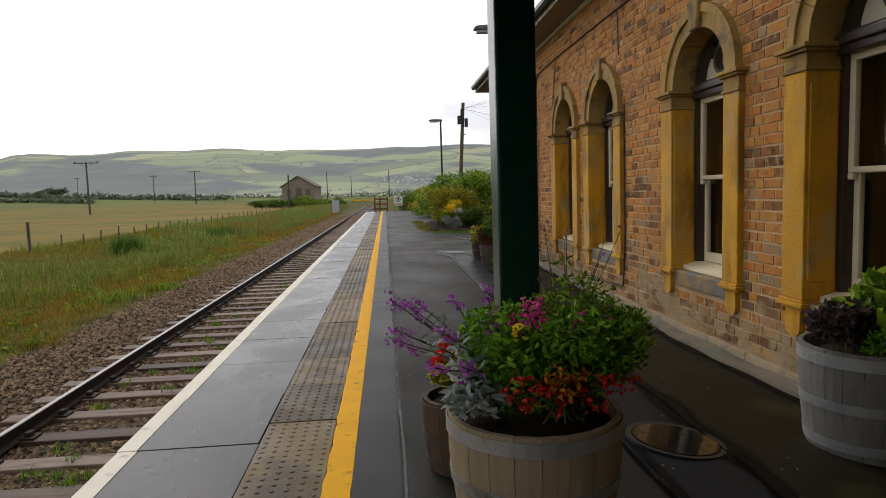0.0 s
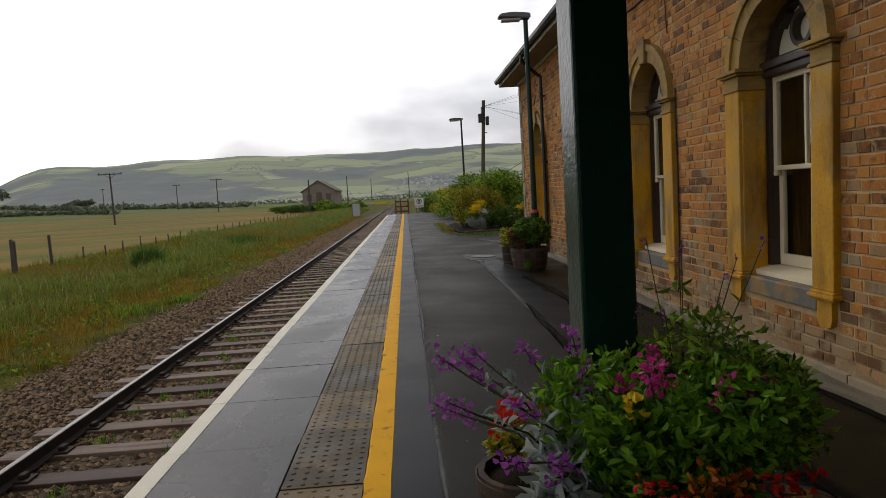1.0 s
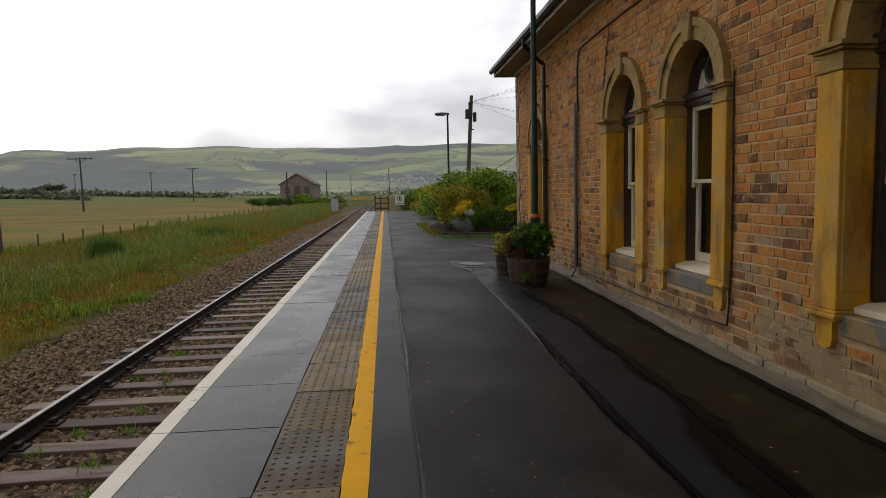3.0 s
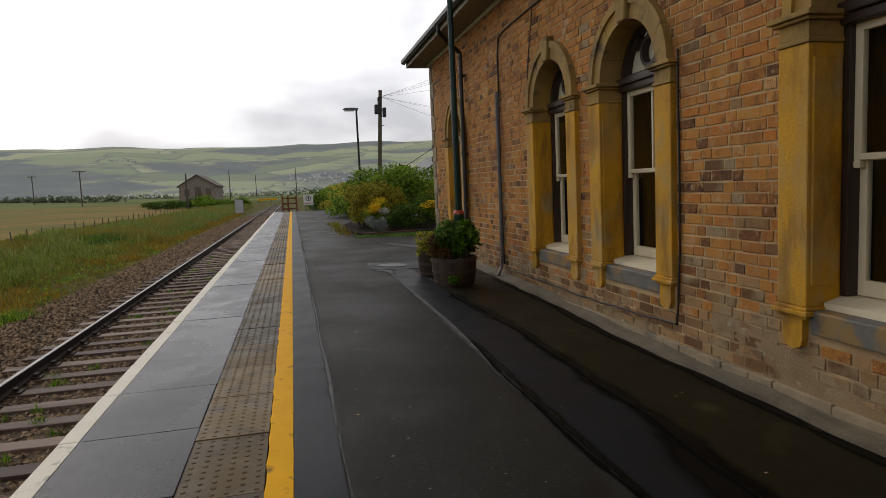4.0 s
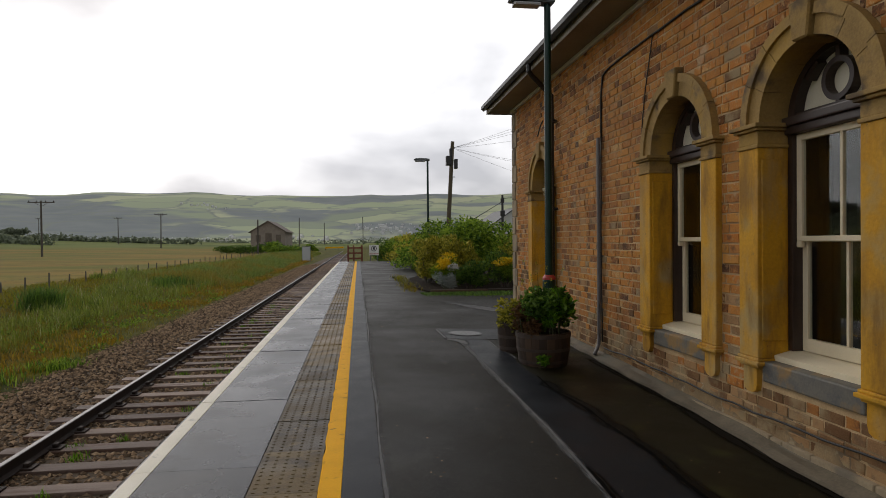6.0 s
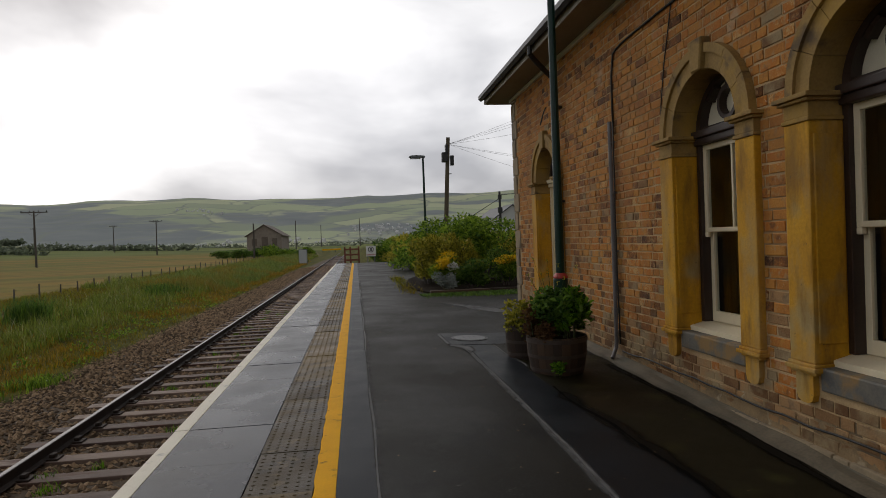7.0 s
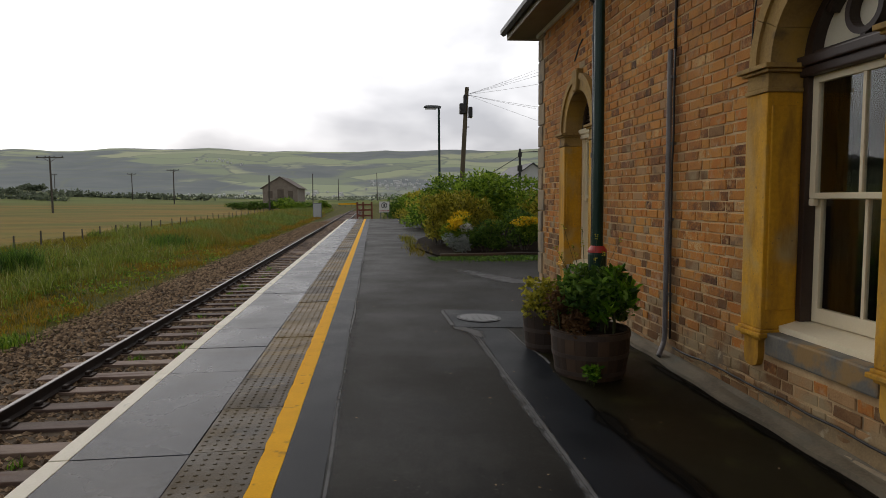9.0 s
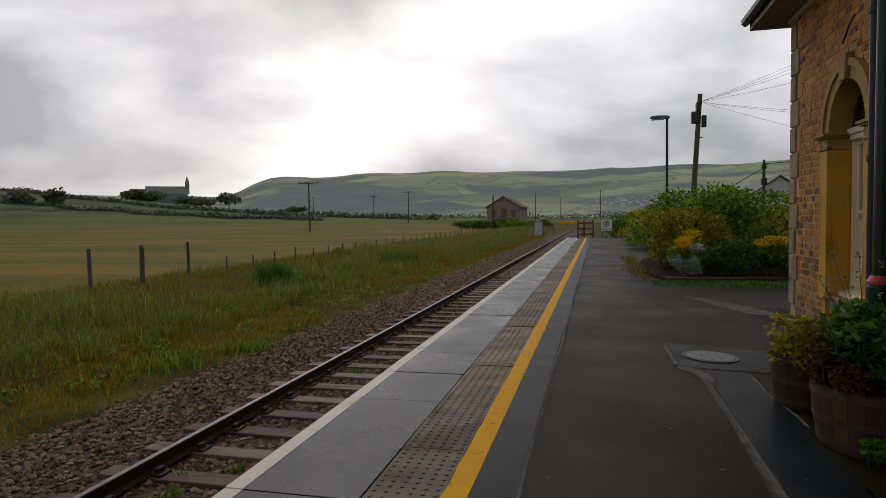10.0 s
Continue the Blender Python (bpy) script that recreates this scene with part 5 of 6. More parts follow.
downpipe()
conduit()
wall_cable([(4.565, 12.20, 2.74), (4.565, 12.20, 3.3), (4.565, 12.14, 3.55), (4.565, 11.9, 3.60), (4.565, 11.3, 3.62), (4.565, 8.0, 3.64), (4.565, 3.0, 3.62)], 0.013, "thick black cable running under the eaves on brick")
wall_cable([(4.545, 12.16, 2.74), (4.545, 12.18, 1.2), (4.545, 12.16, 0.1)], 0.010, "black cable clipped beside the grey conduit")
wall_cable([(4.565, 7.57, 2.40), (4.565, 7.56, 1.6), (4.56, 7.57, 0.4), (4.55, 7.58, 0.08), (4.545, 8.2, 0.05), (4.545, 9.5, 0.03), (4.545, 11.0, 0.05), (4.545, 12.1, 0.03)], 0.009, "black cable dropping beside a window and along the plinth")
wall_cable([(4.57, 10.75, 3.62), (4.57, 10.92, 3.1), (4.57, 11.02, 2.7), (4.57, 11.04, 2.35), (4.57, 11.02, 1.4), (4.57, 11.03, 0.5)], 0.006, "thin dark wire beside a window surround")
wall_cable([(4.57, 7.80, 3.64), (4.57, 7.78, 3.3), (4.57, 7.75, 3.05)], 0.006, "thin dark wire below the eaves cable")
wall_cable([(4.50, 14.6, 3.42), (4.50, 14.75, 3.36), (4.50, 14.92, 3.22)], 0.011, "short dark cable over the arch")


# ---- lamp posts and poles ----
def lamp_post(x, y, top, reach, banded):
    z0 = zp(x, y) if y < 19 else 0.0
    l = empty("lamp_post", pose(x, y, z0), "tall green steel lamp post with red collar and grey lantern" if banded else "tall dark green steel platform lamp post with grey lantern", "lamp post", "platform lamp posts")
    part("base_section", lathe(bmesh.new(), [(0.085, 0.0), (0.085, 0.98), (0.078, 1.0)], 20), M["green_paint"], l)
    if banded:
        part("band", lathe(bmesh.new(), [(0.088, 1.0), (0.086, 1.02), (0.058, 1.06)], 20), M["red_paint"], l, "bright red painted collar")
    part("shaft", lathe(bmesh.new(), [(0.052, 1.0), (0.048, 2.4), (0.042, top - z0 - 0.07)], 16), M["green_paint"], l)
    bm = bmesh.new()
    sec = [(0.08, -0.05), (0.08, 0.035), (-0.08, 0.055), (-reach * 0.5, 0.065), (-reach + 0.06, 0.05), (-reach, 0.01), (-reach, -0.02)]
    a = [bm.verts.new((u, -0.10, top - z0 - 0.05 + w)) for u, w in sec]
    c = [bm.verts.new((u, 0.10, top - z0 - 0.05 + w)) for u, w in sec]
    bm.faces.new(a), bm.faces.new(c[::-1])
    for i in range(len(sec)):
        bm.faces.new((a[i], c[i], c[(i + 1) % len(sec)], a[(i + 1) % len(sec)]))
    bmesh.ops.recalc_face_normals(bm, faces=bm.faces[:])
    bmesh.ops.bevel(bm, geom=bm.edges[:], offset=0.012, segments=2, affect="EDGES")
    head = part("lantern", bm, M["lamp_grey"], l, "flat grey lantern housing")
    part("diffuser", boxed(-reach + 0.05, -0.1, -0.08, 0.08, top - z0 - 0.135, top - z0 - 0.09, bevel=0.02), M["diffuser"], head, "pale lantern lens")


lamp_post(3.85, 12.2, 4.55, 0.50, True)
lamp_post(4.36, 31.0, 4.92, 0.58, False)


def utility_pole():
    u = empty("utility_pole", pose(0, 0, 0), "leaning weathered wooden utility pole with fittings and wires", "utility pole")
    part("pole", tube(bmesh.new(), [(5.42, 33.5, -0.3), (5.58, 33.5, 2.0), (5.82, 33.5, 6.05)], [0.12, 0.105, 0.085], 12), M["pole_wood"], u)
    for z, x, s in ((5.15, 5.62, 0.13), (5.0, 5.95, 0.08), (5.5, 5.72, 0.06)):
        part("fitting", boxed(x - s, x + s, 33.3, 33.6, z - 0.22, z + 0.22, bevel=0.03), M["black_iron"], u, "black cable box")
    part("step_bolt", tube(bmesh.new(), [(5.68, 33.5, 4.4), (5.92, 33.5, 4.4)], 0.02, 6), M["black_iron"], u)
    for (x, y, z), s in (((13, 14, 7.4), 0.4), ((13, 14.3, 7.0), 0.4), ((13, 14.6, 6.6), 0.4), ((13, 14, 5.2), 0.35), ((13, 14, 1.9), 0.3), ((13, 14.4, 1.7), 0.3), ((13, 14, -0.3), 0.2)):
        pts = []
        for i in range(15):
            t = i / 14
            pts.append((5.8 + (x - 5.8) * t, 33.5 + (y - 33.5) * t, 5.75 + (z - 5.75) * t - s * 4 * t * (1 - t)))
        part("wire", tube(bmesh.new(), pts, 0.0045, 5), M["cable"], u)


utility_pole()


def far_pole(x, y, h, arm, label):
    z = land_height(x, y)
    p = empty("telegraph_pole", pose(x, y, z - 0.3), label, "telegraph pole", "distant telegraph poles")
    part("pole", tube(bmesh.new(), [(0, 0, 0), (random.uniform(-0.1, 0.1), 0, h + 0.3)], [0.19, 0.13], 8), M["post_wood"], p)
    if arm:
        part("crossarm", boxed(-arm, arm, -0.06, 0.06, h - 0.05, h + 0.10), M["post_wood"], p)
        for s in (-1, -0.35, 0.35, 1):
            part("insulator", lathe(bmesh.new(), [(0.06, h + 0.1), (0.09, h + 0.22), (0.04, h + 0.34)], 8, s * arm * 0.93, 0), M["black_iron"], p)
        for s in (-1, 1):
            part("brace", tube(bmesh.new(), [(s * arm * 0.5, 0, h - 0.02), (0, 0, h - 0.7)], 0.035, 5), M["post_wood"], p)


far_pole(-51, 118, 9.4, 2.1, "tall wooden telegraph pole with a crossarm standing in pasture")
far_pole(-55, 196, 10.0, 1.7, "wooden telegraph pole with a crossarm across the meadow")
far_pole(-84, 245, 9.6, 1.4, "wooden telegraph pole with a crossarm far across the meadow")
far_pole(-19, 230, 10.0, 0, "bare wooden telegraph pole beside the railway")
far_pole(3.5, 275, 12.0, 0, "bare wooden telegraph pole beyond the platform")
far_pole(-17.5, 128, 6.5, 0, "bare wooden pole beside the old shed")
far_pole(-14, 300, 10, 0, "bare wooden telegraph pole far down the line")
far_pole(-150, 330, 9.0, 1.2, "wooden telegraph pole with a crossarm far across the meadow")


def near_house():
    h = empty("house", pose(17.3, 70, 0.2, 0, 0, 90), "white rendered cottage with a grey slate roof behind shrubs", "house")
    z = 0.0
    part("gable_wall", prism(bmesh.new(), [(-2.6, 0), (2.6, 0), (2.6, 2.6), (0, 4.4), (-2.6, 2.6)], -2.6, -2.3), M["render_white"], h)
    part("wall", boxed(-2.3, 8, -2.6, 2.6, 0, 2.6), M["render_white"], h)
    for s in (-1, 1):
        bm = bmesh.new()
        prism(bm, [(0, 4.42), (s * 2.9, 2.42), (s * 2.9, 2.54), (0, 4.54)], -2.8, 8.2)
        part("roof", bm, M["roof_slate"], h)
    # the pole beyond
    p = empty("utility_pole", pose(14.3, 60, 0), "dark utility pole with boxes beside the cottage", "utility pole")
    part("pole", tube(bmesh.new(), [(0, 0, 0), (0, 0, 5.5)], [0.14, 0.1], 8), M["black_iron"], p)
    part("fitting", boxed(-0.2, 0.2, -0.15, 0.15, 3.6, 4.1, bevel=0.04), M["black_iron"], p)
    part("fitting", boxed(-0.16, 0.16, -0.12, 0.12, 4.8, 5.2, bevel=0.04), M["black_iron"], p)
    part("wire", tube(bmesh.new(), [(0, 0, 5.2), (8, -4, 5.4), (16, -8, 5.9)], 0.03, 5), M["cable"], p)
    part("wire", tube(bmesh.new(), [(0, 0, 4.9), (-2.2, 0, 3.6), (-4.4, 0, 2.4)], 0.03, 5), M["cable"], p)


near_house()


# ---- the platform end ----
def warning_sign():
    s = empty("warning_sign", pose(2.57, 52, 0), "white warning board with a round pictogram and red band on posts", "sign")
    part("board", boxed(-0.36, 0.36, -0.012, 0.012, 0.40, 1.16, bevel=0.004), M["white"], s)
    part("red_band", boxed(-0.33, 0.33, -0.017, -0.013, 0.47, 0.56), M["sign_red"], s)
    part("pictogram_ring", ring_y(0.21, 0.16, 0, 0.90, -0.019, -0.013), M["sign_black"], s)
    part("pictogram_bar", boxed(-0.05, 0.07, -0.019, -0.013, 0.80, 1.02), M["sign_black"], s)
    for i in range(2):
        part("text_bar", boxed(-0.30, 0.30, -0.019, -0.0175, 0.485 + i * 0.035, 0.503 + i * 0.035), M["white"], s)
    for x in (-0.25, 0.25):
        part("post", boxed(x - 0.03, x + 0.03, 0.014, 0.07, -0.5, 1.14), M["lamp_grey"], s)


def ring_y(r1, r0, cx, cz, y0, y1):
    bm = bmesh.new()
    n = 24
    loops = [[bm.verts.new((cx + r * math.cos(2 * math.pi * i / n), y, cz + r * math.sin(2 * math.pi * i / n))) for i in range(n)] for r, y in ((r1, y0), (r0, y0), (r0, y1), (r1, y1))]
    for a, c in zip(loops, loops[1:] + loops[:1]):
        for i in range(n):
            bm.faces.new((a[i], a[(i + 1) % n], c[(i + 1) % n], c[i]))
    return bm


def red_barrier():
    g = empty("barrier", pose(1.16, 53.2, -0.4), "faded red timber barrier at the platform end", "barrier")
    for x in (-0.52, -0.1, 0.52):
        part("post", boxed(x - 0.06, x + 0.06, -0.06, 0.06, 0.0, 1.55, bevel=0.01), M["red_gate"], g)
    for z in (0.55, 0.95, 1.35):
        part("rail", boxed(-0.58, 0.58, -0.10, -0.06, z - 0.06, z + 0.06), M["red_gate"], g)
    part("rail", boxed(-0.56, -0.48, -0.06, 2.4, 0.9, 1.02), M["red_gate"], g)


warning_sign()
red_barrier()
bm = section_along_y(bmesh.new(), [(0.06, -1.4), (0.06, -0.02), (4.7, -0.02), (4.7, -1.4)], P_END, P_END + 0.6)
for v in bm.verts:
    if v.co.y > P_END + 0.3 and v.co.z > -1:
        v.co.y, v.co.z = P_END + 11, -1.1
tagged(part("platform_ramp", bm, M["asphalt"]), "worn asphalt ramp at the platform end", "ramp", kind="structure")


def cabinet(x, y, w, h, label):
    z = land_height(x, y)
    c = empty("equipment_cabinet", pose(x, y, z), label, "cabinet")
    part("body", boxed(-w / 2, w / 2, -0.3, 0.3, 0, h, bevel=0.02), M["lamp_grey"], c)
    part("door", boxed(-w / 2 + 0.05, w / 2 - 0.05, -0.325, -0.301, 0.1, h - 0.1, bevel=0.008), M["diffuser"], c)


cabinet(-5.6, 92, 1.1, 2.0, "pale grey trackside equipment cabinet in the grass")
for i in range(3):
    g = empty("barrier", pose(-6.5 + i * 1.6, 175 + i, -1.2), "yellow timber barrier at the crossing", "barrier", "crossing barriers")
    part("rail", boxed(-0.8, 0.8, -0.05, 0.05, 0.9, 1.3), M["yellow"], g)
    part("post", boxed(-0.75, -0.6, 0.051, 0.2, 0, 1.3), M["post_wood"], g)


def barn():
    x0, y0 = -17.2, 140
    z = land_height(x0, y0)
    b = empty("barn", pose(x0, y0, z - 0.2), "derelict grey-brown gabled shed with boarded openings", "barn")
    part("front_wall", prism_y([(-3.5, 0), (3.5, 0), (3.5, 4.5), (0, 6.6), (-3.5, 4.5)], -0.15, 0.15), M["barn_stone"], b)
    part("rear_wall", prism_y([(-3.5, 0), (3.5, 0), (3.5, 4.5), (0, 6.6), (-3.5, 4.5)], 14.0, 14.3), M["barn_stone"], b)
    for s in (-1, 1):
        part("side_wall", boxed(min(s * 3.5, s * 3.2), max(s * 3.5, s * 3.2), 0.15, 14, 0, 4.5), M["barn_stone"], b)
        part("roof", prism_y([(0, 6.65), (s * 3.9, 4.3), (s * 3.9, 4.45), (0, 6.85)], -0.5, 14.6), M["barn_roof"], b)
    for x, w, zz, h in ((-2.0, 1.0, 2.4, 1.5), (0.1, 1.3, 0.2, 4.0), (2.1, 1.0, 2.4, 1.5)):
        part("opening", boxed(x - w / 2, x + w / 2, -0.21, -0.151, zz, zz + h), M["barn_roof"], b, "dark boarded opening")


def prism_y(outline, y0, y1):
    bm = bmesh.new()
    section_along_y(bm, outline, y0, y1)
    return bm


barn()


# ---- fence, meadow and verge ----
def fence():
    f = empty("fence", pose(0, 0, 0), "old wooden post and wire fence between verge and meadow", "fence")
    pts = [(-15.6, 20.6), (-15.6, 26.1), (-15.6, 28.7), (-15.6, 31.7)]
    y = 34.4
    while y < 120:
        pts.append((-15.5 + random.uniform(-0.1, 0.1), y))
        y += 2.4
    for i, (x, y) in enumerate(pts):
        z = land_height(x, y)
        h, r = (1.5, 0.075) if i < 4 else (0.72 + random.uniform(-0.14, 0.1), 0.045)
        part("post", tube(bmesh.new(), [(x, y, z - 0.2), (x + random.uniform(-0.04, 0.04), y, z + h)], [r, r * 0.9], 7), M["post_wood"], f)
    part("post", tube(bmesh.new(), [(-15.38, 28.5, land_height(-15.4, 28.5) - 0.2), (-15.36, 28.5, land_height(-15.4, 28.5) + 1.42)], [0.085, 0.08], 8), M["post_wood"], f)
    for k in (0.35, 0.62):
        part("wire", tube(bmesh.new(), [(x, y, land_height(x, y) + k) for x, y in pts], 0.0025, 4), M["cable"], f)


fence()


def scatter(n, x0, x1, y0, y1, power=1.6):
    y = y0 + (y1 - y0) * rng.uniform(0, 1, n) ** power
    x = rng.uniform(x0, x1, n)
    z = np.array([land_height(float(a), float(b)) for a, b in zip(x, y)])
    return np.stack([x, y, z], 1)


def tufts(n, per, x0, x1, y0, y1, spread, power=1.5):
    """Blade feet gathered in tufts."""
    c = scatter(n, x0, x1, y0, y1, power)
    p = np.repeat(c, per, 0)
    p[:, :2] += rng.normal(0, spread, (len(p), 2)) * np.repeat(rng.uniform(0.5, 1.5, n), per)[:, None]
    size = np.repeat(rng.uniform(0.55, 1.35, n), per)
    keep = p[:, 0] < -5.05
    return p[keep], size[keep]


def verge():
    p = scatter(95000, -17.0, -4.9, 6, 80, 1.7)
    p = p[p[:, 0] < -4.95 - 0.7 * rng.uniform(0, 1, len(p)) ** 2]
    h = rng.uniform(0.05, 0.17, len(p)) * np.interp(p[:, 0], [-9, -5], [1.5, 0.8])
    tagged(blades("verge_grass", p, h, 0.0028 + 0.0002 * p[:, 1], rng.uniform(0.3, 1.3, len(p)), M["grass"]), "low olive-green grass on the railway verge", "grass", kind="stuff")
    p, k = tufts(2100, 34, -17.2, -7.2, 8, 90, 0.22)
    keep = np.array([noise.noise(Vector((a * 0.16, b * 0.16, 3.0))) > -0.12 - 0.05 * (a + 8) for a, b, _ in p])
    p, k = p[keep], k[keep]
    h = rng.uniform(0.22, 0.58, len(p)) * k
    tagged(blades("tall_grass", p, h, 0.0026 + 0.0002 * p[:, 1], rng.uniform(0.2, 1.1, len(p)), M["grass_tall"]), "tall seeding grass in tufts behind the verge", "grass", kind="stuff")
    q, hq = p[::22], h[::22]
    tagged(blades("seed_heads", q + np.array([0.03, 0, 0]), hq * rng.uniform(1.05, 1.3, len(q)), 0.003 + 0.0002 * q[:, 1], rng.uniform(0.3, 0.8, len(q)), M["grass_seed"]), "pale seed heads over the tall grass", "grass", kind="stuff")
    p, k = tufts(1300, 30, -12.5, -5.6, 44, 135, 0.5, 1.2)
    p = p[p[:, 0] < -6.0]
    h = rng.uniform(0.4, 0.95, len(p)) * np.interp(p[:, 0], [-12, -9, -6], [0.9, 1.15, 0.55])
    tagged(blades("bank_grass", p, h, 0.005 + 0.0002 * p[:, 1], rng.uniform(0.2, 0.9, len(p)), M["grass_bank"]), "lush tall grass and reeds along the far verge", "grass", kind="stuff")
    p, k = tufts(1100, 30, -8.8, -5.1, 8, 110, 0.22, 1.4)
    keep = np.array([noise.noise(Vector((a * 0.22, b * 0.22, 8.0))) > 0.0 for a, b, _ in p])
    p, k = p[keep], k[keep]
    tagged(blades("dry_grass", p, rng.uniform(0.08, 0.28, len(p)) * k, 0.003 + 0.0002 * p[:, 1], rng.uniform(0.3, 1.1, len(p)), M["grass_dry"]), "dry ochre grass along the ballast edge", "grass", kind="stuff")
    # broad-leaved weeds low on the verge
    c = scatter(130, -9.5, -5.1, 8, 45, 1.4)
    pts = np.repeat(c, 26, 0) + rng.normal(size=(130 * 26, 3)) * np.array([0.16, 0.16, 0.05]) + np.array([0, 0, 0.08])
    tagged(leaves("verge_weeds", pts, 0.09, M["leaf_mid"], narrow=0.6, up=0.5), "broad-leaved green weeds low on the verge", "weeds", kind="stuff")
    # weeds between the sleepers
    k = rng.uniform(0, 1, 90)
    pts = []
    for i in range(90):
        c = np.array([rng.uniform(-2.1, -0.4), 4 + 26 * k[i] ** 1.4, -1.09])
        pts.append(c + rng.normal(size=(22, 3)) * np.array([0.05, 0.05, 0.0]))
    p = np.concatenate(pts)
    tagged(blades("track_weeds", p, rng.uniform(0.04, 0.12, len(p)), 0.006, rng.uniform(0.3, 0.9, len(p)), M["leaf_fresh"]), "small green weeds growing between sleepers", "weeds", kind="stuff")


verge()


def tussock(x, y, h, n, mat, label, spread=0.3):
    z = land_height(x, y)
    p = np.array([x, y, z]) + rng.normal(size=(n, 3)) * np.array([spread, spread, 0])
    ob = blades("tussock", p, rng.uniform(0.6, 1.0, n) * h, 0.012, rng.uniform(0.2, 0.7, n), mat)
    tagged(ob, label, "grass tussock", "verge tussocks", "stuff")


tussock(-10.1, 29.2, 1.2, 600, M["leaf_dark"], "dark green rush tussock on the verge", 0.32)
tussock(-9.4, 42.0, 0.9, 500, M["leaf_dark"], "green rush tussock on the verge", 0.6)
tussock(-11.0, 15.5, 0.9, 500, M["grass_tall"], "pale seeding grass tussock on the verge", 0.5)
tussock(-5.2, 19.0, 0.22, 400, M["leaf_mid"], "low bright green weed clump at the ballast edge", 0.3)
tussock(-5.0, 12.0, 0.16, 220, M["grass"], "low bright green weed clump at the ballast edge", 0.35)
tussock(-6.0, 17.5, 0.25, 350, M["leaf_mid"], "low bright green weed clump at the ballast edge", 0.4)


def bush(name, c, r, n, size, mat, label, category="shrub", lumps=10, trunk=True, narrow=0.5, up=0.4, group=""):
    b = empty(name, pose(c[0], c[1], c[2] - r[2]), label, category, group)
    pts = clump((0, 0, r[2]), r, n, lumps=lumps)
    pts = pts[pts[:, 2] > 0.02]
    leaves("crown", pts, size, mat, b, narrow=narrow, up=up)
    if trunk or name in ("foliage_plant", "silver_plant", "bedding_flowers", "white_flowers"):
        bm = bmesh.new()
        for k in range(5):
            a = k * 1.3
            tube(bm, [(0.05 * math.cos(a), 0.05 * math.sin(a), -0.1), (0.3 * r[0] * math.cos(a), 0.3 * r[1] * math.sin(a), r[2] * 0.7), (0.5 * r[0] * math.cos(a), 0.5 * r[1] * math.sin(a), r[2] * 1.35)], [0.03 * r[2], 0.02 * r[2], 0.006], 5)
        tagged(part("stems", bm, M["post_wood"] if trunk else M["stem"], b), kind="stuff")
    return b


# scrub beside the line
bush("scrub_bush", (-12.5, 120, 0.3), (3.2, 2.5, 1.6), 1500, 0.42, M["leaf_mid"], "round dark green bush beside the shed", up=0.2)
bush("scrub_bush", (-9.0, 150, 0.0), (2.0, 2.0, 1.2), 700, 0.42, M["leaf_mid"], "small green bush by the line", up=0.2)
bush("scrub_bush", (3.6, 66, 0.3), (1.3, 1.8, 1.3), 900, 0.22, M["leaf_dark"], "dark rounded bush beyond the platform end", up=0.2)

for x, y, w, h in ((-20.5, 131, 2.6, 1.1), (-17.4, 130, 2.4, 1.0), (-14.6, 129, 2.6, 1.15), (-24.5, 134, 2.8, 0.9), (-10.2, 128, 2.6, 0.9)):
    bush("scrub_bush", (x, y, land_height(x, y) + h * 0.9), (w, 1.8, h), 900, 0.34, M["leaf_dark"], "low overgrown scrub before the old shed", up=0.3, group="scrub before the shed")

# ---- the planted bed ----
def bed():
    b = empty("planting_bed", pose(0, 0, 0), "raised soil bed edged with dark timber sleepers", "planting bed", kind="structure")
    part("soil", prism_z([(3.35, 21.95), (6.5, 21.95), (8.8, 23), (8.8, 31), (4.6, 33), (3.3, 28), (2.95, 24.5)], -0.2, 0.03), M["soil"], b)
    for x0, x1 in ((3.4, 5.0), (5.02, 6.6)):
        part("edging", boxed(x0, x1, 21.70, 21.86, -0.1, 0.07, bevel=0.015), M["oak_dark"], b, "dark timber edging")
    p = np.stack([rng.uniform(3.1, 7.2, 6000), 21.70 - np.abs(rng.normal(0, 0.36, 6000)), np.full(6000, -0.06)], 1)
    tagged(blades("kerb_grass", p, rng.uniform(0.03, 0.11, len(p)), 0.012, rng.uniform(0.2, 0.9, len(p)), M["leaf_dark"]), "thin strip of moss and grass before the bed", "grass", kind="stuff")
    p = np.stack([2.95 + 0.3 * rng.normal(0, 0.5, 900), rng.uniform(22, 30, 900), np.full(900, -0.05)], 1)
    tagged(blades("edge_weeds", p, rng.uniform(0.04, 0.2, len(p)), 0.008, rng.uniform(0.2, 0.9, len(p)), M["grass"]), "weeds along the asphalt edge by the bed", "grass", kind="stuff")


def prism_z(outline, z0, z1):
    bm = bmesh.new()
    a = [bm.verts.new((x, y, z0)) for x, y in outline]
    c = [bm.verts.new((x, y, z1)) for x, y in outline]
    n = len(outline)
    bm.faces.new(a[::-1]), bm.faces.new(c)
    for i in range(n):
        bm.faces.new((a[i], a[(i + 1) % n], c[(i + 1) % n], c[i]))
    return bm


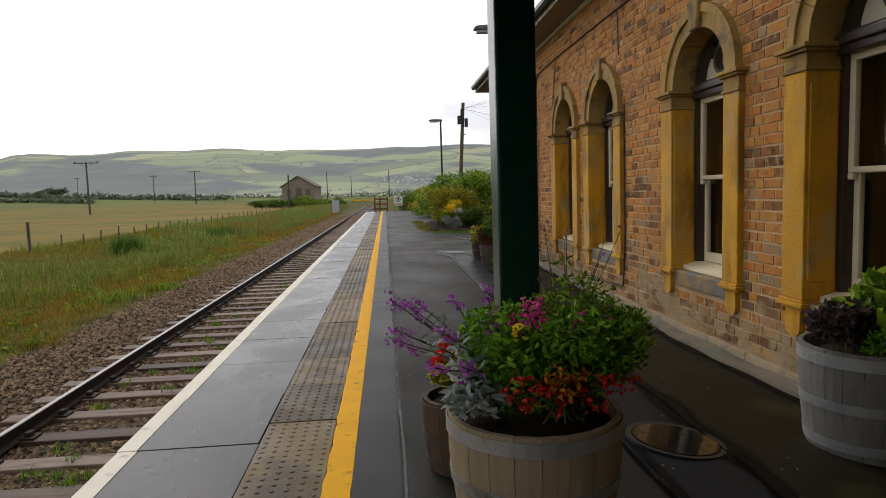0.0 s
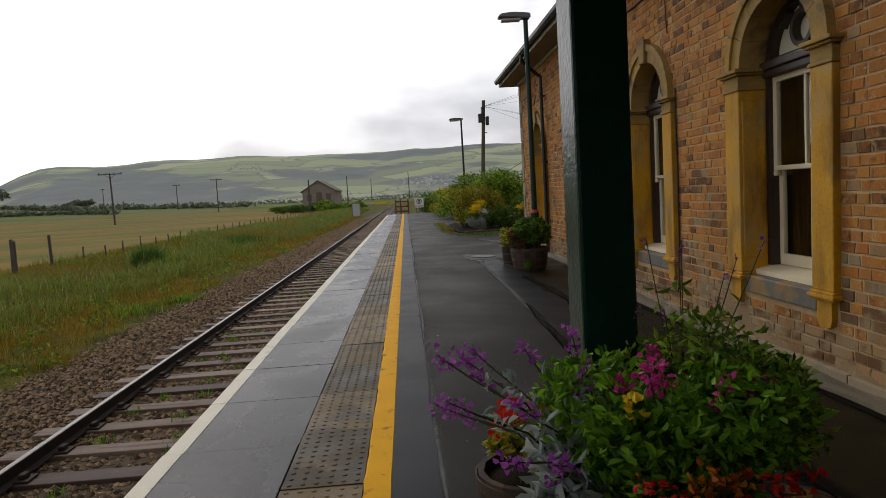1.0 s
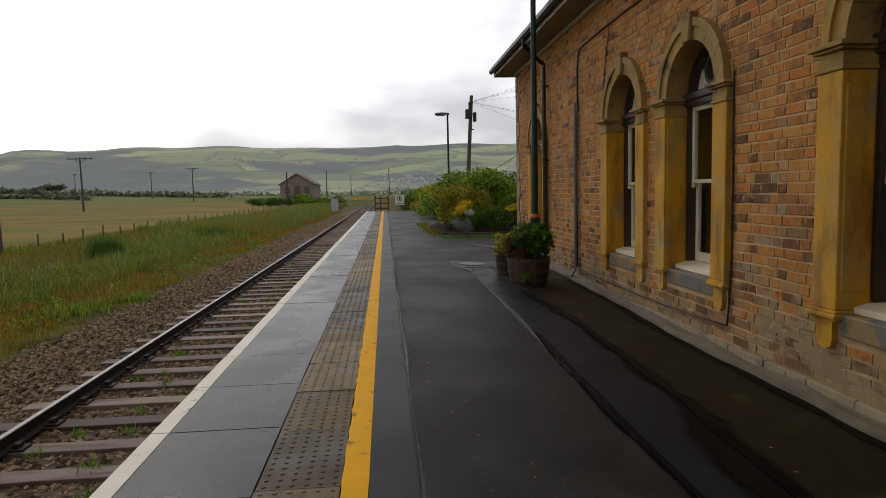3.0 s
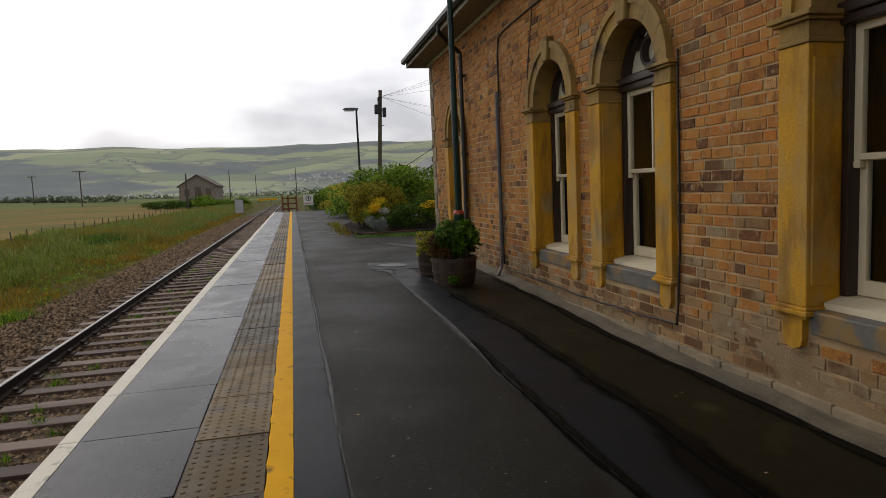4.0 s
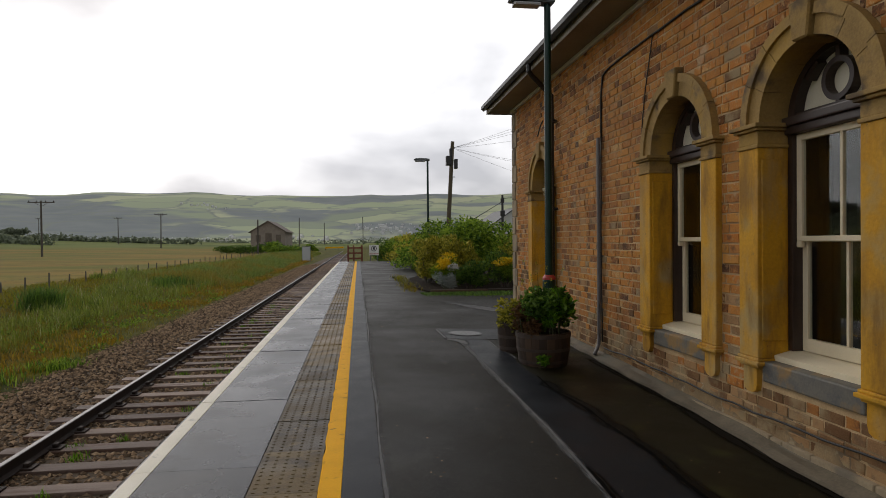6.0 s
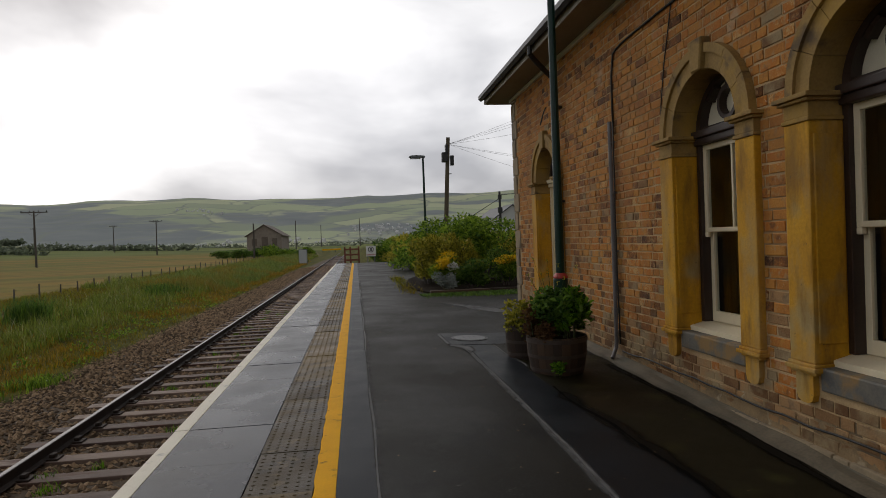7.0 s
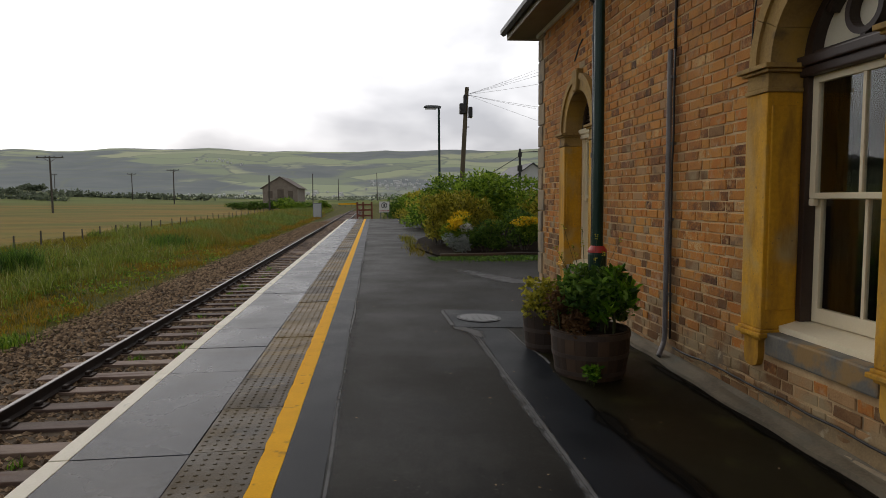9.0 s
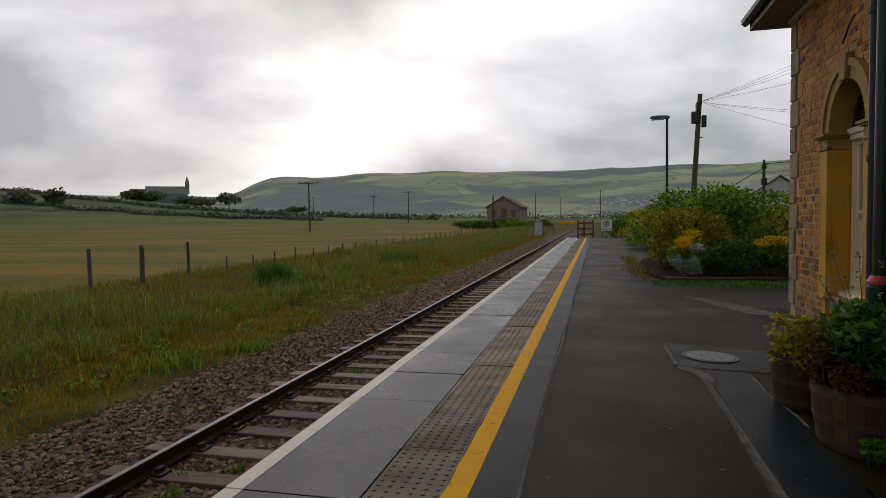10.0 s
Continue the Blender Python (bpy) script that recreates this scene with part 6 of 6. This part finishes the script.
bed()
bush("shrub", (5.75, 26.0, 1.22), (1.85, 1.6, 1.22), 6200, 0.12, M["leaf_mid"], "large dense green shrub in the planted bed", lumps=16)
bush("shrub", (4.35, 27.6, 1.10), (1.2, 1.7, 1.10), 3800, 0.13, M["leaf_mid"], "tall willowy green shrub in the planted bed", lumps=14, narrow=0.3)
bush("shrub", (3.72, 25.2, 0.80), (0.8, 1.4, 0.80), 3400, 0.13, M["leaf_olive"], "feathery olive shrub at the edge of the bed", lumps=12, narrow=0.22, up=0.9)
bush("shrub", (4.5, 24.3, 0.88), (0.9, 0.9, 0.84), 2600, 0.13, M["leaf_olive"], "feathery olive-green shrub in the planted bed", lumps=11, narrow=0.22, up=0.9)
bush("shrub", (4.65, 22.7, 0.48), (0.72, 0.45, 0.42), 2400, 0.075, M["leaf_dark"], "low dark green shrub in the planted bed", lumps=10)
bush("shrub", (5.75, 22.9, 0.55), (0.75, 0.5, 0.5), 2600, 0.075, M["leaf_dark"], "low dark green shrub in the planted bed", lumps=10)
bush("shrub", (6.9, 24.6, 0.82), (1.0, 1.2, 0.82), 2200, 0.11, M["leaf_olive"], "leafy olive shrub in the planted bed", lumps=10, narrow=0.3, up=0.7)
bush("shrub", (7.9, 27.5, 0.92), (1.3, 1.6, 0.92), 2400, 0.14, M["leaf_mid"], "large green shrub behind the bed", lumps=12)
bush("silver_plant", (3.90, 22.30, 0.33), (0.34, 0.25, 0.28), 1500, 0.06, M["leaf_silver"], "low silver-leaved plant in the bed", "plant", trunk=False, narrow=0.3)
bush("white_flowers", (4.15, 22.45, 0.66), (0.2, 0.16, 0.14), 220, 0.045, M["fl_white"], "white daisy-like flowers in the bed", "flowers", trunk=False)


def flower_patch(c, r, n, mat, label, size=0.045):
    b = empty("yellow_flowers", pose(c[0], c[1], 0.1), label, "flowers", "yellow flowers in the bed")
    z = c[2] - 0.1
    tagged(leaves("blooms", clump((0, 0, z), r, n, shell=0.2), size, mat, b, narrow=0.9, up=0.6), kind="stuff")
    leaves("foliage", clump((0, 0, z - 0.25), (r[0] * 1.1, r[1], 0.35), n * 2, shell=0.2), 0.07, M["leaf_mid"], b, narrow=0.35)


flower_patch((3.80, 22.6, 0.74), (0.36, 0.3, 0.24), 650, M["fl_yellow"], "bright yellow ragwort-like flowers in the bed")
flower_patch((4.15, 23.3, 0.92), (0.34, 0.3, 0.16), 300, M["fl_yellow"], "bright yellow flowers behind the silver plant")
flower_patch((5.75, 22.35, 0.80), (0.46, 0.25, 0.2), 650, M["fl_yellow"], "bright yellow flowers over dark leaves")

for i, (x, y, s) in enumerate(((4.3, 36, 1.0), (5.2, 40, 1.1), (4.4, 45, 0.9), (6.0, 48, 1.3), (4.9, 53, 1.0), (6.4, 58, 1.5), (5.4, 66, 1.3), (7.5, 74, 1.8), (8.5, 33, 1.3), (10, 40, 1.6), (9.0, 52, 1.7), (12, 62, 2.0), (7, 88, 1.6), (10.5, 100, 2.2), (8.5, 120, 2.0))):
    bush("hedge_bush", (x, y, 0.05 + 0.55 * s), (1.5 * s, 2.2 * s, 0.72 * s), 1700, 0.17 * s, M["leaf_olive"] if i % 3 else M["leaf_mid"], "overgrown green hedge bush along the platform", "shrub", 12, group="hedge along the platform")


# ---- barrels and their plants ----
def half_barrel(x, y, r, h, mat, hoop, label, n=22, zb=None):
    z = zp(x, y) if zb is None else zb
    b = empty("planter_barrel", pose(x, y, z), label, "planter", "half-barrel planters")
    def rad(t):
        return r * (0.86 + 0.14 * math.sin(0.5 * math.pi * min(1, t * 1.05)))
    for k in range(n):
        a0, a1 = 2 * math.pi * (k + 0.012) / n, 2 * math.pi * (k + 0.988) / n
        bm = bmesh.new()
        rows = []
        for t in (0.0, 0.2, 0.45, 0.7, 1.0):
            rr = rad(t) - (0.004 if t in (0.0, 1.0) else 0)
            rows.append([bm.verts.new((q * math.cos(a), q * math.sin(a), t * h)) for q, a in ((rr, a0), (rr, (a0 + a1) / 2), (rr, a1), (rr - 0.022, a1), (rr - 0.022, a0))])
        for p, q in zip(rows, rows[1:]):
            for i in range(5):
                bm.faces.new((p[i], p[(i + 1) % 5], q[(i + 1) % 5], q[i]))
        bm.faces.new(rows[0][::-1]), bm.faces.new(rows[-1])
        part("stave", bm, mat, b)
    for t0, t1 in ((0.10, 0.19), (0.46, 0.55), (0.86, 0.97)):
        part("hoop", lathe(bmesh.new(), [(rad(t0) + 0.0005, t0 * h), (rad(t0) + 0.005, t0 * h), (rad(t1) + 0.005, t1 * h), (rad(t1) + 0.0005, t1 * h)], 40, cap=False), hoop, b, "metal barrel hoop")
    part("soil", lathe(bmesh.new(), [(r - 0.03, h * 0.80), (r - 0.035, h * 0.88), (r * 0.5, h * 0.93)], 24), M["soil"], b)
    return b


def stems_with_blooms(name, root, tips, mat, bloom, label, category, head=0.05, per=26, r=0.0035, leaf=None):
    s = empty(name, pose(*root), label, category)
    bm = bmesh.new()
    pts = []
    foliage = []
    for tip in tips:
        t = Vector(tip) - Vector(root)
        mid = t * 0.5 + Vector((0, 0, 0.06))
        q = [Vector((random.uniform(-0.08, 0.08), random.uniform(-0.08, 0.08), 0)), mid * 0.6, mid, t * 0.8 + Vector((0, 0, 0.02)), t]
        tube(bm, q, [r, r, r * 0.9, r * 0.8, r * 0.6], 5)
        d = (q[4] - q[3]).normalized()
        for i in range(per):
            u = random.uniform(-2.0, 0.6) * head
            pts.append(t + d * u + Vector((random.gauss(0, 1), random.gauss(0, 1), random.gauss(0, 1))) * head * 0.33)
        for i in range(14):
            u = random.uniform(0.1, 0.75)
            foliage.append(t * u + Vector((random.gauss(0, 0.012), random.gauss(0, 0.012), 0.05 * math.sin(math.pi * u))))
    tagged(part("stems", bm, M["stem"], s), kind="stuff")
    tagged(leaves("blooms", np.array([v[:] for v in pts]), bloom, mat, s, narrow=0.9, up=0.2), kind="stuff")
    if leaf:
        leaves("foliage", np.array([v[:] for v in foliage]), 0.045, leaf, s, narrow=0.22)
    return s


def big_tub():
    half_barrel(2.07, 2.12, 0.35, 0.50, M["oak"], M["hoop"], "large pale oak half-barrel planter with galvanised hoops full of flowers")
    half_barrel(1.84, 2.72, 0.19, 0.36, M["oak_dark"], M["hoop_rust"], "small dark rusty-hooped wooden tub beside the post", 14)
    bush("foliage_plant", (2.16, 2.15, 0.68), (0.40, 0.34, 0.26), 5200, 0.038, M["leaf_fresh"], "dense fresh green flowering foliage in the tub", "plant", 14, trunk=False)
    bush("foliage_plant", (2.32, 2.22, 0.68), (0.32, 0.28, 0.26), 3200, 0.036, M["leaf_mid"], "dense green foliage in the tub", "plant", 10, trunk=False, narrow=0.3)
    bush("foliage_plant", (1.88, 2.10, 0.60), (0.18, 0.22, 0.14), 700, 0.06, M["leaf_silver"], "grey-green wallflower leaves in the tub", "plant", 8, trunk=False, narrow=0.25)
    bush("foliage_plant", (1.84, 2.68, 0.47), (0.20, 0.16, 0.13), 500, 0.05, M["leaf_olive"], "pale green bedding plants in the small tub", "plant", 7, trunk=False)
    r = random.Random(5)
    tips = [(1.62 + r.uniform(-0.12, 0.34), 2.12 + r.uniform(-0.2, 0.4), 0.77 + r.uniform(-0.12, 0.18)) for i in range(18)]
    stems_with_blooms("wallflowers", (1.95, 2.12, 0.50), tips, M["fl_purple"], 0.020, "leggy purple wallflowers leaning out of the tub", "flowers", 0.035, 24, leaf=M["leaf_silver"])
    for pts, m, sz, per, lab in (
            ([(2.02, 1.98, 0.92), (2.06, 2.02, 0.90), (1.98, 2.08, 0.86), (2.22, 1.98, 0.85), (2.36, 2.02, 0.84), (2.12, 2.2, 0.90)], M["fl_pink"], 0.022, 24, "bright magenta flowers above the foliage"),
            ([(1.92, 1.86, 0.62), (1.97, 1.84, 0.58), (2.03, 1.84, 0.64), (2.2, 1.83, 0.60), (2.30, 1.86, 0.66), (2.36, 1.90, 0.60), (2.42, 1.95, 0.63), (1.95, 1.85, 0.68), (2.26, 1.84, 0.56), (2.1, 1.82, 0.57)], M["fl_red"], 0.021, 18, "scarlet snapdragons low in the tub"),
            ([(2.10, 1.84, 0.70), (2.15, 1.83, 0.68), (2.13, 1.82, 0.63), (2.08, 1.83, 0.66), (2.19, 1.85, 0.69)], M["fl_orange"], 0.024, 18, "rust and yellow striped blooms in the tub"),
            ([(1.76, 2.58, 0.60), (1.72, 2.6, 0.56), (1.78, 2.62, 0.64)], M["fl_red"], 0.028, 26, "red geraniums in the small tub"),
            ([(1.99, 2.0, 0.83)], M["fl_yellow"], 0.028, 18, "single yellow bloom among the foliage")):
        c = np.mean(np.array(pts), 0)
        stems_with_blooms("bedding_flowers", (float(c[0]), float(c[1]) + 0.08, 0.5), pts, m, sz, lab, "flowers", 0.036, per)
    tall = [(2.28 + r.uniform(-0.1, 0.25), 2.35 + r.uniform(-0.1, 0.2), 0.95 + r.uniform(0, 0.3)) for i in range(9)]
    stems_with_blooms("tall_stems", (2.25, 2.3, 0.5), tall, M["fl_purple"], 0.012, "tall thin seeding stems rising behind the foliage", "plant", 0.02, 6, 0.0022, leaf=M["leaf_mid"])


def wall_barrel():
    half_barrel(4.21, 2.98, 0.35, 0.62, M["grey_stave"], M["hoop"], "grey weathered half-barrel planter standing against the wall")
    bush("foliage_plant", (4.00, 2.89, 0.54), (0.20, 0.22, 0.15), 800, 0.055, M["leaf_purple"], "bronze-purple heuchera leaves spilling over the barrel", "plant", 8, trunk=False, narrow=0.9)
    bush("foliage_plant", (4.28, 2.98, 0.62), (0.30, 0.28, 0.18), 420, 0.13, M["leaf_mid"], "broad glossy hosta leaves in the barrel", "plant", 8, trunk=False, narrow=0.6)
    bush("foliage_plant", (4.22, 2.72, 0.48), (0.28, 0.14, 0.14), 900, 0.035, M["leaf_fresh"], "small trailing green bedding leaves in the barrel", "plant", 8, trunk=False)
    bush("bedding_flowers", (4.22, 2.64, 0.50), (0.22, 0.08, 0.10), 90, 0.022, M["fl_blue"], "small blue lobelia flowers on the barrel edge", "flowers", 8, trunk=False)
    bush("bedding_flowers", (4.26, 2.70, 0.62), (0.14, 0.08, 0.06), 60, 0.03, M["fl_yellow"], "small yellow pansies in the barrel", "flowers", 5, trunk=False)


def lamp_barrels():
    half_barrel(3.62, 11.72, 0.33, 0.40, M["oak_dark"], M["hoop_rust"], "dark oak half-barrel planter with rusty hoops by the lamp post")
    half_barrel(3.48, 12.58, 0.23, 0.42, M["oak_dark"], M["hoop_rust"], "smaller dark wooden barrel planter behind its neighbour", 16)
    bush("foliage_plant", (3.64, 11.73, 0.52), (0.36, 0.33, 0.36), 2400, 0.07, M["leaf_dark"], "leafy green shrub filling the dark barrel", "plant", 12, trunk=False, narrow=0.6)
    bush("foliage_plant", (3.74, 11.62, 0.58), (0.20, 0.19, 0.34), 700, 0.09, M["leaf_fresh"], "broad fresh green leaves in the dark barrel", "plant", 8, trunk=False, narrow=0.4, up=1.0)
    bush("foliage_plant", (3.38, 11.70, 0.42), (0.20, 0.24, 0.24), 1000, 0.05, M["leaf_brown"], "withered reddish-brown foliage hanging from the barrel", "plant", 8, trunk=False)
    bush("foliage_plant", (3.44, 12.45, 0.44), (0.28, 0.26, 0.22), 700, 0.06, M["leaf_olive"], "olive green plant in the small barrel", "plant", 8, trunk=False)
    bush("foliage_plant", (3.5, 11.36, 0.03), (0.09, 0.06, 0.10), 120, 0.05, M["leaf_fresh"], "small green weed at the foot of the barrel", "plant", 4, trunk=False)
    r = random.Random(8)
    tips = [(3.55 + r.uniform(-0.25, 0.3), 11.75 + r.uniform(-0.2, 0.2), 0.9 + r.uniform(0, 0.3)) for i in range(12)]
    stems_with_blooms("tall_stems", (3.6, 11.75, 0.38), tips, M["leaf_olive"], 0.018, "thin pale seeding stems above the barrel plants", "plant", 0.02, 8, 0.002)


big_tub()
wall_barrel()
lamp_barrels()


# ---- the distance ----
def church():
    x, y = -294, 404
    z = land_height(x, y)
    c = empty("church", pose(x, y, z - 1, 0, 0, 38), "stone church, greyed by painted haze, with a small pointed bellcote on a rise", "church")
    part("nave", boxed(-17, 10, -5, 5, 0, 9), M["far_stone"], c)
    part("roof", section_roof(-17.5, 10.5, 5.5, 8.9, 14.5), M["far_stone"], c)
    part("chancel", boxed(-27, -17, -4, 4, 0, 8), M["far_stone"], c)
    part("roof", section_roof(-27.5, -17.5, 4.5, 7.9, 12.6), M["far_stone"], c)
    part("bellcote", boxed(8.6, 11.4, -1.5, 1.5, 9, 17.5), M["far_stone"], c)
    bm = bmesh.new()
    bmesh.ops.create_cone(bm, cap_ends=True, segments=4, radius1=2.0, radius2=0.05, depth=4.5, matrix=Matrix.Translation((10, 0, 19.7)) @ Matrix.Rotation(math.pi / 4, 4, "Z"))
    part("spirelet", bm, M["far_stone"], c)


def section_roof(x0, x1, w, z0, z1):
    return prism(bmesh.new(), [(-w, z0), (w, z0), (0, z1)], x0, x1)


church()


def far_trees(c, r, n, size, label, mat="leaf_far"):
    b = empty("tree", pose(c[0], c[1], land_height(c[0], c[1])), label, "tree", "distant trees")
    pts = clump((0, 0, c[2]), r, n, lumps=12)
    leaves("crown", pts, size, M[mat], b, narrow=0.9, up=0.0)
    part("trunk", tube(bmesh.new(), [(0, 0, -0.5), (0.1, 0, c[2] * 0.6), (0.2, 0, c[2])], [0.05 * c[2], 0.04 * c[2], 0.02 * c[2]], 7), M["far_stone"], b)


# leaf colour lifted and greyed to imitate haze over the far trees
M["leaf_far"] = leaf_material("haze_paled_leaf", (0.125, 0.15, 0.10), (0.20, 0.23, 0.155))
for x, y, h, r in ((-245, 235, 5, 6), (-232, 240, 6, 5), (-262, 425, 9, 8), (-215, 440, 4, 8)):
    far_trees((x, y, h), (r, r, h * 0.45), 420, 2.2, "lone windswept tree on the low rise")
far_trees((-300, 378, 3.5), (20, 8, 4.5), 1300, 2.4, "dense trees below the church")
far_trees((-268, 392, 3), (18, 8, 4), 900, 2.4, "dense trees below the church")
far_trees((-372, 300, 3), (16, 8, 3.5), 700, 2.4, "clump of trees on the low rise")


def hedgerows():
    pts = []
    for (x0, y0), (x1, y1), h, n in (((-420, 330), (-60, 262), 2.2, 2600), ((-300, 260), (-95, 225), 1.8, 1600), ((-700, 520), (-40, 420), 4.0, 2600), ((-900, 760), (300, 700), 6.0, 3600), ((-420, 560), (240, 600), 4.0, 2200), ((40, 240), (180, 300), 4.0, 1200), ((-260, 880), (420, 860), 8.0, 2600)):
        t = rng.uniform(0, 1, n)
        x, y = x0 + (x1 - x0) * t, y0 + (y1 - y0) * t + 4 * np.sin(t * 30)
        zz = np.array([land_height(float(a), float(b)) for a, b in zip(x, y)])
        lump = 0.55 + 0.45 * np.abs(np.sin(t * 43) * np.sin(t * 17 + 1))
        pts.append(np.stack([x + rng.normal(0, h * 0.4, n), y + rng.normal(0, h * 0.4, n), zz + rng.uniform(0, 1, n) * h * lump], 1))
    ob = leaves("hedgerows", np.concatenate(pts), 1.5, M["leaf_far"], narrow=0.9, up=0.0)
    tagged(ob, "hedges and tree belts between the far fields, paled by painted haze", "hedgerow", kind="stuff")


hedgerows()


def village():
    bm = bmesh.new()
    box(bm, -5, 5, -3.5, 3.5, -3, 5)
    prism(bm, [(-3.9, 4.9), (3.9, 4.9), (0, 8.2)], -5.2, 5.2)
    me = bpy.data.meshes.new("cottage")
    bm.to_mesh(me), bm.free()
    me.materials.append(M["render_white"])
    r = random.Random(3)
    spots = [(2.6 + r.gauss(0, 1.3), 1330 + r.uniform(-100, 160)) for i in range(40)] + [(-13.0 + r.gauss(0, 0.9), 1850 + r.uniform(-20, 140)) for i in range(16)] + [(-12.5 + r.uniform(-3, 4), 1150 + r.uniform(-60, 60)) for i in range(12)] + [(-4 + r.uniform(-2.5, 2), 1200 + r.uniform(-90, 60)) for i in range(12)]
    for az, d in spots:
        x, y = d * math.sin(radians(az)), d * math.cos(radians(az))
        o = new("cottage", me)
        s = r.uniform(0.4, 0.75)
        o.matrix_world = pose(x, y, land_height(x, y), 0, 0, r.uniform(0, 180)) @ Matrix.Diagonal((s, s, s, 1))
        tagged(o, "small white distant cottage on the hillside", "house", "hillside village")


village()
brick_wall()
